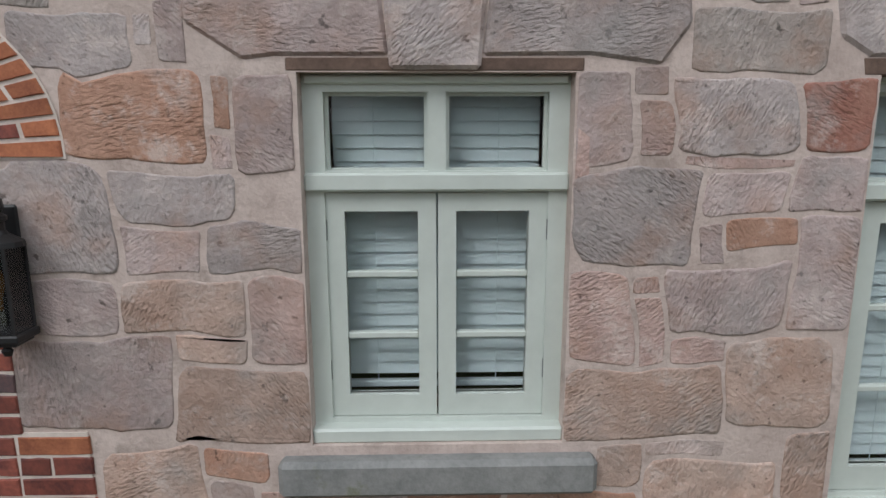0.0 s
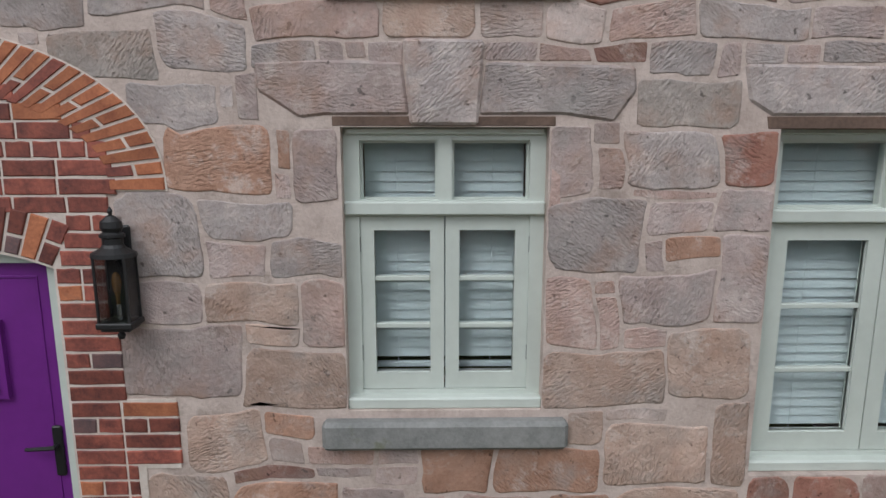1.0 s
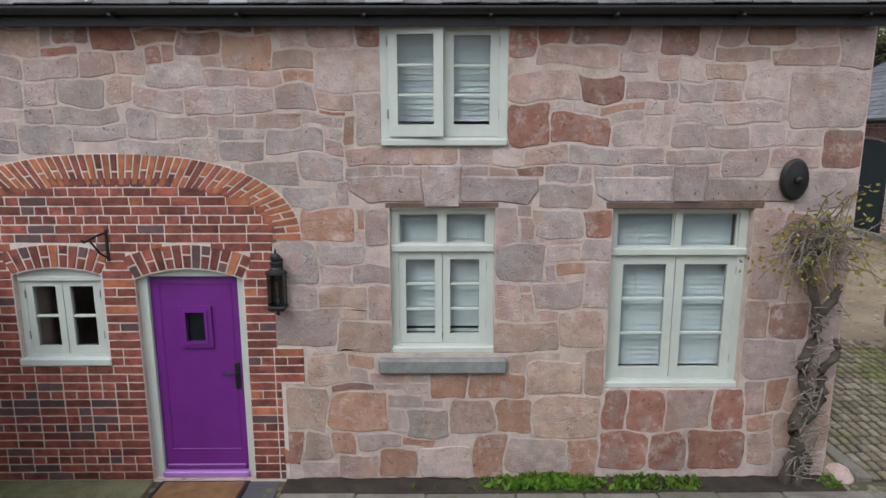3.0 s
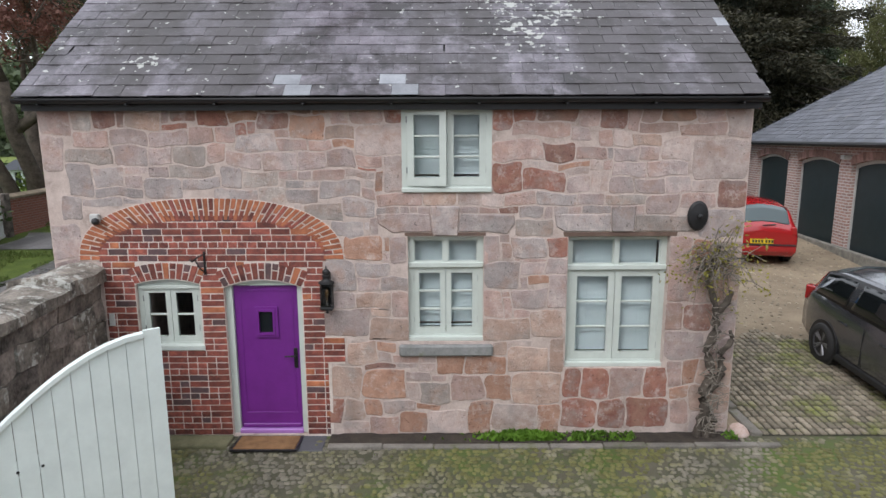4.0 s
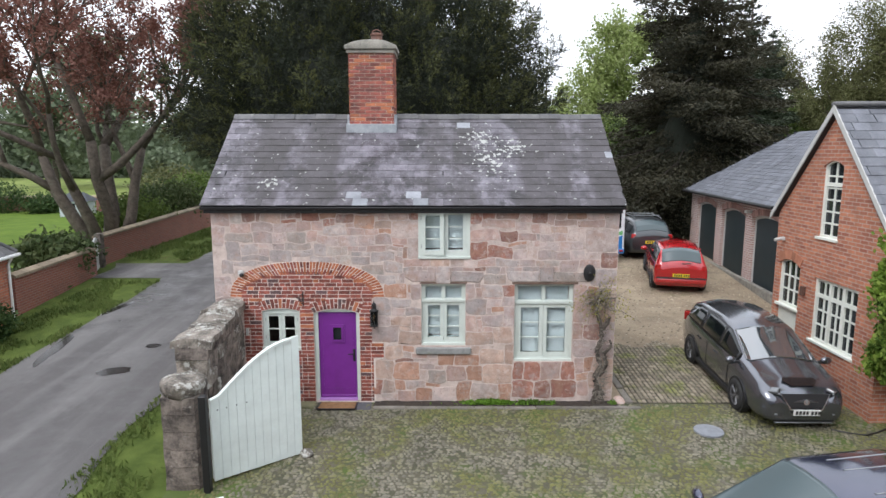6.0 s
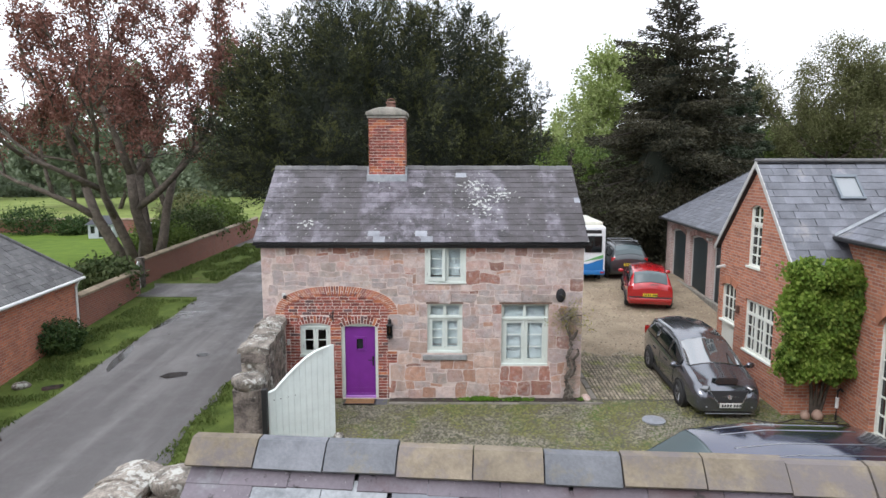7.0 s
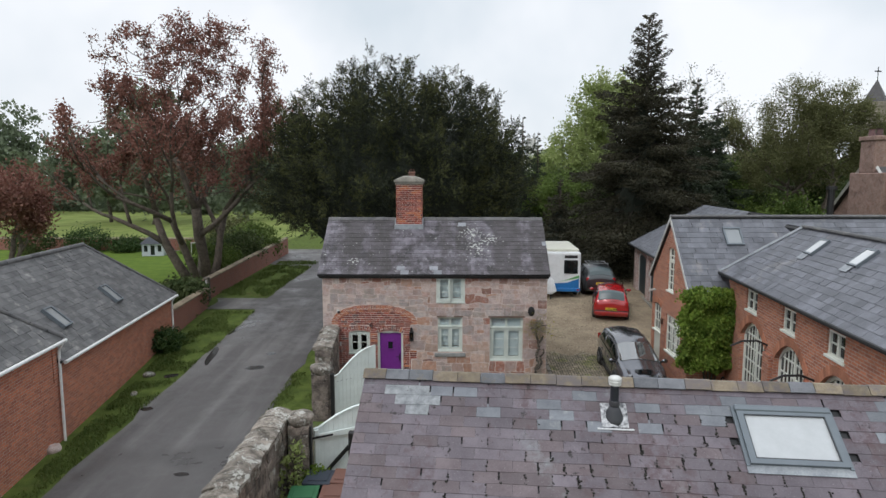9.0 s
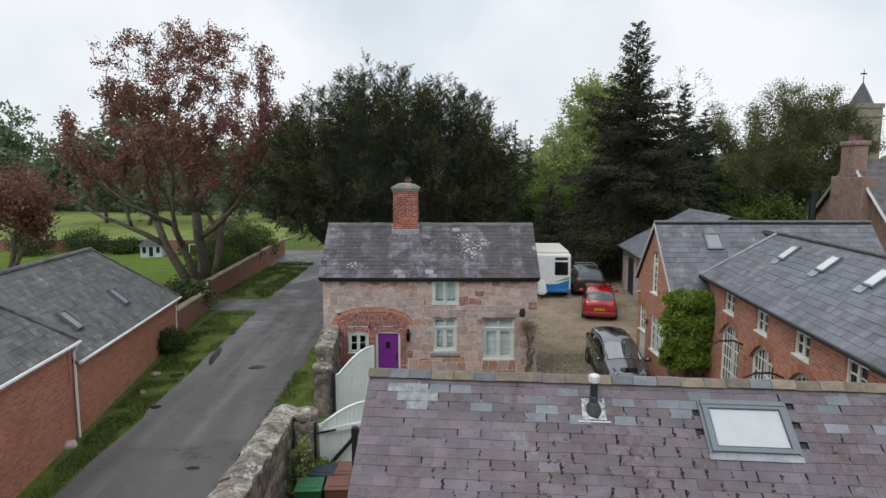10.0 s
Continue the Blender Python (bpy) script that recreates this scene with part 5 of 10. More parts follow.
far_roof(gar, gp(-0.95, -0.28, 3.38), gp(8.2, -0.28, 3.38), gp(8.2, 3.15, 5.82), gp(1.8, 3.15, 5.82), SLATE_FAR)
far_roof(gar, gp(-0.95, 6.6, 3.38), gp(-0.95, -0.28, 3.38), gp(1.8, 3.15, 5.82), gp(1.8, 3.15, 5.82), SLATE_FAR)
far_roof(gar, gp(12.5, 6.6, 3.38), gp(-0.95, 6.6, 3.38), gp(1.8, 3.15, 5.82), gp(12.5, 3.15, 5.82), SLATE_FAR)
part("gutter", tube(bmesh.new(), [gp(-0.95, -0.33, 3.36), gp(8.2, -0.33, 3.36)], 0.06, 8), BLACK_IRON, gar)
part("security_light", boxes((5.75, 5.95, -0.2, 0.0, 2.98, 3.08), bevel=0.01), BARGE, gar, m=GM)

# ---- brick barn, garden walls and garden across the lane ----
BARN_BRICK = brickwork("barn_brickwork", (0.54, 0.18, 0.095), (0.27, 0.082, 0.055), (0.40, 0.28, 0.22), stain=(0.2, 0.08, 0.055))
WALL_BRICK = brickwork("garden_wall_brick", (0.27, 0.085, 0.06), (0.20, 0.065, 0.05), (0.28, 0.2, 0.17))
GREY_SLATE = surf("lichened_barn_slate", (0.075, 0.075, 0.077), (0.155, 0.153, 0.152), 2.2, 0.7, 0.4, 0.006, 40.0, island=0.22, stain=(0.24, 0.235, 0.22), stain_scale=2.6, stain_from=0.57)
WHITE_PIPE = paint("white_downpipe", (0.74, 0.75, 0.74), 0.4, 0.06)
BM = pose(-12.42, 5.30, 0, 0, 0, -83.1)
barn = thing("brick_barn", pose(0, 0, 0), "long low red brick barn with hipped grey slate roofs", "barn")
part("front_wall", plate(rect(0, -0.9, 9.6, 2.16), [], 0.35), BARN_BRICK, barn, m=BM @ pose(0, -0.35, 0))
part("front_wall", plate(rect(9.6, -0.9, 24, 2.74), [], 0.35), BARN_BRICK, barn, m=BM @ pose(0, -0.38, 0))
part("string_course", boxes((9.6, 24, -0.41, -0.38, 2.16, 2.24)), surf("orange_string_brick", (0.30, 0.12, 0.08), (0.42, 0.19, 0.13), 6.0), barn, m=BM)
part("end_wall", plate(rect(0, -0.9, 5.0, 2.16), [], 0.35), BARN_BRICK, barn, m=BM @ pose(0.0, -5.2, 0, 0, 0, 90))
part("end_wall", plate(rect(0, 1.6, 4.4, 2.74), [], 0.3), BARN_BRICK, barn, m=BM @ pose(9.95, -4.4, 0, 0, 0, 90))


def bp(u, w, z):
    return tuple(BM @ Vector((u, w, z)))


far_roof(barn, bp(-0.2, 0.15, 2.16), bp(9.75, 0.15, 2.16), bp(9.75, -2.62, 4.65), bp(2.0, -2.62, 4.65), GREY_SLATE, 0.21, 0.30)
far_roof(barn, bp(-0.2, -5.4, 2.16), bp(-0.2, 0.15, 2.16), bp(2.0, -2.62, 4.65), bp(2.0, -2.62, 4.65), GREY_SLATE, 0.21, 0.30)
far_roof(barn, bp(24, -5.4, 2.16), bp(-0.2, -5.4, 2.16), bp(2.0, -2.62, 4.65), bp(24, -2.62, 4.65), GREY_SLATE, 0.26, 0.38)
far_roof(barn, bp(9.5, 0.10, 2.76), bp(24, 0.10, 2.76), bp(24, -2.2, 5.06), bp(11.8, -2.2, 5.06), GREY_SLATE, 0.21, 0.30)
far_roof(barn, bp(9.5, -4.5, 2.76), bp(9.5, 0.10, 2.76), bp(11.8, -2.2, 5.06), bp(11.8, -2.2, 5.06), GREY_SLATE, 0.21, 0.30)
far_roof(barn, bp(24, -4.5, 2.76), bp(9.5, -4.5, 2.76), bp(11.8, -2.2, 5.06), bp(24, -2.2, 5.06), GREY_SLATE, 0.26, 0.38)
for a, b, r in ((bp(-0.2, 0.15, 2.20), bp(2.0, -2.62, 4.68), 0.06), (bp(2.0, -2.62, 4.68), bp(11, -2.62, 4.68), 0.09), (bp(9.5, 0.10, 2.80), bp(11.8, -2.2, 5.09), 0.06), (bp(11.8, -2.2, 5.09), bp(24, -2.2, 5.09), 0.09)):
    n = max(6, int((Vector(b) - Vector(a)).length / 0.45))
    for i in range(n):
        part("hip_tile", tube(bmesh.new(), [Vector(a).lerp(Vector(b), (i + 0.02) / n), Vector(a).lerp(Vector(b), (i + 0.98) / n)], [r * random.uniform(0.95, 1.1), r], 8), RIDGE_TILE, barn)
part("gutter", tube(bmesh.new(), [bp(-0.2, 0.2, 2.12), bp(9.7, 0.2, 2.12)], 0.055, 8), WHITE_PIPE, barn)
part("gutter", tube(bmesh.new(), [bp(9.5, 0.16, 2.72), bp(24, 0.16, 2.72)], 0.055, 8), WHITE_PIPE, barn)
for u, zt in ((0.12, 2.1), (9.72, 2.70)):
    part("downpipe", tube(bmesh.new(), [bp(u, 0.18, zt), bp(u, 0.06, zt - 0.22), bp(u, 0.05, -0.6)], 0.04, 8), WHITE_PIPE, barn)
for u in (4.0, 7.85):
    rl = thing("roof_light", pose(0, 0, 0), "small old roof light standing in the barn slates", "roof window", "barn roof lights")
    mm = BM @ pose(u + 0.45, -0.48, 2.75, 0, 0, 180) @ pose(0, 0, 0, 42, 0, 0)
    part("frame", boxes((0, 0.5, 0, 0.05, 0, 0.12), (0, 0.5, 0.8, 0.85, 0, 0.12), (0, 0.05, 0.05, 0.8, 0, 0.12), (0.45, 0.5, 0.05, 0.8, 0, 0.12)), RWM, rl, m=mm)
    part("pane", boxes((0.04, 0.46, 0.04, 0.81, 0.06, 0.07)), paint("dull_pane", (0.3, 0.31, 0.31), 0.2), rl, m=mm)


def brick_garden_wall(a, b, z0, tops, label, thick=0.3):
    """A brick boundary wall from a to b with a weathered half-round coping."""
    a, b = Vector((*a, 0)), Vector((*b, 0))
    L = (b - a).length
    m = pose(a.x, a.y, 0, 0, 0, math.degrees(math.atan2(b.y - a.y, b.x - a.x)))
    w = thing("brick_garden_wall", pose(0, 0, 0), label, "garden wall", kind="structure")
    part("wall", plate([(0, z0), (L, z0), (L, tops[1]), (0, tops[0])], [], thick), WALL_BRICK, w, m=m)
    n = int(L / 0.6)
    for k in range(n):
        za, zb = lerp(tops[0], tops[1], k / n), lerp(tops[0], tops[1], (k + 1) / n)
        pr = [(-0.05, 0), (-0.04, 0.07), (thick / 2, 0.15), (thick + 0.04, 0.07), (thick + 0.05, 0)]
        bm = bmesh.new()
        rr = [[bm.verts.new((x, y, z + zz)) for y, z in pr] for x, zz in ((L * k / n + 0.005, za), (L * (k + 1) / n - 0.005, zb))]
        for i in range(5):
            bm.faces.new((rr[0][i], rr[0][(i + 1) % 5], rr[1][(i + 1) % 5], rr[1][i]))
        for r in rr:
            bm.faces.new(r)
        part("coping_stone", bm, COPING, w, m=m)
    return w


COPING = surf("mossy_sand_coping", (0.16, 0.125, 0.085), (0.29, 0.235, 0.165), 3.0, 0.95, 0.7, 0.012, 40.0, vary=0.2, stain=(0.10, 0.11, 0.05), stain_from=0.6)
brick_garden_wall((-12.45, 5.5), (-12.75, 10.2), -0.1, (1.42, 1.50), "low red brick garden wall with sandstone coping")
brick_garden_wall((-13.3, 11.6), (-14.1, 31.0), 0.2, (1.75, 2.05), "red brick garden wall running along the lane verge")
brick_garden_wall((-44, 33.5), (-22.5, 33.0), 0.3, (1.7, 1.75), "dark brick wall at the back of the garden")
gp_ = part("gate_post", box(bmesh.new(), -13.42, -13.16, 11.3, 11.56, 0.3, 1.95, 0.02), OLD_STONE)
tagged(gp_, "square stone gate post at the garden gate", "post")
wg = thing("garden_gate", pose(-12.85, 10.25, 0.62, 0, 0, 112), "white slatted garden gate with a solid upper panel", "gate")
for k in range(9):
    part("slat", boxes((0.04 + k * 0.12, 0.09 + k * 0.12, 0, 0.025, 0.05, 0.62)), WHITE_PIPE, wg)
part("panel", plate([(0, 0.62), (1.12, 0.62), (1.12, 1.15), (0.56, 1.26), (0, 1.15)], [], 0.035), WHITE_PIPE, wg)
part("rail", boxes((0, 1.12, -0.01, 0.035, 0.04, 0.12), (0, 1.12, -0.01, 0.035, 0.56, 0.64)), WHITE_PIPE, wg)
sheet("lawn", span(-46, -14.5, 10), span(11, 32.5, 20), 0.012, surf("lawn_grass", (0.07, 0.12, 0.018), (0.125, 0.18, 0.032), 1.2, 0.95, 0.6, 0.02, 60.0, spec=0.08), "mown bright green garden lawn", "lawn", edge=lambda y: (-46, -13.6 - (y - 11) * 0.04))

sheet("meadow", span(-260, -17, 12), span(34.2, 150, 24), 0.006, surf("meadow_grass", (0.115, 0.155, 0.04), (0.20, 0.235, 0.075), 0.35, 0.95, 0.6, 0.05, 9.0, stain=(0.11, 0.12, 0.045), stain_scale=0.12, stain_from=0.56, spec=0.08), "pale spring meadow beyond the garden wall", "meadow")

# summer house
sh = thing("summer_house", pose(-24.9, 29.0, 0.74, 0, 0, 8), "small white garden summer house with a dark hipped roof", "shed")
SHP = paint("pale_shed_paint", (0.55, 0.60, 0.64), 0.5)
part("walls", plate(rect(-0.85, 0, 0.85, 1.05), [rect(-0.7, 0.38, -0.4, 0.9), rect(-0.17, 0.1, 0.17, 0.9), rect(0.4, 0.38, 0.7, 0.9)], 0.05), SHP, sh)
part("walls", boxes((-0.85, -0.80, 0.05, 1.5, 0, 1.05), (0.80, 0.85, 0.05, 1.5, 0, 1.05), (-0.85, 0.85, 1.5, 1.55, 0, 1.05)), SHP, sh)
part("pane", boxes((-0.7, 0.7, 0.06, 0.065, 0.1, 0.95)), DARK_PANE, sh)
bm = bmesh.new()
v = [bm.verts.new(p) for p in ((-1.0, -0.15, 1.03), (1.0, -0.15, 1.03), (1.0, 1.7, 1.03), (-1.0, 1.7, 1.03), (-0.45, 0.78, 1.62), (0.45, 0.78, 1.62))]
for f in ((0, 1, 5, 4), (1, 2, 5), (2, 3, 4, 5), (3, 0, 4), (3, 2, 1, 0)):
    bm.faces.new([v[i] for i in f])
part("roof", bm, paint("dark_felt", (0.05, 0.055, 0.065), 0.8), sh)
goal = thing("garden_goal", pose(-21.3, 28.2, 0.75), "small white tubular goal frame on the lawn", "goal")
part("frame", tube(bmesh.new(), [(0, 0, 0), (0, 0, 1.2), (1.0, 0.3, 1.2), (1.0, 0.3, 0)], 0.035, 6), WHITE_PIPE, goal)
ch = thing("garden_chair", pose(-13.6, 6.3, 0.35, 0, 0, -30), "bright yellow garden seat behind the low wall", "chair")
YEL = paint("yellow_plastic", (0.72, 0.62, 0.08), 0.4)
part("seat", boxes((-0.25, 0.25, -0.25, 0.25, 0.95, 1.0), bevel=0.015), YEL, ch)
part("backrest", boxes((-0.25, 0.25, 0.22, 0.27, 1.0, 1.5), bevel=0.015), YEL, ch)
for sx in (-0.22, 0.22):
    for sy in (-0.22, 0.22):
        part("leg", cyl(bmesh.new(), (sx, sy, 0), (sx, sy, 0.95), 0.02, n=6), YEL, ch)


def boulder(x, y, r, label, tone):
    bm = bmesh.new()
    bmesh.ops.create_icosphere(bm, subdivisions=3, radius=r)
    for v in bm.verts:
        v.co += v.co.normalized() * r * 0.5 * noise.noise(v.co * 3.0 + Vector((x, y, 0)))
        v.co.z *= 0.6
    tagged(part("boulder", bm, tone, smooth=False, m=pose(x, y, gz(y) + r * 0.2)), label, "stone", "verge stones")


boulder(-11.2, -4.95, 0.24, "pale rough boulder lying on the grass verge", PALE)
boulder(-11.25, 0.75, 0.2, "mossy grey boulder lying on the grass verge", OLD_CAP)
boulder(-10.9, -1.0, 0.12, "small mossy stone on the grass verge", OLD_CAP)

# manhole, drain, puddles and patches
tagged(part("manhole_cover", lathe(bmesh.new(), [(0.26, -0.02), (0.26, 0.012), (0.24, 0.018), (0.03, 0.018)], (4.80, -1.2, gz(-1.2) + 0.02), 28), surf("iron_cover", (0.17, 0.18, 0.20), (0.27, 0.285, 0.31), 6.0, 0.6, 0.6, 0.006, 50.0, metal=0.2)), "round grey iron manhole cover among the cobbles", "manhole cover")
WET = dark_glass("standing_water", (0.03, 0.029, 0.028), 0.12, 1.45)


def puddle(x, y, rx, ry, turn):
    bm = bmesh.new()
    vs = []
    for i in range(22):
        a = 2 * math.pi * i / 22
        k = 1 + 0.35 * noise.noise((math.cos(a) * 1.5 + x, math.sin(a) * 1.5 + y, 0))
        px, py = rx * k * math.cos(a), ry * k * math.sin(a)
        c, s = math.cos(turn), math.sin(turn)
        yy = y + px * s + py * c
        vs.append(bm.verts.new((x + px * c - py * s, yy, gz(yy) + 0.006)))
    bm.faces.new(vs)
    tagged(part("puddle", bm, WET), "dark wet hollow in the worn asphalt", "puddle", "lane puddles", "stuff")


for row in ((-7.55, 1.55, 0.35, 0.22, 0.3), (-7.4, 3.1, 0.18, 0.16, 0), (-9.75, 2.9, 0.16, 1.1, 0.15), (-9.9, 6.2, 0.12, 0.7, -0.2), (-10.4, 0.7, 0.25, 0.18, 0.5), (-9.9, -2.2, 0.2, 0.15, 0), (-7.0, -6.2, 0.2, 0.1, 0)):
    puddle(*row)

# ---- trees and planting ----
rs = np.random.RandomState(7)
BARK = surf("grey_brown_bark", (0.05, 0.04, 0.032), (0.14, 0.115, 0.09), 5.0, 0.95, 1.0, 0.03, 30.0, stain=(0.12, 0.13, 0.09), stain_from=0.6)
PALE_BARK = surf("pale_bark", (0.15, 0.13, 0.11), (0.27, 0.24, 0.2), 4.0, 0.95, 0.8, 0.02, 30.0)


def unit(a):
    return a / np.maximum(np.linalg.norm(a, axis=1, keepdims=True), 1e-6)


def leaf_mesh(name, pos, along, length, width, material, parent, droop=0.0, fold=0.0):
    """Leaves as pointed blades: a place, a direction, a length and a width for each."""
    n = len(pos)
    along = unit(along + np.array([0, 0, -droop]))
    side = unit(np.cross(along, unit(rs.normal(size=(n, 3)))))
    L, W = length[:, None], width[:, None]
    v = np.stack([pos - along * L * 0.5, pos + side * W * 0.5 - along * L * 0.05, pos + along * L * 0.5, pos - side * W * 0.5 - along * L * 0.05], 1).reshape(-1, 3)
    me = bpy.data.meshes.new(name)
    me.vertices.add(4 * n)
    me.vertices.foreach_set("co", v.astype(np.float32).ravel())
    me.loops.add(4 * n)
    me.loops.foreach_set("vertex_index", np.arange(4 * n, dtype=np.int32))
    me.polygons.add(n)
    me.polygons.foreach_set("loop_start", np.arange(0, 4 * n, 4, dtype=np.int32))
    me.update(calc_edges=True)
    me.materials.append(material)
    ob = new(name, me)
    ob.parent = parent
    return ob


def ball_points(n, shell=0.5):
    d = unit(rs.normal(size=(n, 3)))
    return d * (shell + (1 - shell) * rs.rand(n, 1)) ** 0.6, d


def grow(bm, p, d, length, r, depth, tips, spread=0.6, lift=0.15, n=6):
    """A limb with its forks; the ends are gathered in tips."""
    pts, q = [Vector(p)], Vector(d).normalized()
    steps = 3
    for i in range(steps):
        q = (q + Vector((random.gauss(0, 0.13), random.gauss(0, 0.13), random.gauss(0, 0.08) + lift * 0.25))).normalized()
        pts.append(pts[-1] + q * length / steps)
    tube(bm, pts, [lerp(r, r * 0.6, i / steps) for i in range(steps + 1)], n if r > 0.05 else 4)
    if depth <= 1:
        tips += pts[1:]
    if depth == 0:
        return
    for k in range(2 if depth > 2 else 3):
        s = Vector((random.gauss(0, spread), random.gauss(0, spread), random.gauss(lift, 0.3)))
        grow(bm, pts[-1] if k else pts[-2], (q + s), length * random.uniform(0.62, 0.82), r * 0.58, depth - 1, tips, spread, lift, n)


def broadleaf(name, x, y, label, stems, crown, leaf_n, leaf_size, leaf_m, bark=None, per=26, clump=0.8, tip_share=1.0, group="", depth=4, twigs=False):
    """A broadleaf tree: forked limbs, twigs that reach out into the crown's ellipsoids, and leaves in clumps about the ends."""
    t = thing(name, pose(x, y, gz(y)), label, "tree", group)
    bm, tips = bmesh.new(), []
    for (px, py), d, L, r in stems:
        grow(bm, (px, py, -0.2), d, L, r, depth, tips, 0.45 if twigs else 0.6)
    cs = [np.array([p[:] for p in tips])] if tips and tip_share else []
    for (cx, cy, cz), (ax, ay, az), n in crown:
        b, _ = ball_points(n, 0.08)
        cs.append(b * np.array([ax, ay, az]) + np.array([cx, cy, cz]))
    c = np.concatenate(cs)
    if twigs:
        nodes = np.array([p[:] for p in tips])
        ends = np.concatenate(cs[1:])
        ends = ends[np.argsort(np.linalg.norm(ends - np.array([0, 0, 6.0]), axis=1))]
        for e in ends:
            gap = nodes - e
            k = int(np.argmin(np.linalg.norm(gap * np.array([1, 1, 0.8]), axis=1) + np.where(gap[:, 2] > 0.3, 3.0, 0.0)))
            p0, p2 = Vector(nodes[k]), Vector(e)
            far = (p2 - p0).length
            p1 = p0.lerp(p2, 0.5) + Vector((random.gauss(0, 0.08), random.gauss(0, 0.08), random.uniform(-0.14, 0.02))) * far
            tube(bm, [p0, p1, p2], [0.018 + 0.012 * far, 0.016 + 0.006 * far, 0.008], 4)
            nodes = np.concatenate([nodes, np.array([p1[:], p2[:]])])
    part("trunk", bm, bark or BARK, t, smooth=True)
    pick = c[rs.randint(0, len(c), leaf_n // per)]
    pos = np.repeat(pick, per, 0) + rs.normal(size=(len(pick) * per, 3)) * clump * 0.42
    n = len(pos)
    along = rs.normal(size=(n, 3)) + np.array([0, 0, 0.1])
    s = leaf_size * (0.6 + 0.8 * rs.rand(n))
    leaf_mesh("crown", pos, along, s, s * 0.62, leaf_m, t, 0.25)
    return t


COPPER = leafy("copper_leaves", (0.14, 0.062, 0.050), (0.22, 0.100, 0.076), (0.33, 0.175, 0.14), 0.5, 0.35)
# far foliage: distance haze is mixed into these pale bluish greens
HAZED_L = leafy("haze_paled_leaves", (0.125, 0.16, 0.10), (0.17, 0.205, 0.125), (0.19, 0.225, 0.145), 0.12, 0.3)
# olive of the yew tips, with the light on the plumes mixed into it
YEW_TIP = leafy("yew_lit_olive_tips", (0.050, 0.056, 0.020), (0.080, 0.086, 0.030), (0.100, 0.104, 0.038), 0.6, 0.2)
GREEN_A = leafy("fresh_green_leaves", (0.055, 0.095, 0.018), (0.11, 0.16, 0.035), (0.15, 0.20, 0.05), 0.35, 0.3)
GREEN_B = leafy("dull_green_leaves", (0.035, 0.06, 0.018), (0.075, 0.10, 0.035), (0.10, 0.12, 0.05), 0.3, 0.25)
WILLOW = leafy("willow_leaves", (0.19, 0.245, 0.075), (0.29, 0.35, 0.12), (0.35, 0.40, 0.17), 0.3, 0.35)
OLIVE_L = leafy("budding_leaves", (0.080, 0.088, 0.034), (0.13, 0.138, 0.055), (0.18, 0.18, 0.08), 0.4, 0.3)
YEW_M = leafy("yew_needles", (0.018, 0.024, 0.016), (0.030, 0.037, 0.022), (0.038, 0.044, 0.025), 0.6, 0.15)
FIR_M = leafy("fir_needles", (0.024, 0.037, 0.023), (0.042, 0.056, 0.031), (0.052, 0.064, 0.034), 0.5, 0.12)
FIR_B = leafy("brown_fir_needles", (0.028, 0.030, 0.019), (0.048, 0.045, 0.026), (0.060, 0.054, 0.031), 0.5, 0.12)
IVY = leafy("climber_leaves", (0.06, 0.115, 0.015), (0.155, 0.245, 0.03), (0.27, 0.35, 0.07), 1.9, 0.35)
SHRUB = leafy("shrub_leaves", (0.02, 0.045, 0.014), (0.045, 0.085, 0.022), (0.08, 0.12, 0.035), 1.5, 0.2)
BOUGH = surf("dark_bough_bark", (0.018, 0.014, 0.011), (0.045, 0.035, 0.026), 6.0, 0.95)
# near-black colour for the shade deep inside the evergreen crowns
CROWN_SHADE = paint("crown_shade_dark", (0.016, 0.021, 0.013), 0.95)

broadleaf("copper_tree", -15.6, 16.0, "many-stemmed copper-leaved tree, thinly leafed at the top",
          [((-0.45, 0.1), (-0.50, 0.1, 1.0), 4.8, 0.33), ((-0.05, 0.3), (-0.16, 0.2, 1.0), 5.2, 0.38), ((0.35, 0.0), (0.05, -0.1, 1.0), 5.2, 0.36), ((0.6, 0.3), (0.26, 0.2, 1.0), 5.0, 0.30), ((0.1, -0.4), (-0.05, -0.3, 1.0), 4.6, 0.28)],
          [((0.3, 0, 7.6), (5.4, 4.2, 2.4), 170), ((0.1, 0.4, 10.6), (7.0, 4.8, 3.0), 310), ((0.0, 0, 13.5), (6.2, 4.4, 2.4), 250), ((-0.2, 0, 14.9), (3.6, 3.2, 1.1), 70), ((-5.2, 0, 7.2), (2.0, 2.2, 1.4), 40), ((5.4, 0, 9.6), (1.8, 2.4, 2.2), 60)],
          50000, 0.150, COPPER, BARK, 36, 0.46, depth=4, twigs=True)
broadleaf("copper_tree", -32.0, 22.0, "copper-leaved tree at the edge of the garden", [((0, 0), (0.1, 0, 1), 2.5, 0.25), ((0.2, 0), (0.5, 0.1, 1), 2.2, 0.2)],
          [((-0.5, 0, 5.4), (3.2, 3.0, 2.5), 140)], 12000, 0.22, COPPER, BARK, 30, 0.9, depth=3, twigs=True)


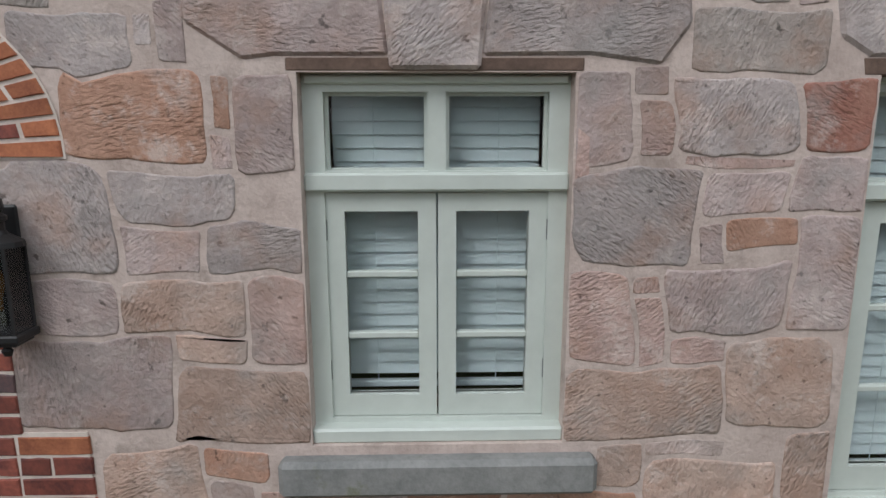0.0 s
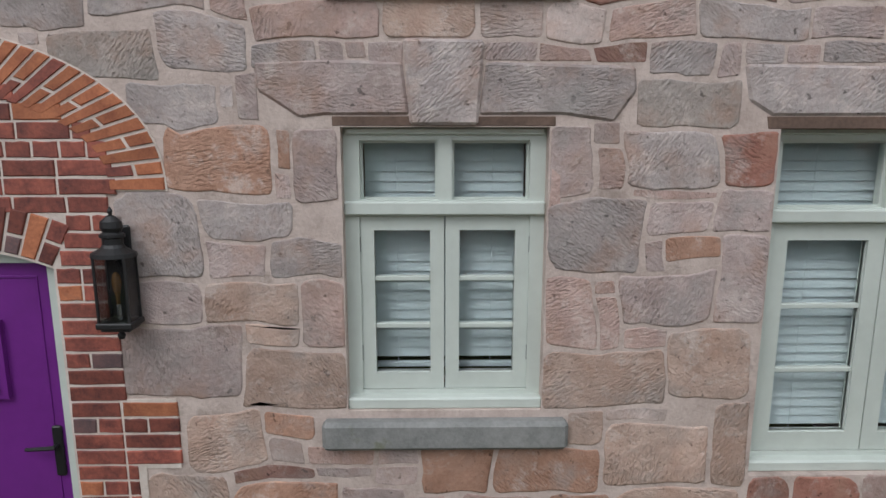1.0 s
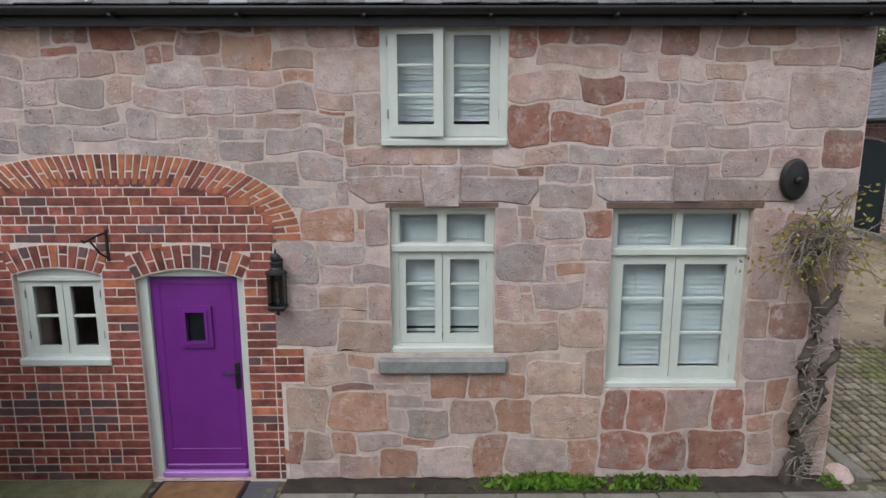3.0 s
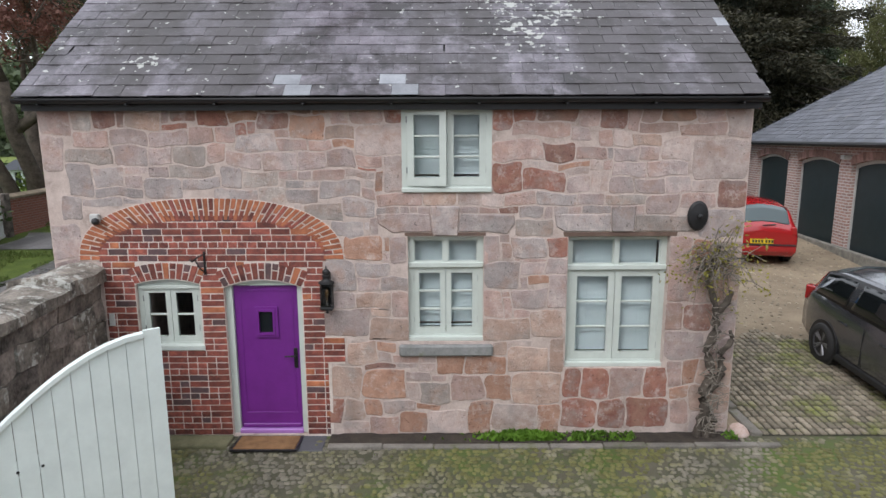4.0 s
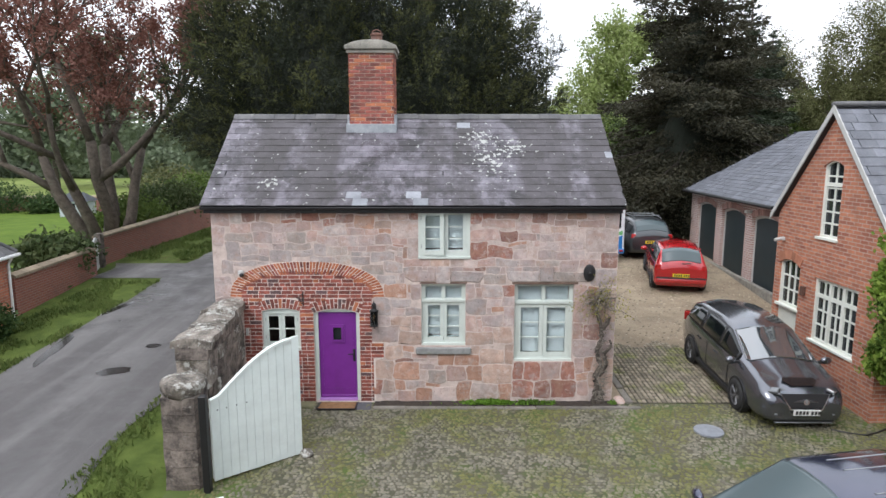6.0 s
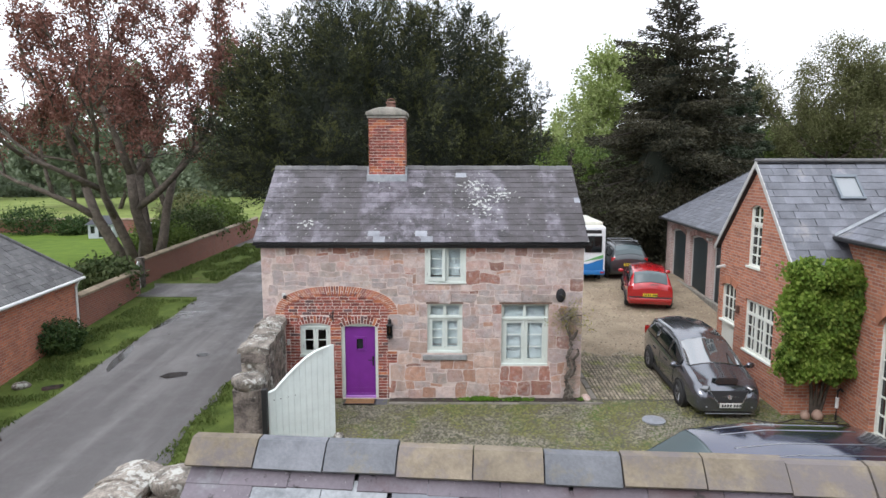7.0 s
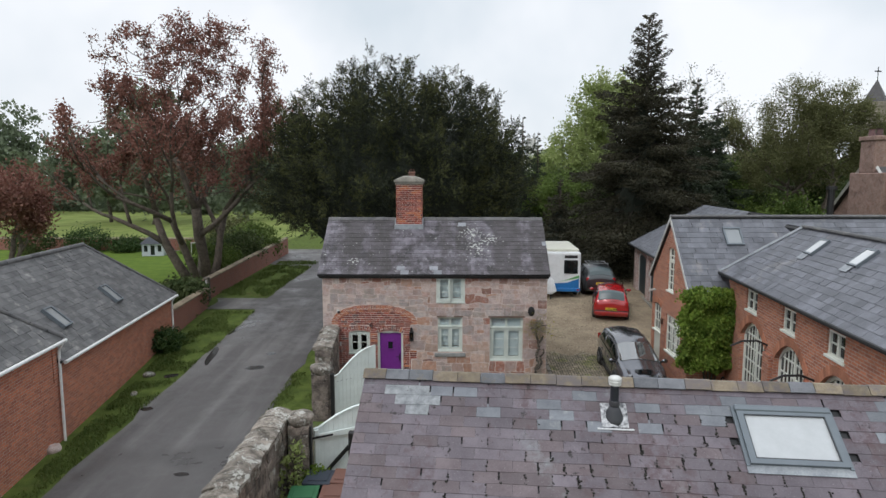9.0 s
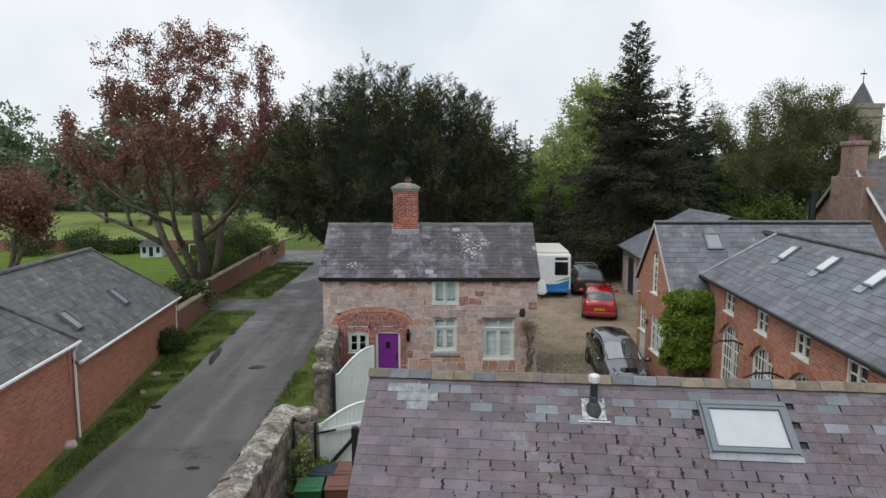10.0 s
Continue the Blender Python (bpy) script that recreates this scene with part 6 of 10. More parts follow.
def plume_leaves(base, axis, length, width, per):
    """Leaves of many feathery plumes, each a cone round its axis: places, directions and how far up the plume each one sits."""
    n = len(base)
    f = rs.rand(n * per) ** 1.15
    ax, b = np.repeat(axis, per, 0), np.repeat(base, per, 0)
    L, R = np.repeat(length, per), np.repeat(width, per)
    rad = rs.normal(size=(n * per, 3))
    rad = unit(rad - ax * np.sum(rad * ax, axis=1, keepdims=True))
    r = R * (1 - f) ** 1.0 * (0.35 + 0.65 * np.sqrt(rs.rand(n * per))) + 0.02
    pos = b + ax * (f * L)[:, None] + rad * r[:, None]
    pos[:, 2] -= 0.25 * r
    along = rad * 0.65 + ax * 0.75 + rs.normal(size=pos.shape) * 0.25
    return pos, along, f, r / R


def tufted(name, x, y, rx, ry, h, label, plumes, sprays, material, z0=0.6):
    """A yew: a wide dome built of overlapping pointed plumes round a dark solid that stands for inner shade, larger
    leaders standing out along the top.
    """
    t = thing(name, pose(x, y, gz(y)), label, "tree")
    tr = bmesh.new()
    for k in range(5):
        a = k * 1.3
        tube(tr, [(0.5 * math.cos(a), 0.5 * math.sin(a), -0.2), (0.9 * math.cos(a), 0.9 * math.sin(a), 2.0), (2.0 * math.cos(a), 1.8 * math.sin(a), 5.0)], [0.45, 0.35, 0.15], 7)
    part("trunk", tr, BARK, t, smooth=True)
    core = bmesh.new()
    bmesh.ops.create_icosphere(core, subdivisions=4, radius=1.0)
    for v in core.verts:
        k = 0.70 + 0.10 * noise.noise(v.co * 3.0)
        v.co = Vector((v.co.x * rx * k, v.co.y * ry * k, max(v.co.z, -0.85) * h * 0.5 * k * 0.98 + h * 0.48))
    part("crown_shade_core", core, CROWN_SHADE, t)
    gold = np.arange(plumes) + 0.5
    up_ = 1 - 1.45 * gold / plumes
    turn = gold * 2.39996
    d = unit(np.stack([np.cos(turn) * np.sqrt(1 - up_ ** 2), np.sin(turn) * np.sqrt(1 - up_ ** 2), up_], 1) + rs.normal(size=(plumes, 3)) * 0.07)
    lump = np.array([1.0 + 0.09 * noise.noise(Vector(q) * 1.9) for q in d])
    base = d * np.array([rx, ry, h * 0.5]) * ((0.66 + 0.10 * rs.rand(plumes)) * lump)[:, None]
    base[:, 2] = np.maximum(base[:, 2], -h * 0.5 + z0) + h * 0.5
    axis = unit(d * np.array([0.95, 0.95, 0.2]) + np.array([0, 0, 1.15]) * np.clip(d[:, 2:3] + 0.75, 0.15, 1.2) + rs.normal(size=(plumes, 3)) * 0.10)
    length = 1.9 + 1.4 * rs.rand(plumes)
    spot, way, f, r = plume_leaves(base, axis, length, 0.46 + 0.26 * rs.rand(plumes), sprays)
    per = 24
    k = np.tile(np.linspace(0, 1, per), len(spot))
    reach_ = np.repeat((0.30 + 0.28 * rs.rand(len(spot))), per)
    w = np.repeat(unit(way), per, 0)
    pos = np.repeat(spot, per, 0) + w * (k * reach_)[:, None] + rs.normal(size=(len(k), 3)) * (0.075 * (1.15 - k))[:, None]
    along = w + rs.normal(size=pos.shape) * 0.4
    s = 0.075 + 0.055 * rs.rand(len(pos))
    # outer and upper leaves take the paler colour, as if lit
    lit_tip = (np.repeat(rs.rand(len(spot)) < np.repeat(rs.rand(plumes) ** 0.8, sprays) * (0.25 + 1.1 * f), per)) & (k > 0.3) & (np.repeat(r + 0.7 * f, per) > 0.5)
    for nm, sel, mm in (("crown", ~lit_tip, material), ("lit_olive_tips", lit_tip, YEW_TIP)):
        leaf_mesh(nm, pos[sel], along[sel], s[sel], s[sel] * 0.32, mm, t)
    return t


tufted("yew_tree", -3.1, 13.3, 7.5, 6.0, 11.75, "broad dark yew with many upright tufts", 360, 58, YEW_M)


def conifer(name, x, y, h, r, label, boughs, per, material, group="", shape=((0, 1.0), (0.3, 0.74), (0.6, 0.42), (0.85, 0.18), (1, 0.02)), rise=0.1):
    """A conifer: single boughs set spirally up a straight stem, each a flat ragged spray that sags and turns up at the tip."""
    t = thing(name, pose(x, y, gz(y)), label, "tree", group)
    part("trunk", cyl(bmesh.new(), (0, 0, -0.2), (0, 0, h * 0.985), 0.30, 0.03, 8), BARK, t)
    fz = 1 - ((np.arange(boughs) + rs.rand(boughs)) / boughs) ** 0.62 * 0.97
    a = np.arange(boughs) * 2.39996 + rs.normal(size=boughs) * 0.5
    z = h * fz
    rag = np.array([noise.noise(Vector((math.cos(q) * 1.3, math.sin(q) * 1.3, p * 0.55 + x))) for q, p in zip(a, z)])
    reach = r * np.interp(fz, [p[0] for p in shape], [p[1] for p in shape]) * (0.62 + 0.45 * rs.rand(boughs) + 0.75 * rag)
    reach = np.maximum(reach, 0.22)
    out = np.stack([np.cos(a), np.sin(a), np.zeros(boughs)], 1)
    wood = bmesh.new()
    pitch = rise * np.clip((fz - 0.45) * 2.4, -0.6, 1.2) + rs.normal(size=boughs) * 0.10
    sag = np.where(fz > 0.7, 0.05, 0.22) + 0.12 * rs.rand(boughs)
    for i in range(boughs):
        L = reach[i]
        pts = [Vector((out[i, 0] * L * k, out[i, 1] * L * k, z[i] + L * (pitch[i] * k - sag[i] * k * k + 0.16 * k ** 4))) for k in (0.0, 0.5, 0.92)]
        tube(wood, pts, [0.02 + 0.012 * L, 0.014 + 0.006 * L, 0.006], 4)
    tagged(part("bough_wood", wood, BOUGH, t), kind="stuff")
    many = np.maximum((per * np.clip(reach / (0.45 * r), 0.3, 2.4) ** 1.5).astype(int), 16)
    who = np.repeat(np.arange(boughs), many)
    n = len(who)
    k = 0.12 + 0.88 * rs.rand(n) ** 0.75
    L = reach[who]
    half = L * 0.30 * np.sin(np.clip(k, 0, 1) * 2.75) ** 0.8 + 0.05
    v = (rs.rand(n) * 2 - 1)
    tooth = 0.75 + 0.25 * np.sin(k * L * 9.0 + v * 2.0)
    side = np.stack([-out[who, 1], out[who, 0], np.zeros(n)], 1)
    pos = out[who] * (L * k)[:, None] + side * (half * v * tooth)[:, None]
    pos[:, 2] = z[who] + L * (pitch[who] * k - sag[who] * k ** 2 + 0.16 * k ** 4) - 0.10 * np.abs(v) * half - 0.22 * rs.rand(n) ** 2 * np.minimum(L, 1.5)
    pos += rs.normal(size=pos.shape) * 0.04
    along = out[who] * 0.75 + side * v[:, None] * 0.7 + rs.normal(size=pos.shape) * 0.35 + np.array([0, 0, -0.15])
    s = (0.13 + 0.13 * rs.rand(n)) * (1.0 if per > 100 else 1.35)
    leaf_mesh("crown", pos, along, s, s * 0.38, material, t)
    # added dark cone, in place of the shade between the inner boughs
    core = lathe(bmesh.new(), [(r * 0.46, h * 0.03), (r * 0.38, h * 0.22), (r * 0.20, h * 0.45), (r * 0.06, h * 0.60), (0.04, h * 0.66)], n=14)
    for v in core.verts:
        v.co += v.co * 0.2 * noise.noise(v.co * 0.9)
    part("crown_shade_core", core, CROWN_SHADE, t)
    return t


SPIRE = ((0, 1.0), (0.25, 0.92), (0.42, 0.70), (0.56, 0.52), (0.68, 0.38), (0.76, 0.26), (0.80, 0.25), (0.88, 0.20), (0.95, 0.12), (1, 0.03))
conifer("spire_conifer", 13.1, 21.0, 17.45, 6.6, "tall dark conifer with a ragged spire", 420, 330, FIR_B, shape=SPIRE, rise=0.55)
conifer("dark_conifer", 19.6, 29.0, 14.6, 4.6, "dark conifer behind the garages", 260, 320, FIR_M, group="back conifers", rise=0.3)
conifer("dark_conifer", 22.6, 32.0, 12.8, 3.8, "dark conifer behind the garages", 220, 280, FIR_M, group="back conifers", rise=0.3)
conifer("dark_conifer", 17.4, 25.0, 10.5, 5.0, "dark conifer behind the garages", 200, 170, FIR_M, group="back conifers")
conifer("dark_conifer", 9.2, 45.0, 11.5, 3.0, "dark conifer behind the garages", 120, 90, FIR_M, group="back conifers")
conifer("dark_conifer", 8.6, 27.5, 6.5, 3.4, "dark conifer behind the garages", 150, 120, FIR_B, group="back conifers")
conifer("dark_conifer", 7.0, 40.0, 12.6, 3.0, "dark conifer far behind the yew", 150, 110, FIR_M, group="back conifers")

broadleaf("willow_tree", 20.0, 60.0, "tall yellow-green willow far behind the yard", [((0, 0), (0, 0, 1), 6.0, 0.5)],
          [((1.0, 0, 16.0), (5.5, 4, 4.5), 160), ((-2.5, 0, 10.5), (4.5, 4, 5.0), 150), ((-4.0, 0, 6.0), (3.0, 3, 3.5), 80)], 30000, 0.34, WILLOW, PALE_BARK, 40, 1.2, 0.2, twigs=True)
broadleaf("bare_tree", 25.6, 46.0, "thin pale tree with few leaves", [((0, 0), (0, 0, 1), 6.0, 0.3), ((0.2, 0), (0.3, 0, 1), 5.5, 0.22)], [((0, 0, 16.0), (3.5, 3, 3.0), 60)], 2600, 0.18, OLIVE_L, PALE_BARK, 12, 0.9, depth=4, twigs=True)
broadleaf("budding_tree", 30.5, 32.0, "round-headed tree in thin olive bud", [((0, 0), (0.02, 0, 1), 5.2, 0.34), ((0.1, 0), (0.28, 0, 1), 5.0, 0.24), ((-0.1, 0), (-0.25, 0.1, 1), 5.0, 0.24)],
          [((0.3, 0, 10.2), (4.8, 4, 4.8), 320)], 112000, 0.13, OLIVE_L, BARK, 30, 0.8, depth=4, twigs=True)
for (x, y, w, h, m) in ((23.5, 34, 3.6, 8.5, GREEN_A), (26.5, 37, 4.5, 9.5, GREEN_B), (35.5, 40, 5, 10.5, GREEN_B), (21.0, 39, 4.5, 9.0, GREEN_B), (10.5, 40, 4.2, 7.5, GREEN_A), (14.5, 44, 5, 8.0, GREEN_B), (8.2, 52, 5, 8, GREEN_A), (16.5, 30.5, 3.5, 6.5, GREEN_B), (40, 48, 7, 9, GREEN_B), (6.0, 42, 4, 5.5, GREEN_B), (28, 30, 3.5, 5, GREEN_A)):
    broadleaf("wood_edge_tree", x, y, "leafy tree in the belt behind the yard", [((0, 0), (0.05, 0, 1), h * 0.33, 0.2)], [((0, 0, h * 0.55), (w, w * 0.8, h * 0.45), 120)], 10000, 0.25, m, BARK, 34, 0.95, 0.3, "belt trees", 3)
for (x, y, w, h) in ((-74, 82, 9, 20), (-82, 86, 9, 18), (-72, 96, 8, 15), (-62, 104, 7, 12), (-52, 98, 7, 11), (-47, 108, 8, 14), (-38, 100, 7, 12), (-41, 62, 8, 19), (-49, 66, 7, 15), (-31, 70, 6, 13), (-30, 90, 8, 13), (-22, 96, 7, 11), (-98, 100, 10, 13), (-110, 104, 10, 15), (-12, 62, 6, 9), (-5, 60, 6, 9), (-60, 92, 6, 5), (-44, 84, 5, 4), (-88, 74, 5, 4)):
    broadleaf("field_tree", x, y, "green tree beyond the meadow, its leaf colour paled for haze", [((0, 0), (0.05, 0, 1), h * 0.33, 0.3)], [((0, 0, h * 0.52), (w * 0.75, w * 0.6, h * 0.46), 110)], 4200, 0.7, HAZED_L, BARK, 22, 1.6, 0.2, "field trees", 2)


def bush(x, y, r, h, label, material, n, size=0.13, name="shrub", z=0.0):
    t = thing(name, pose(x, y, gz(y) + z), label, "shrub", "shrubs")
    for k in range(5):
        a = k * 1.26
        bm = tube(bmesh.new(), [(0, 0, -0.1), (0.3 * r * math.cos(a), 0.3 * r * math.sin(a), h * 0.4), (0.6 * r * math.cos(a), 0.6 * r * math.sin(a), h * 0.75)], [0.03, 0.02, 0.01], 5)
        part("stem", bm, BARK, t)
    c, d = ball_points(n // 14, 0.55)
    c = c * np.array([r, r, h * 0.5]) * (0.8 + 0.35 * rs.rand(len(c), 1)) + np.array([0, 0, h * 0.5])
    pos = np.repeat(c, 14, 0) + rs.normal(size=(len(c) * 14, 3)) * 0.14 * r
    pos[:, 2] = np.maximum(pos[:, 2], 0.02)
    s = size * (0.6 + 0.8 * rs.rand(len(pos)))
    leaf_mesh("leaves", pos, rs.normal(size=pos.shape) + np.array([0, 0, 0.3]), s, s * 0.6, material, t)
    return t


bush(-11.75, 3.3, 0.62, 0.95, "rounded dark green shrub against the barn", SHRUB, 4200, 0.09)
bush(-13.9, 9.6, 1.3, 1.5, "blue-green broad-leaved shrub inside the garden wall", GREEN_B, 4200, 0.2)
bush(-15.5, 18.5, 1.6, 2.0, "leafy shrub inside the garden wall", GREEN_A, 4200, 0.18)
bush(-15.6, 22.5, 1.9, 2.6, "leafy shrub inside the garden wall", GREEN_B, 5200, 0.18)
bush(-15.8, 27.0, 2.0, 2.8, "leafy shrub inside the garden wall", GREEN_A, 5200, 0.2)
bush(-18.5, 30.0, 2.4, 3.2, "leafy shrub inside the garden wall", OLIVE_L, 5200, 0.2)
bush(-28.5, 31.9, 1.4, 1.2, "clipped shrub in the garden border", SHRUB, 3200, 0.16)
bush(-32.0, 31.8, 1.8, 2.0, "clipped shrub in the garden border", SHRUB, 3200, 0.16)
bush(-22.0, 31.6, 1.6, 0.9, "low green border planting by the summer house", GREEN_A, 3200, 0.16)
bush(-36.0, 30.5, 1.8, 2.4, "clipped shrub in the garden border", GREEN_B, 3200, 0.18)
bush(-3.62, -7.95, 0.32, 1.75, "yellow-green self-sown shrub beside the gate pier", WILLOW, 800, 0.08)
bush(-3.15, -7.75, 0.42, 1.05, "yellow-green self-sown shrub beside the gate pier", IVY, 1700, 0.10)

# hedges and woods too far to count; haze is in the leaf colour of the farthest
n = 26000
hx, hy = rs.uniform(-210, -12, n), rs.uniform(92, 108, n)
hz = 0.7 + rs.rand(n) * (2.2 + 1.5 * np.sin(hx * 0.21) + np.cos(hx * 0.53))
far = thing("far_hedges", pose(0, 0, 0), "hedges and scrub along the far side of the meadow, coloured paler for haze", "hedge", kind="stuff")
leaf_mesh("hedge", np.stack([hx, hy, hz], 1), rs.normal(size=(n, 3)), np.full(n, 1.1), np.full(n, 0.75), HAZED_L, far)
n = 30000
hx, hy = rs.uniform(-320, 260, n), rs.uniform(150, 230, n)
hz = 0.7 + rs.rand(n) * (9 + 4 * np.sin(hx * 0.07) + 3 * np.cos(hx * 0.19))
leaf_mesh("woodland", np.stack([hx, hy, hz], 1), rs.normal(size=(n, 3)), np.full(n, 2.6), np.full(n, 1.9), HAZED_L, far)
n = 14000
hx, hy = rs.uniform(-10, 60, n), rs.uniform(62, 80, n)
hz = 0.7 + rs.rand(n) * (9 + 2 * np.sin(hx * 0.3))
leaf_mesh("belt_undergrowth", np.stack([hx, hy, hz], 1), rs.normal(size=(n, 3)), np.full(n, 1.5), np.full(n, 1.0), GREEN_B, far)

# climber on the wing
cl = thing("wall_climber", pose(0, 0, 0), "dense bright green climber covering the end of the wing", "climber")
for k in range(4):
    st = tube(bmesh.new(), [(8.6 + 0.06 * k, GYF - 0.06, 0.0), (8.55 + 0.12 * k, GYF - 0.08, 0.6), (8.4 + 0.25 * k, GYF - 0.08, 1.6), (8.2 + 0.35 * k, GYF - 0.08, 3.0)], [0.05, 0.035, 0.025, 0.012], 6)
    part("stem", st, BARK, cl)
n_spray, per = 900, 44
cu, cz = rs.rand(n_spray), rs.rand(n_spray)
sx = 7.72 + cu * 1.72
sz = np.minimum(0.98 + cz * 2.75, 3.70 - 0.18 * np.abs(cu - 0.4))
bulge = np.array([noise.noise(Vector((a * 3.2, b * 2.2, 2.2))) for a, b in zip(cu * 1.7, cz * 2.7)])
ragged = np.array([noise.noise(Vector((b * 2.6, 7.1, 0.4 + round(a)))) for a, b in zip(cu, cz * 2.7)])
sx += 0.42 * ragged * np.abs(cu - 0.5) * 2 - 0.16 * (1 - cz) * np.clip(cu * 2 - 1, 0, 1)
sz += 0.16 * bulge * (1 - cz)
sy = GYF - 0.12 - 0.18 * rs.rand(n_spray) - 0.62 * np.clip(bulge + 0.2, 0, 1) * (1 - 0.55 * cu)
f = np.tile(np.linspace(0, 1, per), n_spray)
sway = np.repeat(rs.normal(size=n_spray) * 0.16, per)
pos = np.stack([np.repeat(sx, per) + sway * f, np.repeat(sy, per) - 0.16 * np.sin(f * 2.4), np.repeat(sz, per) + 0.05 - 0.30 * f ** 1.6], 1)
pos += rs.normal(size=pos.shape) * np.array([0.07, 0.035, 0.03])
pos[:, 1] = np.minimum(pos[:, 1], GYF - 0.03)
pos = pos[pos[:, 2] > 1.02 + 0.12 * np.sin(pos[:, 0] * 7.0)]
leaf_mesh("leaves", pos, rs.normal(size=pos.shape) * 0.6 + np.array([0, -0.5, -0.75]), 0.07 + 0.06 * rs.rand(len(pos)), 0.05 + 0.04 * rs.rand(len(pos)), IVY, cl)
# added dark box that plays the shadow behind the climber's leaves
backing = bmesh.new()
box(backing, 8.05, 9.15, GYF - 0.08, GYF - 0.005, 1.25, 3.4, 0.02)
part("leaf_shadow_mat", backing, SHRUB, cl, "dark sheet standing for the shade between leaves and bricks")

# ---- parked vehicles ----
TYRE = surf("tyre_rubber", (0.012, 0.012, 0.012), (0.03, 0.03, 0.03), 8.0, 0.85)
ALLOY = paint("alloy_wheel", (0.35, 0.36, 0.37), 0.3, 0.08, 0.8)
DARK_ALLOY = paint("dark_alloy_wheel", (0.22, 0.22, 0.23), 0.35, 0.1, 0.6)
CAR_GLASS = dark_glass("tinted_car_glass", (0.008, 0.010, 0.011), 0.03, 1.5)
SCREEN_GLASS = dark_glass("windscreen_glass", (0.045, 0.052, 0.056), 0.02, 2.9)
CLEAR_GLASS = dark_glass("pale_car_glass", (0.07, 0.095, 0.10), 0.22, 1.5)
TRIM_BLACK = paint("black_trim", (0.015, 0.015, 0.016), 0.5)
CHROME = paint("bright_trim", (0.6, 0.61, 0.62), 0.15, 0.03, 0.9)
LAMP_RED = paint("red_lamp_lens", (0.35, 0.01, 0.01), 0.15, 0.02, 0, 0.6)
LAMP_CLEAR = paint("clear_lamp_lens", (0.28, 0.29, 0.30), 0.1, 0.02, 0.2, 0.6)
PLATE_W, PLATE_Y, PLATE_INK = paint("white_plate", (0.75, 0.75, 0.72), 0.4), paint("yellow_plate", (0.75, 0.55, 0.02), 0.4), paint("plate_ink", (0.02, 0.02, 0.02), 0.5)


def car_paint(name, col, metal=0.4, rough=0.32):
    m, nt, b, co = blank(name)
    c = ramp(nt, noise_tex(nt, co, 2.0, 5.0), [(0.3, tuple(v * 0.85 for v in col)), (0.7, col)])
    nt.links.new(c, b.inputs["Base Color"])
    b.inputs["Metallic"].default_value, b.inputs["Roughness"].default_value, b.inputs["Coat Weight"].default_value, b.inputs["Coat Roughness"].default_value = metal, rough, 1.0, 0.10
    b.inputs["Coat IOR"].default_value = 1.6
    return m


def wheel(parent, x, y, r, side, rim_m, w=0.2):
    tyre = bmesh.new()
    prof = [(r * 0.66, -w / 2), (r * 0.92, -w / 2), (r, -w * 0.32), (r, w * 0.32), (r * 0.92, w / 2), (r * 0.66, w / 2)]
    n = 24
    loops = [[tyre.verts.new((xx, rr * math.cos(2 * math.pi * i / n), rr * math.sin(2 * math.pi * i / n))) for i in range(n)] for rr, xx in prof]
    for p, q in zip(loops, loops[1:]):
        for i in range(n):
            tyre.faces.new((p[i], p[(i + 1) % n], q[(i + 1) % n], q[i]))
    wh = part("wheel", tyre, TYRE, parent, "black tyre on a spoked alloy rim", smooth=True, m=pose(x, y, r))
    rim = bmesh.new()
    cyl(rim, (side * w * 0.1, 0, 0), (side * w * 0.30, 0, 0), r * 0.17, n=12)
    for k in range(5):
        a = 2 * math.pi * k / 5
        c, s = math.cos(a), math.sin(a)
        for off in (-0.14, 0.14):
            tube(rim, [(side * w * 0.27, r * 0.12 * c, r * 0.12 * s), (side * w * 0.36, r * 0.64 * math.cos(a + off), r * 0.64 * math.sin(a + off))], [r * 0.07, r * 0.05], 5)
    cyl(rim, (side * w * 0.36, 0, 0), (side * w * 0.37, 0, 0), r * 0.05, n=8)
    loops = [[rim.verts.new((side * xx, rr * math.cos(2 * math.pi * i / n), rr * math.sin(2 * math.pi * i / n))) for i in range(n)] for rr, xx in ((r * 0.68, w * 0.42), (r * 0.63, w * 0.40), (r * 0.62, w * 0.1))]
    for p, q in zip(loops, loops[1:]):
        for i in range(n):
            rim.faces.new((p[i], p[(i + 1) % n], q[(i + 1) % n], q[i]))
    part("rim", rim, rim_m, wh)
    disc = cyl(bmesh.new(), (side * w * 0.02, 0, 0), (side * w * 0.06, 0, 0), r * 0.62, n=20)
    part("brake_disc", disc, TRIM_BLACK, wh)
    return wh


def number_plate(parent, y, z, tilt, back_m, facing):
    """A plate with plain bars for the characters."""
    p = part("number_plate", boxes((-0.26, 0.26, -0.006, 0.006, -0.056, 0.056), bevel=0.003), back_m, parent, m=pose(0, y, z, tilt, 0, 0 if facing < 0 else 180))
    for k in range(7):
        x = -0.215 + k * 0.066 + (0.03 if k > 3 else 0)
        part("bar", boxes((x, x + 0.045, -0.009, -0.006, -0.036, 0.036)), PLATE_INK, p)


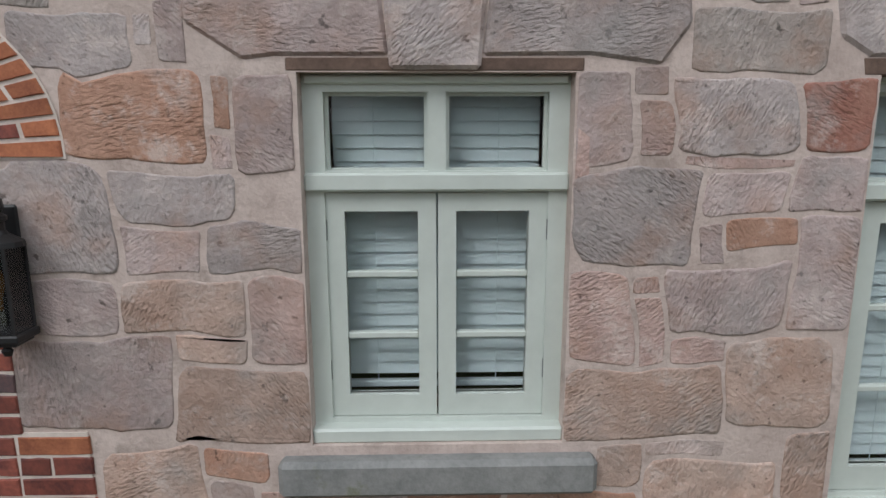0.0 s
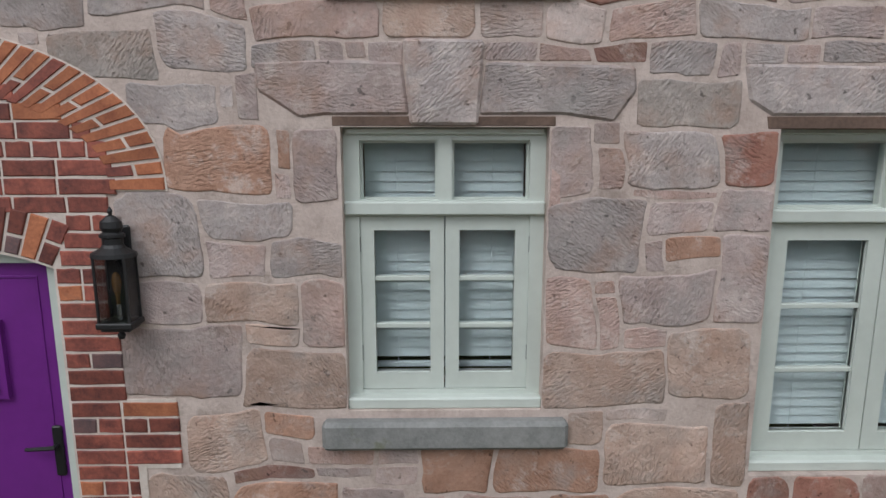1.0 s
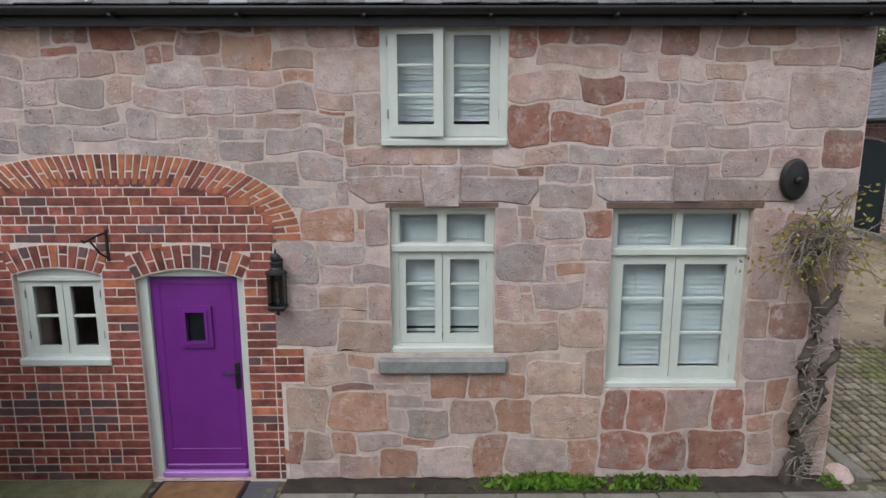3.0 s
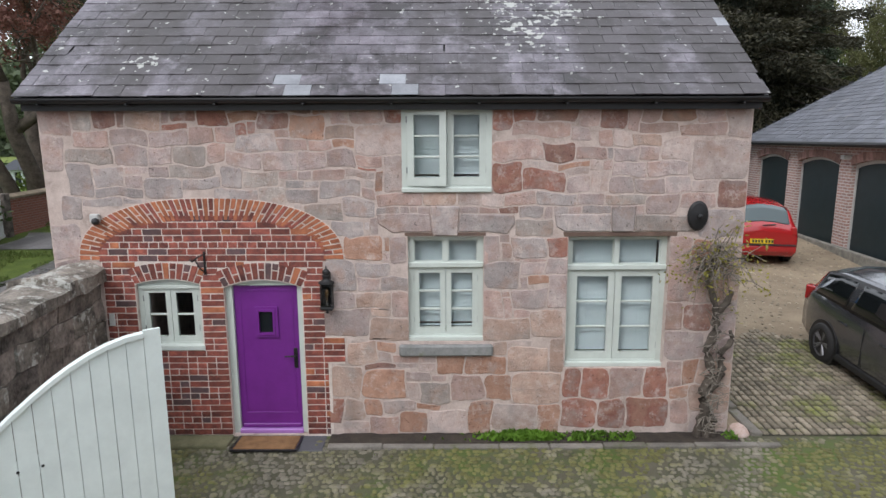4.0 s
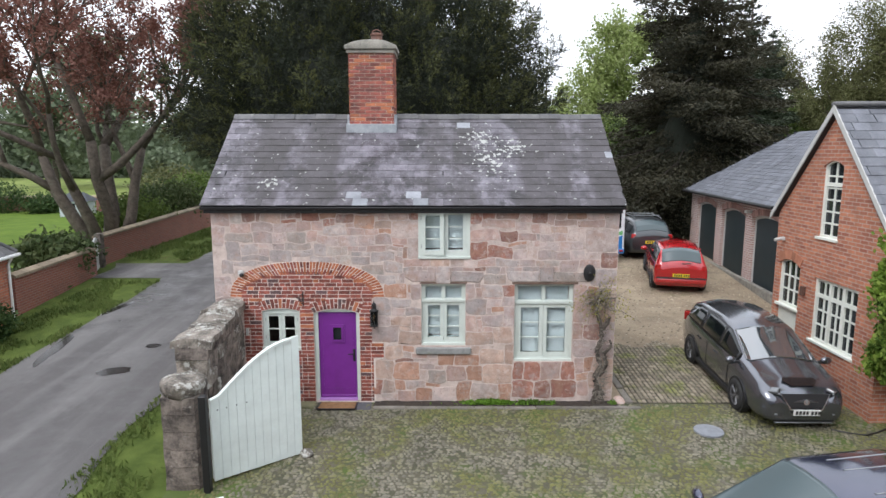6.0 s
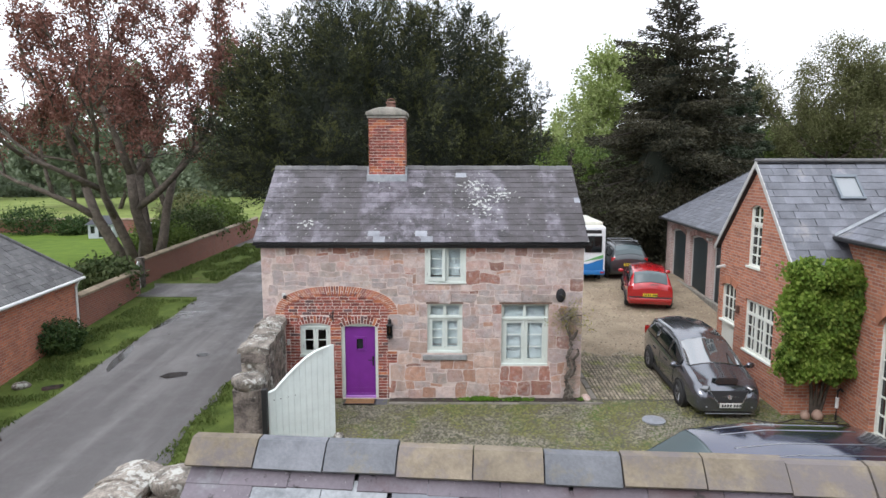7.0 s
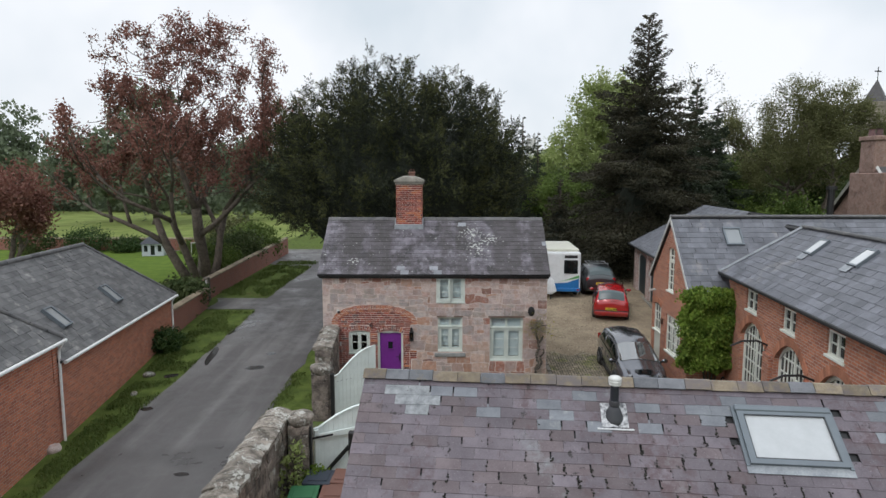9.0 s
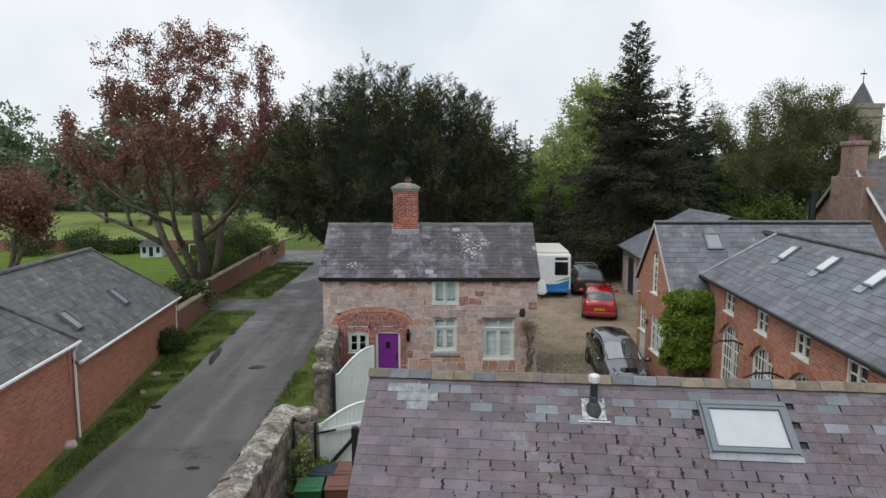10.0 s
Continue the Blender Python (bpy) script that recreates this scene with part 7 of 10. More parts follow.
def car(name, m, label, paint_m, st, wheels, r, rim_m, glass, roof_rail=False, glass_m=None):
    """A car lofted through stations (y, sill, belt, roof, half-width, roof half-width); the front lies towards +y. glass: stations that bound the windscreen, the side windows and the rear window."""
    glass_m = glass_m or CAR_GLASS
    c = thing(name, m, label, "car", "parked cars")
    rings = []
    for y, zb, zt, zr, hw, hr in st:
        g = zr - zt
        half = [(0.0, zb), (hw * 0.90, zb), (hw * 0.985, zb + 0.10), (hw, lerp(zb, zt, 0.55)), (hw * 0.985, lerp(zb, zt, 0.85)), (hw * 0.95, zt), (lerp(hw * 0.95, hr, 0.92), zt + g * 0.88), (hr * 0.86, zr - 0.052), (hr * 0.45, zr + 0.002), (0.0, zr + 0.026)]
        full = half + [(-a, b) for a, b in half[-2:0:-1]]
        rings.append([Vector((a, y, b)) for a, b in full])
    N = len(rings[0])
    bm = bmesh.new()
    vv = [[bm.verts.new(p) for p in rg] for rg in rings]
    for a, b in zip(vv, vv[1:]):
        for i in range(N):
            bm.faces.new((a[i], a[(i + 1) % N], b[(i + 1) % N], b[i]))
    bm.faces.new(vv[0])
    bm.faces.new(vv[-1][::-1])
    body = part("body", bm, paint_m, c, smooth=True)
    body.data.polygons.foreach_set("use_smooth", [len(p.vertices) == 4 for p in body.data.polygons])

    def patch(nm, s0, s1, k0, k1, inset, mat, off=0.010, a0=0.0, a1=1.0, smooth=True):
        """A pane that follows the body between two stations and two points of the ring."""
        pb = bmesh.new()
        grid = []
        U, V = 24, max(2, abs(k1 - k0) * 3)
        for i in range(U + 1):
            f = lerp(a0, a1, i / U) * (s1 - s0) + s0
            j = min(int(f), len(rings) - 2)
            g = f - j
            row = []
            for q in range(V + 1):
                h = lerp(k0 + inset, k1 - inset, q / V)
                kk = int(math.floor(h))
                e = h - kk
                p = rings[j][kk % N].lerp(rings[j][(kk + 1) % N], e).lerp(rings[j + 1][kk % N].lerp(rings[j + 1][(kk + 1) % N], e), g)
                row.append(p)
            grid.append(row)
        vs = []
        for i in range(U + 1):
            row = []
            for q in range(V + 1):
                du = grid[min(i + 1, U)][q] - grid[max(i - 1, 0)][q]
                dv = grid[i][min(q + 1, V)] - grid[i][max(q - 1, 0)]
                nrm = du.cross(dv)
                nrm.normalize()
                if nrm.dot(grid[i][q] - Vector((0, grid[i][q].y, 0.7))) < 0:
                    nrm = -nrm
                row.append(pb.verts.new(grid[i][q] + nrm * off))
            vs.append(row)
        sheet_ = [pb.faces.new((vs[i][q], vs[i + 1][q], vs[i + 1][q + 1], vs[i][q + 1])) for i in range(U) for q in range(V)]
        mid = Vector((0, sum(v.co.y for v in pb.verts) / len(pb.verts), 0.7))
        ex = bmesh.ops.extrude_face_region(pb, geom=sheet_)["geom"]
        for v in ex:
            if isinstance(v, bmesh.types.BMVert):
                v.co += (mid - v.co).normalized() * 0.012
        return part(nm, pb, mat, c, smooth=smooth)

    (w0, w1), sides, (b0, b1) = glass
    patch("windscreen", w0, w1, 6, 12, 0.10, SCREEN_GLASS if glass_m is CAR_GLASS else glass_m, a0=0.05, a1=0.97)
    patch("rear_window", b0, b1, 6, 12, 0.5, CLEAR_GLASS if glass_m is CAR_GLASS else glass_m, a0=0.12, a1=0.9)
    for k0, k1 in ((5, 6), (12, 13)):
        patch("window_surround", sides[0][0], sides[0][1], k0, k1, 0.04, TRIM_BLACK, 0.006, sides[0][2] - 0.02, sides[-1][3] + 0.02)
    for s0, s1, a0, a1 in sides:
        patch("side_window", s0, s1, 5, 6, 0.12, CAR_GLASS, a0=a0, a1=a1)
        patch("side_window", s0, s1, 12, 13, 0.12, CAR_GLASS, a0=a0, a1=a1)
    hwm = max(s[4] for s in st)
    for y in wheels:
        for s in (-1, 1):
            part("wheel_arch", cyl(bmesh.new(), (s * (hwm - 0.14), y, r * 1.02), (s * (hwm + 0.004), y, r * 1.02), r * 1.16, n=22), TRIM_BLACK, c)
            wheel(c, s * (hwm - 0.058), y, r, s, rim_m)
    for a, b in ((-hwm - 0.004, -hwm + 0.05), (hwm - 0.05, hwm + 0.004)):
        part("sill_trim", boxes((a, b, wheels[0] + r * 1.1, wheels[1] - r * 1.1, 0.17, 0.27), bevel=0.015), TRIM_BLACK, c)
    my = st[w1][0] - 0.15 if w1 > w0 else st[w0][0]
    for s in (-1, 1):
        mir = bmesh.new()
        bmesh.ops.create_icosphere(mir, subdivisions=2, radius=0.11)
        for v in mir.verts:
            v.co = Vector((v.co.x * 1.1, v.co.y * 0.6, v.co.z * 0.75))
        part("mirror", mir, paint_m, c, smooth=True, m=pose(s * (hwm + 0.10), my - 0.12, st[w0][2] + 0.06))
        part("mirror_stalk", boxes((min(s * (hwm - 0.06), s * (hwm + 0.05)), max(s * (hwm - 0.06), s * (hwm + 0.05)), my - 0.15, my - 0.09, st[w0][2] + 0.0, st[w0][2] + 0.05)), TRIM_BLACK, c)
        for y in (0.1, -0.85):
            part("door_handle", boxes((s * hwm - 0.012, s * hwm + 0.012, y - 0.1, y + 0.1, st[w0][2] - 0.16, st[w0][2] - 0.125), bevel=0.006), paint_m, c)
        for y in (-0.35, 0.75):
            part("door_seam", boxes((s * hwm - 0.006, s * hwm + 0.002, y - 0.004, y + 0.004, 0.28, st[w0][2] - 0.03)), TRIM_BLACK, c)
    if roof_rail:
        for s in (-1, 1):
            part("roof_rail", tube(bmesh.new(), [(s * 0.52, -1.5, st[3][3] + 0.02), (s * 0.54, -1.2, st[3][3] + 0.07), (s * 0.54, 0.2, st[3][3] + 0.07), (s * 0.52, 0.4, st[3][3] + 0.02)], 0.018, 6), ALLOY, c)
        for y in (-1.0, -0.1):
            part("roof_bar", boxes((-0.62, 0.62, y - 0.03, y + 0.03, st[3][3] + 0.09, st[3][3] + 0.12), bevel=0.008), ALLOY, c)
    return c, patch


def on_ground(x, y, turn):
    e = 1.2
    f = Vector((-math.sin(radians(turn)), math.cos(radians(turn))))
    slope = (gz(y + f.y * e) - gz(y - f.y * e)) / (2 * e)
    return pose(x, y, gz(y), 0, 0, turn) @ pose(0, 0, 0, math.degrees(math.atan(slope)), 0, 0)


# grey hatchback with its nose to the front yard
GREY_CAR = car_paint("gunmetal_paint", (0.115, 0.12, 0.138), 0.75, 0.22)
st = [(-2.10, 0.42, 0.80, 0.90, 0.66, 0.52), (-2.04, 0.28, 0.90, 1.04, 0.80, 0.58), (-1.80, 0.22, 0.98, 1.38, 0.86, 0.57), (-1.35, 0.20, 0.98, 1.49, 0.885, 0.60), (-0.35, 0.18, 0.95, 1.53, 0.895, 0.63), (0.35, 0.18, 0.93, 1.46, 0.895, 0.62), (1.20, 0.18, 0.92, 1.02, 0.885, 0.72), (1.70, 0.20, 0.84, 0.92, 0.87, 0.68), (1.98, 0.21, 0.75, 0.82, 0.82, 0.62), (2.12, 0.22, 0.66, 0.70, 0.76, 0.55), (2.20, 0.25, 0.56, 0.60, 0.68, 0.46)]
c, patch = car("grey_hatchback", on_ground(6.57, 0.92, 178.8) @ Matrix.Diagonal((0.935, 0.96, 0.98, 1)), "gunmetal grey electric hatchback parked on the setts", GREY_CAR, st, (-1.25, 1.25), 0.315, DARK_ALLOY, ((6, 5), ((2, 6, 0.05, 0.36), (2, 6, 0.39, 0.66), (2, 6, 0.69, 0.92)), (1, 3)))
for s in (-1, 1):
    hl = box(bmesh.new(), -0.21, 0.21, -0.085, 0.085, -0.035, 0.035, 0.025, 2)
    part("headlight", hl, paint("smoked_lamp_lens", (0.10, 0.105, 0.11), 0.08, 0.02, 0.3, 1.0), c, m=pose(s * 0.63, 1.96, 0.735, -16, s * 12, s * -46))
    part("lamp_strip", box(bmesh.new(), -0.17, 0.17, -0.012, 0.012, -0.012, 0.012, 0.005), ALLOY, c, m=pose(s * 0.625, 2.05, 0.715, -16, s * 12, s * -46))
    part("tail_light", box(bmesh.new(), -0.07, 0.07, -0.09, 0.09, -0.12, 0.12, 0.02), LAMP_RED, c, m=pose(s * 0.72, -1.98, 0.93, 0, 0, s * 25))
    part("fog_light", box(bmesh.new(), -0.10, 0.10, -0.02, 0.02, -0.012, 0.012, 0.006), ALLOY, c, m=pose(s * 0.62, 2.16, 0.36, 0, 0, s * -28))
part("grille", plate([(-0.46, 0.17), (0.46, 0.17), (0.30, -0.08), (-0.30, -0.08)], [], 0.09), TRIM_BLACK, c, m=pose(0, 2.12, 0.55, 22, 0, 0))
part("grille_trim", tube(bmesh.new(), [(-0.47, 2.12, 0.73), (-0.30, 2.235, 0.47), (0.30, 2.235, 0.47), (0.47, 2.12, 0.73)], 0.018, 6), CHROME, c)
part("badge", lathe(bmesh.new(), [(0.03, 0), (0.055, 0.004), (0.055, 0.012), (0.03, 0.014)], n=16), CHROME, c, m=pose(0, 2.20, 0.60, -70, 0, 0))
part("charge_flap", plate([(-0.30, -0.10), (0.30, -0.10), (0.34, -0.02), (0.22, 0.12), (-0.22, 0.12), (-0.34, -0.02)], [], 0.012), CAR_GLASS, c, m=pose(0, 1.90, 0.892, -110, 0, 0))
part("lower_bumper", boxes((-0.60, 0.60, 2.02, 2.20, 0.20, 0.29), bevel=0.03), TRIM_BLACK, c)
part("chin_trim", boxes((-0.56, 0.56, 2.08, 2.21, 0.185, 0.20), bevel=0.006), ALLOY, c)
number_plate(c, 2.26, 0.42, 4, PLATE_W, 1)
part("wiper", tube(bmesh.new(), [(-0.5, 1.10, 1.02), (-0.05, 1.06, 1.05), (0.45, 1.08, 1.04)], 0.012, 5), TRIM_BLACK, c)

# red hatchback in the back yard
RED_CAR = car_paint("red_paint", (0.42, 0.008, 0.012), 0.1, 0.25)
st = [(-1.92, 0.32, 0.76, 0.84, 0.76, 0.66), (-1.87, 0.24, 0.88, 0.97, 0.81, 0.67), (-1.60, 0.22, 0.91, 1.36, 0.825, 0.62), (-1.38, 0.20, 0.90, 1.43, 0.825, 0.60), (-0.4, 0.18, 0.90, 1.46, 0.83, 0.60), (0.30, 0.18, 0.88, 1.40, 0.83, 0.58), (1.00, 0.18, 0.86, 0.95, 0.82, 0.66), (1.60, 0.20, 0.76, 0.82, 0.80, 0.62), (1.86, 0.24, 0.58, 0.62, 0.72, 0.5), (1.94, 0.3, 0.46, 0.5, 0.6, 0.4)]
c, patch = car("red_hatchback", on_ground(8.08, 9.6, -13), "glossy red small hatchback parked in the back yard", RED_CAR, st, (-1.18, 1.2), 0.29, ALLOY, ((6, 5), ((2, 6, 0.12, 0.40), (2, 6, 0.44, 0.90)), (1, 3)))
for s in (-1, 1):
    part("tail_light", box(bmesh.new(), -0.07, 0.07, -0.05, 0.05, -0.10, 0.10, 0.02), LAMP_RED, c, m=pose(s * 0.70, -1.86, 0.86, -12, 0, s * 18))
    part("headlight", box(bmesh.new(), -0.15, 0.15, -0.08, 0.08, -0.08, 0.08, 0.03), LAMP_CLEAR, c, m=pose(s * 0.55, 1.76, 0.62))
part("rear_bumper", box(bmesh.new(), -0.78, 0.78, -1.98, -1.80, 0.34, 0.52, 0.05, 2), RED_CAR, c)
part("bumper_strip", boxes((-0.76, 0.76, -1.99, -1.9, 0.52, 0.545), bevel=0.006), TRIM_BLACK, c)
part("badge", lathe(bmesh.new(), [(0.05, 0), (0.055, 0.008), (0.04, 0.012)], n=14), CHROME, c, m=pose(0, -1.885, 0.88, 90, 0, 0))
part("wiper", tube(bmesh.new(), [(0.0, -1.88, 1.0), (0.3, -1.87, 1.02)], 0.012, 5), TRIM_BLACK, c)
number_plate(c, -1.955, 0.62, -6, PLATE_Y, -1)

# dark estate beyond it
DARK_CAR = car_paint("dark_slate_paint", (0.03, 0.036, 0.04), 0.4, 0.3)
st = [(-2.2, 0.42, 0.86, 0.98, 0.78, 0.66), (-2.12, 0.30, 0.96, 1.14, 0.86, 0.68), (-1.95, 0.26, 1.02, 1.40, 0.89, 0.64), (-1.55, 0.24, 1.02, 1.60, 0.90, 0.63), (-0.4, 0.22, 1.02, 1.66, 0.90, 0.66), (0.4, 0.22, 1.0, 1.60, 0.90, 0.64), (1.1, 0.22, 0.98, 1.08, 0.89, 0.72), (1.8, 0.24, 0.92, 0.97, 0.87, 0.68), (2.1, 0.28, 0.7, 0.74, 0.8, 0.56), (2.2, 0.34, 0.55, 0.6, 0.66, 0.46)]
c, patch = car("dark_estate_car", on_ground(8.45, 14.8, -3), "dark grey estate car with silver roof bars", DARK_CAR, st, (-1.3, 1.3), 0.33, ALLOY, ((6, 5), ((2, 6, 0.1, 0.36), (2, 6, 0.4, 0.9)), (1, 3)), True)
for s in (-1, 1):
    part("tail_light", box(bmesh.new(), -0.09, 0.09, -0.05, 0.05, -0.09, 0.09, 0.02), LAMP_RED, c, m=pose(s * 0.72, -2.12, 0.97, -10, 0, s * 18))
number_plate(c, -2.2, 0.74, -6, PLATE_Y, -1)

# dark people carrier in front of the outbuilding
VAN_PAINT = car_paint("midnight_blue_paint", (0.035, 0.04, 0.075), 0.6, 0.16)
st = [(-2.45, 0.40, 0.95, 1.08, 0.86, 0.74), (-2.38, 0.28, 1.02, 1.35, 0.93, 0.74), (-2.25, 0.24, 1.05, 1.72, 0.95, 0.76), (-1.9, 0.22, 1.05, 1.84, 0.955, 0.78), (-0.3, 0.22, 1.03, 1.88, 0.96, 0.79), (0.75, 0.22, 1.0, 1.78, 0.955, 0.76), (1.75, 0.22, 0.98, 1.08, 0.94, 0.80), (2.2, 0.24, 0.86, 0.92, 0.90, 0.72), (2.4, 0.28, 0.66, 0.7, 0.82, 0.6), (2.48, 0.34, 0.55, 0.6, 0.7, 0.5)]
c, patch = car("people_carrier", on_ground(4.75, -5.75, 91), "midnight blue people carrier parked in the front yard", VAN_PAINT, st, (-1.5, 1.55), 0.34, ALLOY, ((6, 5), ((2, 6, 0.06, 0.34), (2, 6, 0.37, 0.64), (2, 6, 0.67, 0.92)), (1, 2)), glass_m=CLEAR_GLASS)
for s in (-1, 1):
    part("headlight", box(bmesh.new(), -0.18, 0.18, -0.1, 0.1, -0.08, 0.08, 0.03), LAMP_CLEAR, c, m=pose(s * 0.66, 2.28, 0.74, 0, 0, s * -25))
for k in (7.40, 8.30, 9.66, 10.56):
    patch("roof_groove", 3, 5, k, k + 0.04, 0.0, ALLOY, 0.006, 0.05, 0.85)
number_plate(c, 2.5, 0.45, 0, PLATE_W, 1)

# camper van
camper = thing("camper_van", pose(6.08, 12.3, gz(13) - 0.08, 0, 0, -3), "white camper van with a blue and green swoosh at the rear", "camper van")
CAMP_W, CAMP_B, CAMP_G = paint("white_grp", (0.72, 0.74, 0.75), 0.35), paint("blue_vinyl", (0.02, 0.16, 0.42), 0.35), paint("green_vinyl", (0.12, 0.36, 0.12), 0.35)
part("body", box(box(bmesh.new(), -1.05, 1.05, 0, 4.6, 0.45, 2.62, 0.12, 3), -0.98, 0.98, 4.5, 6.0, 0.45, 1.9, 0.15, 2), CAMP_W, camper)
part("roof_pod", box(bmesh.new(), -0.95, 0.95, 0.25, 4.3, 2.60, 2.78, 0.06, 2), paint("cream_grp", (0.66, 0.65, 0.55), 0.5), camper)
part("rear_window", box(bmesh.new(), 0.12, 0.88, -0.02, 0.03, 1.42, 2.18, 0.05, 2), CAR_GLASS, camper)
part("vent", boxes((0.15, 0.85, -0.015, 0.02, 2.28, 2.44), bevel=0.01), TRIM_BLACK, camper)
part("swoosh", plate([(-0.95, 0.62), (0.95, 0.62), (0.95, 1.15), (0.3, 0.92), (-0.95, 0.85)], [], 0.02), CAMP_B, camper, m=pose(0, -0.012, 0))
part("swoosh", plate([(-0.2, 0.96), (0.95, 1.18), (0.95, 1.34), (0.2, 1.06)], [], 0.02), CAMP_G, camper, m=pose(0, -0.012, 0))
part("bumper", box(bmesh.new(), -1.03, 1.03, -0.08, 0.1, 0.42, 0.62, 0.04, 2), CAMP_B, camper)
for s in (-1, 1):
    part("tail_light", boxes((s * 0.9 - 0.08, s * 0.9 + 0.08, -0.1, -0.05, 0.5, 0.58), bevel=0.01), LAMP_RED, camper)
    for y in (1.1, 5.0):
        wheel(camper, s * 0.92, y, 0.34, s, ALLOY)
cover = lathe(bmesh.new(), [(0.22, 0.35), (0.34, 0.5), (0.26, 0.9), (0.14, 1.15), (0.05, 1.2)], (-0.62, -0.35, 0), 12, 0.8, 0.5)
for v in cover.verts:
    v.co += Vector((noise.noise(v.co * 5), noise.noise(v.co * 5 + Vector((4, 4, 4))), 0)) * 0.06
part("hitch_cover", cover, CAMP_W, camper, "white tied cover over the tow hitch")
part("hitch_stand", tube(bmesh.new(), [(-0.62, -0.35, 0.0), (-0.62, -0.35, 0.4), (-0.62, 0.0, 0.45)], 0.03, 6), TRIM_BLACK, camper)

# ---- small things about the cottage front ----
lan = thing("wall_lantern", pose(-1.425, -0.02, 1.62) @ Matrix.Diagonal((0.60, 0.46, 0.86, 1)), "tall black metal wall lantern with glass sides and a domed top", "lamp", "wall lanterns")
part("back_plate", boxes((-0.06, 0.06, -0.005, 0.02, 0.0, 0.5), bevel=0.01), BLACK_IRON, lan)
part("arm", tube(bmesh.new(), [(0, 0, 0.3), (0, -0.1, 0.33), (0, -0.16, 0.36)], 0.016, 6), BLACK_IRON, lan)
for sx in (-0.105, 0.105):
    for sy in (-0.27, -0.06):
        part("corner_post", boxes((sx - 0.008, sx + 0.008, sy - 0.008, sy + 0.008, 0.04, 0.365)), BLACK_IRON, lan)
part("base_tray", box(box(bmesh.new(), -0.125, 0.125, -0.29, -0.04, 0.015, 0.045, 0.006), -0.10, 0.10, -0.265, -0.065, 0.0, 0.018, 0.004), BLACK_IRON, lan)
part("back_panel", boxes((-0.105, 0.105, -0.055, -0.045, 0.04, 0.365)), BLACK_IRON, lan)
lg = glass_pane("lantern_glass", (0.5, 0.52, 0.53))
part("pane", boxes((-0.1, 0.1, -0.272, -0.269, 0.045, 0.36)), lg, lan).visible_shadow = False
for sx in (-0.105, 0.105):
    part("pane", boxes((sx - 0.0015, sx + 0.0015, -0.265, -0.065, 0.045, 0.36)), lg, lan).visible_shadow = False
part("hood", lathe(bmesh.new(), [(0.155, 0.36), (0.15, 0.38), (0.085, 0.405), (0.07, 0.42), (0.07, 0.45), (0.085, 0.455), (0.085, 0.47), (0.06, 0.48), (0.075, 0.50), (0.07, 0.53), (0.03, 0.555), (0.012, 0.56), (0.018, 0.58), (0.004, 0.60)], (0, -0.165, 0), 16), BLACK_IRON, lan, smooth=False)
part("bulb", lathe(bmesh.new(), [(0.013, 0.12), (0.014, 0.17), (0.028, 0.2), (0.034, 0.235), (0.026, 0.27), (0.008, 0.285)], (0, -0.165, 0), 12), paint("amber_bulb", (0.22, 0.12, 0.05), 0.12), lan, "amber filament bulb", smooth=True)
part("lamp_holder", cyl(bmesh.new(), (0, -0.165, 0.045), (0, -0.165, 0.125), 0.016, n=8), CHROME, lan)
part("finial", lathe(bmesh.new(), [(0.02, -0.05), (0.03, -0.03), (0.012, -0.01), (0.03, 0.0)], (0, -0.165, 0), 10), BLACK_IRON, lan)

ov = thing("wall_plate", pose(2.79, -0.02, 2.685), "black oval iron wall plate high on the stonework", "wall plate")
oval = lathe(bmesh.new(), [(0.115, 0.0), (0.118, 0.02), (0.10, 0.045), (0.03, 0.06)], n=22, sy=1.45)
part("disc", oval, BLACK_IRON, ov, m=pose(0, 0.0, 0, 90, 0, 0))
part("boss", lathe(bmesh.new(), [(0.03, 0.05), (0.03, 0.09), (0.01, 0.1)], n=10), BLACK_IRON, ov, m=pose(0, 0, 0, 90, 0, 0))

hook = thing("hanging_bracket", pose(-2.83, -0.01, 2.05), "black scrolled iron hanging basket bracket", "bracket")
part("back_bar", boxes((-0.012, 0.012, -0.012, 0.0, -0.03, 0.24), bevel=0.003), BLACK_IRON, hook)
part("arm", tube(bmesh.new(), [(0, -0.01, 0.21), (-0.02, -0.12, 0.2), (-0.04, -0.25, 0.17), (-0.045, -0.29, 0.2)], 0.009, 6), BLACK_IRON, hook)
part("scroll", tube(bmesh.new(), [(0, -0.01, 0.0), (-0.015, -0.09, 0.05), (-0.03, -0.19, 0.17)], 0.008, 6), BLACK_IRON, hook)

cc = thing("security_camera", pose(-4.02, -0.02, 2.68), "small white dome security camera on the stonework", "camera", "security cameras")
part("base", boxes((-0.05, 0.05, -0.05, 0.02, -0.05, 0.05), bevel=0.012), BARGE, cc)
eye = bmesh.new()
bmesh.ops.create_icosphere(eye, subdivisions=2, radius=0.042)
part("eye", eye, TRIM_BLACK, cc, smooth=True, m=pose(0.03, -0.07, -0.03))
bell = part("door_sensor", boxes((-3.98, -3.92, -0.045, -0.004, 1.42, 1.56), bevel=0.008), BARGE)
tagged(bell, "small pale plastic meter box on the brickwork", "box")

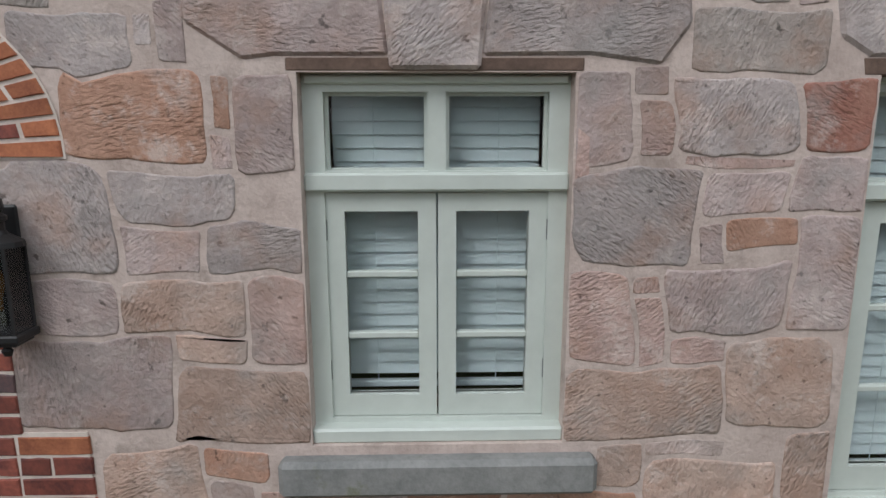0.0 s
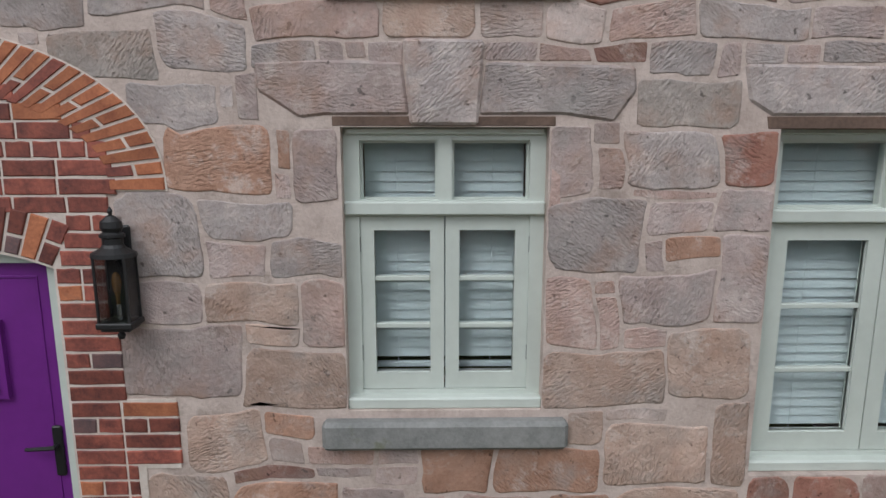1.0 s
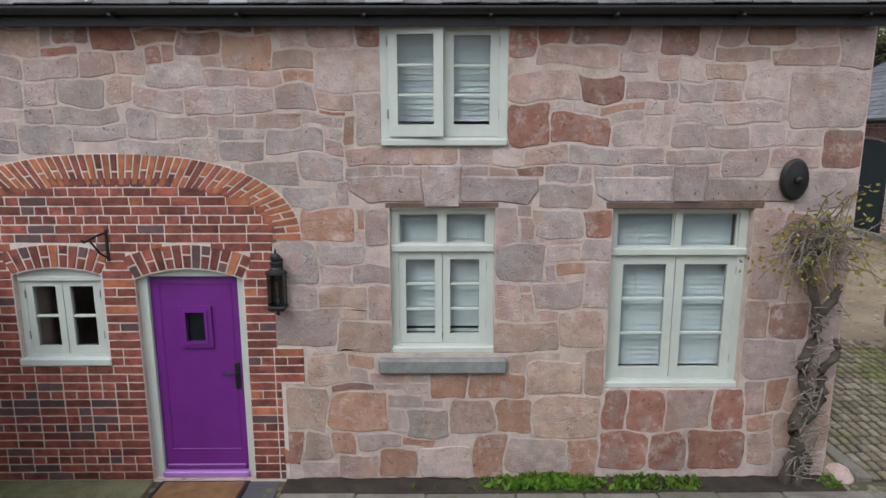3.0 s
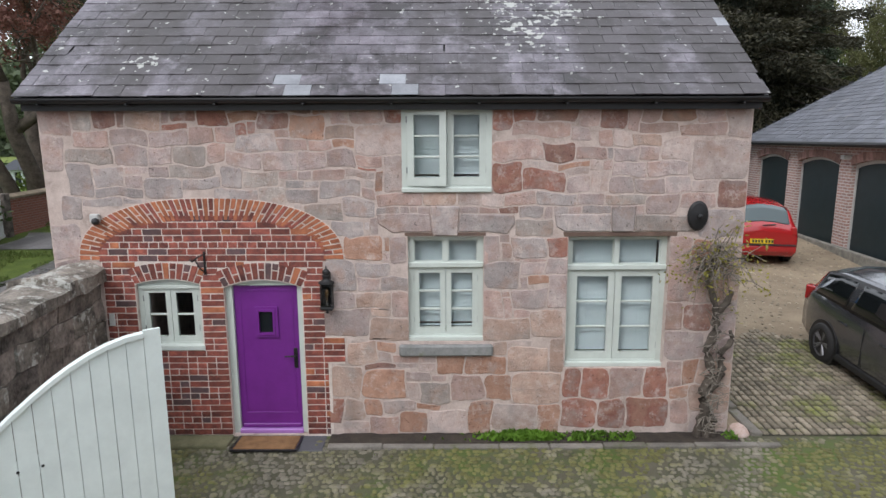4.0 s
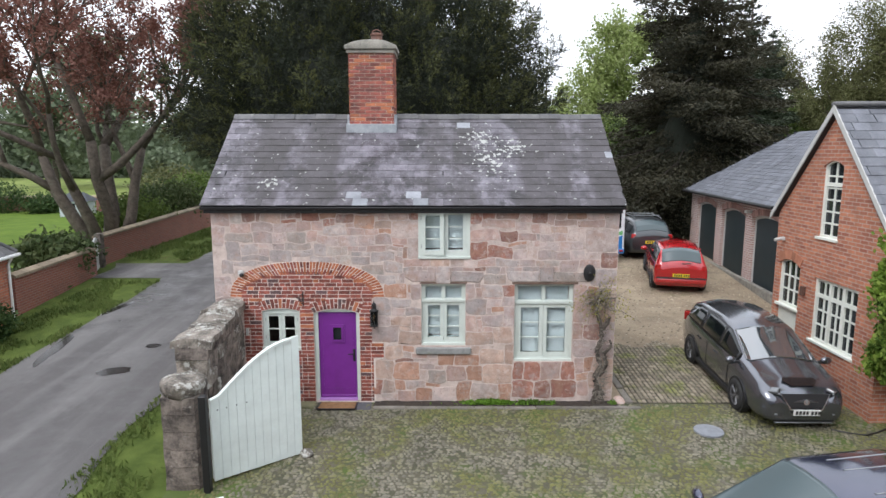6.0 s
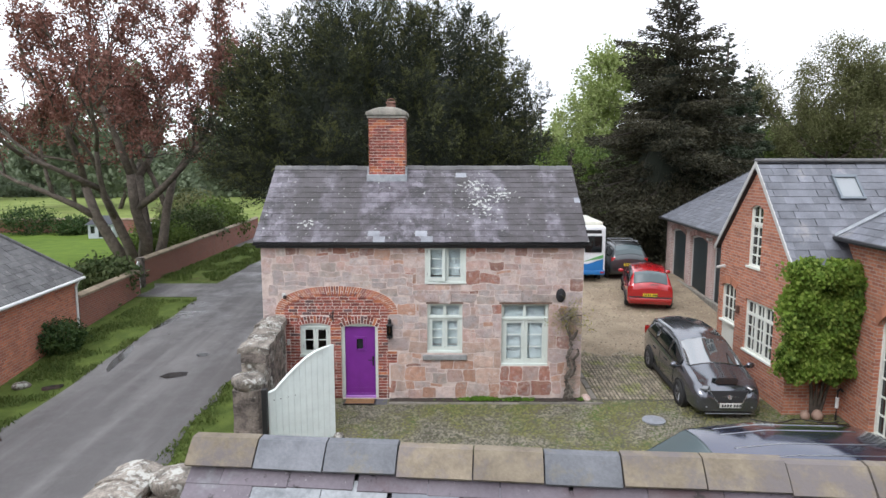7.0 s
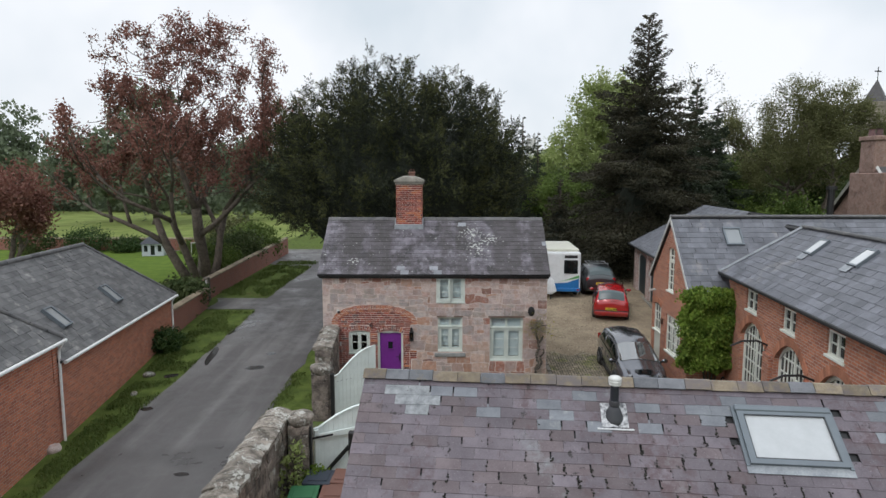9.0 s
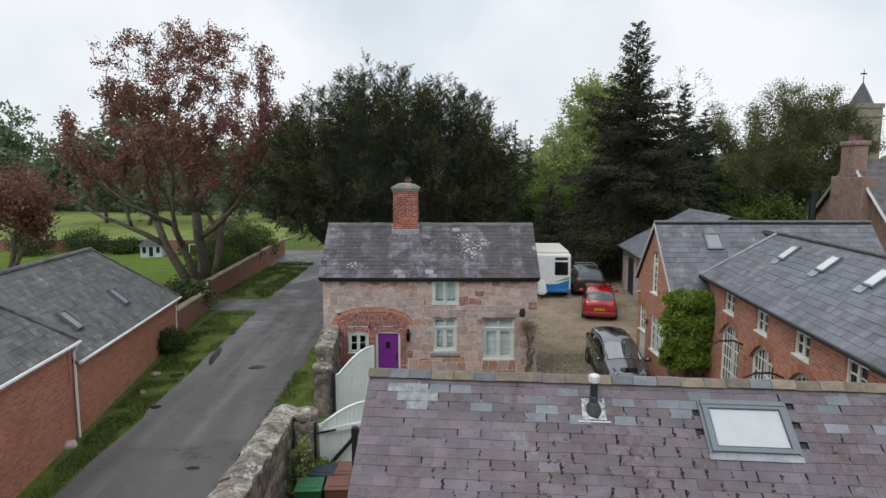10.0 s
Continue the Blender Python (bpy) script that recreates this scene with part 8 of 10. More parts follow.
# kerb, bed and path at the foot of the wall
KERB = surf("weathered_kerb", (0.12, 0.11, 0.095), (0.24, 0.22, 0.19), 3.0, 0.95, 0.7, 0.012, 50.0, vary=0.2, stain=(0.10, 0.11, 0.05), stain_from=0.56)
SOIL = surf("damp_soil", (0.022, 0.017, 0.013), (0.055, 0.043, 0.032), 6.0, 0.95, 1.0, 0.03, 40.0)
bed = thing("flower_bed", pose(0, 0, 0), "narrow soil bed with low green plants along the wall", "flower bed")
soil = bmesh.new()
box(soil, -1.45, 3.42, -0.22, 0.0, -0.12, 0.035)
bmesh.ops.subdivide_edges(soil, edges=[e for e in soil.edges if abs(e.verts[0].co.x - e.verts[1].co.x) > 1], cuts=60)
bmesh.ops.subdivide_edges(soil, edges=[e for e in soil.edges if abs(e.verts[0].co.y - e.verts[1].co.y) > 0.1], cuts=4)
for v in soil.verts:
    if v.co.z > 0:
        v.co.z += 0.02 * noise.noise(v.co * 9)
part("soil", soil, SOIL, bed, smooth=True)
x, me_k = -1.45, None
while x < 3.85:
    L = random.uniform(0.5, 0.8)
    part("kerb_stone", box(bmesh.new(), x + 0.004, min(x + L, 3.86) - 0.004, -0.315, -0.225, -0.15, 0.028 + random.uniform(-0.006, 0.006), 0.012), KERB, bed)
    x += L
n = 4200
px = np.concatenate([rs.normal(1.0, 0.4, n // 2), rs.uniform(-1.4, 3.4, n // 2)])
px = np.clip(px, -1.42, 3.4)
thick = np.array([max(noise.noise(Vector((a * 3.3, 0.5, 0))) - 0.22, 0) for a in px]) * 0.7 + np.exp(-((px - 0.85) / 0.36) ** 2) * 0.42
keep = rs.rand(n) < thick * 1.6
pos = np.stack([px, rs.uniform(-0.21, -0.02, n), 0.04 + rs.rand(n) * 0.13 * np.clip(thick, 0.2, 1)], 1)[keep]
leaf_mesh("leaves", pos, rs.normal(size=pos.shape) + np.array([0, 0, 1.2]), 0.05 + 0.05 * rs.rand(len(pos)), 0.03 + 0.02 * rs.rand(len(pos)), leafy("bed_leaves", (0.06, 0.12, 0.015), (0.11, 0.22, 0.02), (0.16, 0.30, 0.04), 3.0, 0.3), bed)
part("step_stone", box(bmesh.new(), -1.86, -1.50, -0.36, 0.0, -0.1, 0.012, 0.01), paint("dark_setts", (0.09, 0.09, 0.1), 0.8), bed)
edging = part("path_edging", box(bmesh.new(), -4.0, -2.62, -0.30, -0.02, -0.12, 0.045, 0.02, 2), surf("mossy_edging", (0.10, 0.10, 0.05), (0.20, 0.19, 0.11), 4.0, 0.95, 0.8, 0.015, 50.0))
tagged(edging, "mossy stone edging under the brick wall", "kerb", kind="structure")
mat_ = thing("door_mat", pose(-2.17, -0.20, 0.0, -3), "worn brown coir door mat outside the purple door", "door mat")
MATM = surf("coir", (0.16, 0.085, 0.035), (0.27, 0.15, 0.065), 9.0, 0.95, 0.9, 0.01, 140.0)
part("mat_surface", box(bmesh.new(), -0.36, 0.36, -0.17, 0.17, 0.012, 0.035, 0.008), MATM, mat_)
part("border", plate(rect(-0.39, -0.20, 0.39, 0.20), [rect(-0.36, -0.17, 0.36, 0.17)], 0.018), TRIM_BLACK, mat_, m=Matrix(((1, 0, 0, 0), (0, 0, 1, 0), (0, -1, 0, 0.028), (0, 0, 0, 1))))

# drain channel beside the gable
dr = thing("drain_channel", pose(0, 0, 0), "dark open drain channel beside the gable with a stone edge", "drain", kind="structure")
part("channel", boxes((3.36, 3.62, -0.02, 2.6, -0.25, 0.0)), SOIL, dr)
for k in range(4):
    part("edge_stone", box(bmesh.new(), 3.62, 3.76, -0.05 + k * 0.66, 0.60 + k * 0.66, -0.1, gz(k * 0.66 + 0.3) + 0.035, 0.012), KERB, dr)
wr = bmesh.new()
bmesh.ops.create_icosphere(wr, subdivisions=2, radius=0.12)
for v in wr.verts:
    v.co += v.co * 0.25 * noise.noise(v.co * 8)
tagged(part("pale_rubble", wr, PALE, m=pose(3.5, 0.02, 0.02)), "pale broken stone lying in the drain", "stone")

# old wisteria stem
vine = thing("climbing_vine", pose(0, 0, 0), "gnarled old vine stem with thin new leaves on the corner", "climber")
vb = bmesh.new()
def gnarled(pts, r0, r1):
    """A knotty stem through the given places, swelling and shrinking on its way."""
    fine = []
    for a, b in zip(pts, pts[1:]):
        fine += [Vector(a).lerp(Vector(b), k / 5) for k in range(5)]
    fine.append(Vector(pts[-1]))
    n = len(fine) - 1
    tube(vb, fine, [lerp(r0, r1, i / n) * (1 + 0.45 * noise.noise((i * 0.55, r0 * 50, 2.0))) for i in range(n + 1)], 9)


gnarled([(3.05, -0.09, -0.05), (3.02, -0.11, 0.3), (2.96, -0.11, 0.58), (3.06, -0.11, 0.82), (2.98, -0.11, 1.1), (3.06, -0.11, 1.36), (3.03, -0.11, 1.66), (2.94, -0.11, 1.95), (2.97, -0.11, 2.2), (3.02, -0.11, 2.36)], 0.058, 0.028)
gnarled([(3.03, -0.10, 0.62), (3.17, -0.13, 0.84), (3.13, -0.13, 1.08), (3.26, -0.13, 1.26), (3.22, -0.13, 1.36)], 0.048, 0.022)
gnarled([(3.05, -0.11, 1.56), (3.16, -0.13, 1.70), (3.19, -0.13, 1.84)], 0.048, 0.026)
gnarled([(3.12, -0.07, -0.05), (3.12, -0.10, 0.22), (3.0, -0.11, 0.5)], 0.046, 0.03)
gnarled([(2.94, -0.08, -0.05), (2.95, -0.11, 0.25), (3.02, -0.12, 0.45)], 0.045, 0.03)
gnarled([(2.97, -0.11, 2.0), (2.84, -0.14, 2.12), (2.74, -0.16, 2.10)], 0.03, 0.014)
gnarled([(2.98, -0.11, 2.1), (3.12, -0.15, 2.2), (3.3, -0.18, 2.22)], 0.03, 0.014)
for v in vb.verts:
    v.co += Vector((noise.noise(v.co * 14), noise.noise(v.co * 14 + Vector((5, 5, 5))), 0)) * 0.03
part("stem", vb, surf("vine_bark", (0.04, 0.033, 0.027), (0.12, 0.10, 0.08), 9.0, 0.95, 1.0, 0.02, 45.0), vine, smooth=True)
tw = bmesh.new()
ends = []
for k in range(110):
    p = Vector((random.uniform(2.78, 3.2), random.uniform(-0.16, -0.05), random.uniform(1.95, 2.38)))
    d = Vector((random.gauss(0.1, 0.8), random.gauss(-0.35, 0.3), random.gauss(0.0, 0.45)))
    d.normalize()
    L = random.uniform(0.15, 0.55)
    q = p + d * L * 0.5 + Vector((0, 0, 0.04))
    e = p + d * L + Vector((0, 0, -0.05))
    tube(tw, [p, q, e], [0.007, 0.005, 0.003], 4)
    ends.append(e)
for k in range(150):
    z = random.triangular(0.05, 1.9, 0.3)
    p = Vector((random.gauss(3.04, 0.05), -0.14, z))
    tube(tw, [p, p + Vector((random.gauss(0, 0.09), random.uniform(-0.08, 0), random.gauss(0, 0.07)))], [0.008, 0.003], 4)
tagged(part("twig_growth", tw, PALE_BARK, vine), kind="stuff")
e = np.array([v[:] for v in ends])[rs.randint(0, len(ends), 420)]
pos = e + rs.normal(size=(420, 3)) * 0.06
pos[:, 1] = np.minimum(pos[:, 1], -0.04)
leaf_mesh("leaves", pos, rs.normal(size=pos.shape), 0.035 + 0.03 * rs.rand(420), 0.02 + 0.01 * rs.rand(420), leafy("bronze_buds", (0.20, 0.20, 0.03), (0.28, 0.24, 0.05), (0.34, 0.32, 0.08), 3.0, 0.3), vine)

# timber fence and things by the wing
fence = thing("timber_fence", pose(10.2, 24.2, 0.70, 0, 0, -4), "dark close-boarded timber fence behind the yard", "fence", kind="structure")
for k in range(26):
    part("board", boxes((k * 0.135, k * 0.135 + 0.115, 0, 0.02, 0.0, 1.62)), BARK, fence)
for z in (0.4, 1.2):
    part("rail", boxes((0, 3.5, 0.02, 0.06, z, z + 0.08)), BARK, fence)
for x, y, r in ((8.35, -1.12, 0.105), (8.62, -1.15, 0.125)):
    pb = lathe(bmesh.new(), [(r * 0.5, 0), (r * 0.95, r * 0.5), (r, r), (r * 0.8, r * 1.6), (r * 0.45, r * 1.9), (r * 0.5, r * 2.0)], (x, y, gz(y)), 14)
    tagged(part("clay_pot", pb, surf("terracotta", (0.27, 0.17, 0.125), (0.38, 0.27, 0.21), 6.0), smooth=True), "round terracotta pot by the wing wall", "pot", "clay pots")
hose = thing("standing_tap", pose(9.05, -1.15, gz(-1.15)), "black standpipe with a white sleeve and a coiled hose", "tap")
part("pipe", tube(bmesh.new(), [(0, 0, 0), (0, 0, 0.7), (0.03, -0.05, 0.78), (0.03, -0.12, 0.74)], 0.025, 8), BLACK_IRON, hose)
part("sleeve", cyl(bmesh.new(), (0, 0, 0.30), (0, 0, 0.55), 0.04, n=10), WHITE_PIPE, hose)
part("hose", tube(bmesh.new(), [(0.02 - 0.25 * k, -0.1 - 0.12 * math.sin(k * 1.3), 0.02) for k in range(9)], 0.014, 6), TRIM_BLACK, hose)

# ---- house and church beyond the range ----
far_house = thing("gabled_house", pose(0, 0, 0), "pinkish stone house with a broad chimney and tiled roof", "house")
HOUSE_STONE = surf("mottled_pink_stone", (0.17, 0.115, 0.095), (0.33, 0.235, 0.20), 2.2, 0.95, 0.8, 0.03, 9.0, stain=(0.09, 0.06, 0.05), stain_scale=1.8, stain_from=0.56)
TILES = surf("dark_roof_tile", (0.055, 0.052, 0.055), (0.11, 0.105, 0.105), 2.0, 0.7, 0.4, 0.01, 30.0, island=0.25)
nt_h = HOUSE_STONE.node_tree
cells = nt_h.nodes.new("ShaderNodeTexVoronoi")
cells.feature = "DISTANCE_TO_EDGE"
cells.inputs["Scale"].default_value = 6.5
tone = nt_h.nodes.new("ShaderNodeTexVoronoi")
tone.inputs["Scale"].default_value = 6.5
hp = nt_h.nodes.new("ShaderNodeNewGeometry").outputs["Position"]
nt_h.links.new(hp, cells.inputs["Vector"])
nt_h.links.new(hp, tone.inputs["Vector"])
hb = nt_h.nodes["Principled BSDF"]
hc = hb.inputs["Base Color"].links[0].from_socket
hc = mix(nt_h, calc(nt_h, "MULTIPLY", tone.outputs["Color"], 0.55), hc, (0.20, 0.10, 0.075))
hc = mix(nt_h, ramp(nt_h, cells.outputs["Distance"], [(0.02, (0.4, 0.4, 0.4)), (0.07, (0, 0, 0))]), hc, (0.32, 0.25, 0.215))
nt_h.links.new(hc, hb.inputs["Base Color"])
hm = pose(27.0, 0, 0, 0, 0, -90)
part("gable_wall", plate([(-22.4, 0), (-14.8, 0), (-14.8, 4.9), (-18.6, 8.6), (-22.4, 4.9)], [], 0.4), HOUSE_STONE, far_house, m=hm)
part("front_wall", boxes((27.4, 40.0, 14.8, 15.2, 0, 4.9)), HOUSE_STONE, far_house)
part("chimney", boxes((26.3, 27.2, 16.7, 19.9, 0, 7.6), (26.4, 27.3, 17.8, 19.2, 7.6, 9.7), (26.3, 27.4, 17.7, 19.3, 9.6, 9.9), bevel=0.05), HOUSE_STONE, far_house)
for yy in (18.15, 18.85):
    part("chimney_pot", lathe(bmesh.new(), [(0.2, 9.9), (0.17, 10.25), (0.2, 10.35)], (26.85, yy, 0), 12), BRICK_C, far_house)
far_roof(far_house, (26.7, 14.5, 4.7), (40.0, 14.5, 4.7), (40.0, 18.6, 8.75), (26.7, 18.6, 8.75), TILES, 0.3, 0.4)
far_roof(far_house, (40.0, 22.7, 4.7), (26.7, 22.7, 4.7), (26.7, 18.6, 8.75), (40.0, 18.6, 8.75), TILES, 0.3, 0.4)
for yy in (14.4, 22.8):
    part("barge_board", tube(bmesh.new(), [(26.65, yy, 4.55), (26.65, 18.6, 8.7)], 0.11, 4), BARGE, far_house)
part("flue_pipe", cyl(bmesh.new(), (24.4, 18.6, 0), (24.4, 18.6, 6.6), 0.2, n=10), BLACK_IRON, far_house)
part("flue_cap", cyl(bmesh.new(), (24.4, 18.6, 6.5), (24.4, 18.6, 6.75), 0.32, n=10), BLACK_IRON, far_house)
tower = thing("church_tower", pose(66.2, 75.0, 0), "square stone church tower with a short slate spire", "church")
TOWER_STONE = surf("tower_stone", (0.19, 0.165, 0.13), (0.31, 0.275, 0.225), 1.2, 0.95, 0.6, 0.04, 8.0)
part("shaft", boxes((-2.1, 2.1, 0, 4.2, 0, 18.0), bevel=0.1), TOWER_STONE, tower)
part("string_course", boxes((-2.25, 2.25, -0.15, 4.35, 16.6, 16.9), (-2.2, 2.2, -0.1, 4.3, 11.5, 11.8)), TOWER_STONE, tower)
part("parapet", boxes((-2.2, 2.2, -0.1, 0.3, 18.0, 18.7), (-2.2, -1.8, 0.3, 3.9, 18.0, 18.7), (1.8, 2.2, 0.3, 3.9, 18.0, 18.7), (-2.2, 2.2, 3.9, 4.3, 18.0, 18.7)), TOWER_STONE, tower)
for mm in (pose(0, -0.06, 0), pose(-2.16, 2.1, 0, 0, 0, -90)):
    part("belfry_window", plate(arched(-0.6, 12.6, 0.6, 15.0, 0.6), [], 0.1), BLACK_IRON, tower, m=mm)
part("spire", lathe(bmesh.new(), [(2.3, 18.3), (1.2, 20.3), (0.08, 22.2)], (0, 2.1, 0), 4), TILES, tower)
part("weather_vane", tube(bmesh.new(), [(0, 2.1, 22.0), (0, 2.1, 24.2)], 0.06, 5), BLACK_IRON, tower)
part("vane_arm", boxes((-0.5, 0.5, 2.07, 2.13, 23.4, 23.6)), BLACK_IRON, tower)
white = thing("white_house", pose(8.0, 60.0, 0.75), "white-rendered house end half hidden by trees", "house")
part("wall", plate([(0, 0), (5, 0), (5, 6.5), (2.5, 9.5), (0, 6.5)], [], 5.0), paint("white_render", (0.68, 0.67, 0.63), 0.8), white)
part("chimney", boxes((1.9, 3.0, -0.1, 1.0, 8.5, 11.5)), paint("white_render_chimney", (0.7, 0.7, 0.67), 0.8), white)

# ---- pieces: rubble stones of the cottage front ----
rubble = thing("rubble_facing", pose(0, 0, 0), "pink, grey and red sandstone rubble set in pale lime mortar", "stone wall", kind="structure")


def ease_off(x, z):
    """How freely the joints wander at a place: not at all beside openings, dressed stone, brickwork and corners."""
    d = min(x - CX0, CX1 - x, EAVE + 0.05 - z, z + 0.02)
    for a0, b0, a1, b1 in [W1, W2, W3] + slab_spans:
        d = min(d, math.hypot(max(a0 - x, x - a1, 0), max(b0 - z, z - b1, 0)))
    for dx, dz in ((0.07, 0), (-0.07, 0), (0, -0.07), (0.05, -0.05), (-0.05, -0.05)):
        if in_brickwork(x + dx, z + dz):
            d = min(d, 0.03)
    return min(max(d, 0) / 0.14, 1)


def wander(x, z):
    """The uneven coursing of the rubble: joints slope and wave instead of running square."""
    p, k = Vector((x, z, 0)), ease_off(x, z)
    q = p * 2.9
    r = p * 9.5
    dx = 0.050 * noise.noise(q + Vector((3, 8, 1))) + 0.013 * noise.noise(r + Vector((1, 5, 2)))
    dz = 0.052 * noise.noise(q + Vector((9, 2, 6))) + 0.013 * noise.noise(r + Vector((7, 3, 8)))
    return x + dx * k, z + dz * k


def stone(material, x0, z0, x1, z1):
    """One rubble stone: worn, unequal corners and an uneven outline, its face a little proud of the mortar and slightly tilted."""
    cx, cz = (x0 + x1) / 2, (z0 + z1) / 2
    w, h = (x1 - x0) / 2, (z1 - z0) / 2
    big = min(w, h)
    pts = []
    for qx, qz in ((1, 1), (-1, 1), (-1, -1), (1, -1)):
        rx, rz = big * random.choice((0.14, 0.22, 0.3, 0.5)) * random.uniform(0.8, 1.3), big * random.choice((0.14, 0.22, 0.3, 0.55)) * random.uniform(0.8, 1.3)
        arc = [(qx * (w - rx + rx * math.cos(a)), qz * (h - rz + rz * math.sin(a))) for a in (0.0, 0.52, 1.05, math.pi / 2)]
        pts += arc if qx * qz > 0 else arc[::-1]
    ring = []
    for (xa, za), (xb, zb) in zip(pts, pts[1:] + pts[:1]):
        n = max(1, int(math.hypot(xb - xa, zb - za) / 0.05))
        ring += [(lerp(xa, xb, k / n), lerp(za, zb, k / n)) for k in range(n)]
    rough = min(0.0028, big * 0.03)
    out = []
    for x, z in ring:
        x, z = wander(cx + x + random.uniform(-rough, rough), cz + z + random.uniform(-rough, rough))
        out.append((x, z))
    cx, cz = sum(p[0] for p in out) / len(out), sum(p[1] for p in out) / len(out)
    out = [(x - cx, z - cz) for x, z in out]
    lift = random.uniform(0.002, 0.006) if big > 0.05 else random.uniform(0.001, 0.003)
    tilt_x, tilt_z = random.uniform(-0.006, 0.006), random.uniform(-0.006, 0.006)
    rim = min(0.010, big * 0.085)
    n = len(out)
    inward = []
    for k in range(n):
        (xa, za), (xb, zb) = out[k - 2], out[(k + 2) % n]
        d = max(math.hypot(xb - xa, zb - za), 1e-5)
        inward.append((-(zb - za) / d, (xb - xa) / d))
    vs, fs = [], []
    for depth, inset in ((0.004, 0.0), (-lift * 0.6, rim * 0.2), (-lift, rim * 0.8), (-lift, rim * 1.3)):
        for (x, z), (nx, nz) in zip(out, inward):
            y = min(depth + tilt_x * x + tilt_z * z, -0.0012) if depth < 0 else depth
            vs.append((x + nx * inset, y, z + nz * inset))
    for step in range(3):
        for k in range(n):
            q = (k + 1) % n
            fs.append((step * n + k, step * n + q, (step + 1) * n + q, (step + 1) * n + k))
    fs.append(tuple(3 * n + k for k in range(n)))
    o = raw("stone", vs, [f[::-1] for f in fs], material, rubble, smooth=True)
    o.location = (cx, 0, cz)


laid = []


def lay(material, *stones):
    laid.extend((material, list(r)) for r in stones)


def bedded(rects, fixed, shut, joint=0.013, reach=0.08, step=0.0075):
    """Let every stone's four sides grow until they meet the next stone, an opening or the brickwork, and leave a joint."""
    R = np.array(rects)
    F = np.array(fixed)
    for again in range(6):
        for i in range(len(R)):
            for j in np.nonzero((R[:, 0] < R[i, 2] + joint) & (R[:, 2] > R[i, 0] - joint) & (R[:, 1] < R[i, 3] + joint) & (R[:, 3] > R[i, 1] - joint))[0]:
                if j == i:
                    continue
                deep = [joint + min(R[i, k + 2], R[j, k + 2]) - max(R[i, k], R[j, k]) for k in (0, 1)]
                k = 0 if deep[0] < deep[1] else 1
                if deep[k] <= 0:
                    continue
                lo, hi = (i, j) if R[i, k] + R[i, k + 2] < R[j, k] + R[j, k + 2] else (j, i)
                R[lo, k + 2] -= deep[k] / 2
                R[hi, k] += deep[k] / 2
    order = np.random.RandomState(5)
    for turn in range(int(reach / step)):
        for i in order.permutation(len(R)):
            for side in order.permutation(4):
                t = R[i].copy()
                t[side] += step if side > 1 else -step
                if t[0] < CX0 + 0.004 or t[2] > CX1 - 0.004 or t[3] > EAVE - 0.01 or t[1] < 0.02:
                    continue
                g = joint
                hit = (R[:, 0] < t[2] + g) & (R[:, 2] > t[0] - g) & (R[:, 1] < t[3] + g) & (R[:, 3] > t[1] - g)
                hit[i] = False
                if hit.any():
                    continue
                if ((F[:, 0] < t[2]) & (F[:, 2] > t[0]) & (F[:, 1] < t[3]) & (F[:, 3] > t[1]) & ~((F[:, 0] < R[i, 2]) & (F[:, 2] > R[i, 0]) & (F[:, 1] < R[i, 3]) & (F[:, 3] > R[i, 1]))).any():
                    continue
                if any(shut(x, z) for x in (t[0], (t[0] + t[2]) / 2, t[2]) for z in (t[1], (t[1] + t[3]) / 2, t[3])) and side != 3:
                    continue
                R[i] = t
    return R


lay(BUFF, (-1.27, 0.23, -1.04, 0.48), (-1.44, 0.50, -1.07, 0.90), (0.75, 0.43, 1.29, 0.80), (2.88, 0.30, 3.28, 0.62), (2.94, 0.65, 3.30, 0.93), (-1.23, 0.92, -0.85, 1.20), (-0.94, 1.21, -0.50, 1.48), (0.39, 1.20, 0.87, 1.48), (0.51, 1.05, 0.66, 1.17), (0.67, 0.82, 1.11, 1.11), (0.92, 1.25, 1.31, 1.58), (1.16, 0.83, 1.33, 1.22))
lay(BUFF, (-1.11, 1.61, -0.70, 1.79), (-0.91, 1.51, -0.70, 1.59), (3.00, 1.71, 3.29, 2.31), (-0.31, 2.81, 0.06, 2.92), (-3.59, 3.67, -3.22, 3.85), (-1.39, 3.55, -1.08, 3.69), (2.03, 3.48, 2.35, 3.60))
lay(BROWN, (-1.03, 0.85, -0.68, 0.91), (2.73, 1.36, 3.04, 1.63), (0.56, 2.73, 0.76, 2.79), (3.03, 2.83, 3.28, 3.08), (-3.96, 3.69, -3.70, 3.94), (-3.68, 3.73, -3.60, 3.83), (-3.10, 3.75, -2.83, 3.91), (-2.12, 3.64, -1.79, 3.83), (0.99, 3.73, 1.39, 3.90), (1.04, 3.32, 1.39, 3.45), (1.66, 3.66, 1.94, 3.93), (-3.68, 3.86, -3.37, 3.94))
lay(BROWN, (-2.46, 3.86, -2.09, 3.95), (-2.06, 3.85, -1.59, 3.96))
lay(GREY, (-1.41, 1.82, -1.12, 2.17), (-1.10, 1.98, -0.72, 2.15), (-0.83, 1.81, -0.51, 1.97), (0.38, 1.84, 0.80, 2.13), (0.68, 2.18, 1.07, 2.44), (-4.31, 2.73, -4.17, 2.90), (-1.37, 2.47, -0.99, 2.64), (-1.22, 2.68, -0.87, 2.89), (-0.98, 2.54, -0.93, 2.64), (-0.85, 2.72, -0.59, 2.80), (0.51, 2.46, 0.73, 2.70), (0.77, 2.67, 1.05, 2.79))
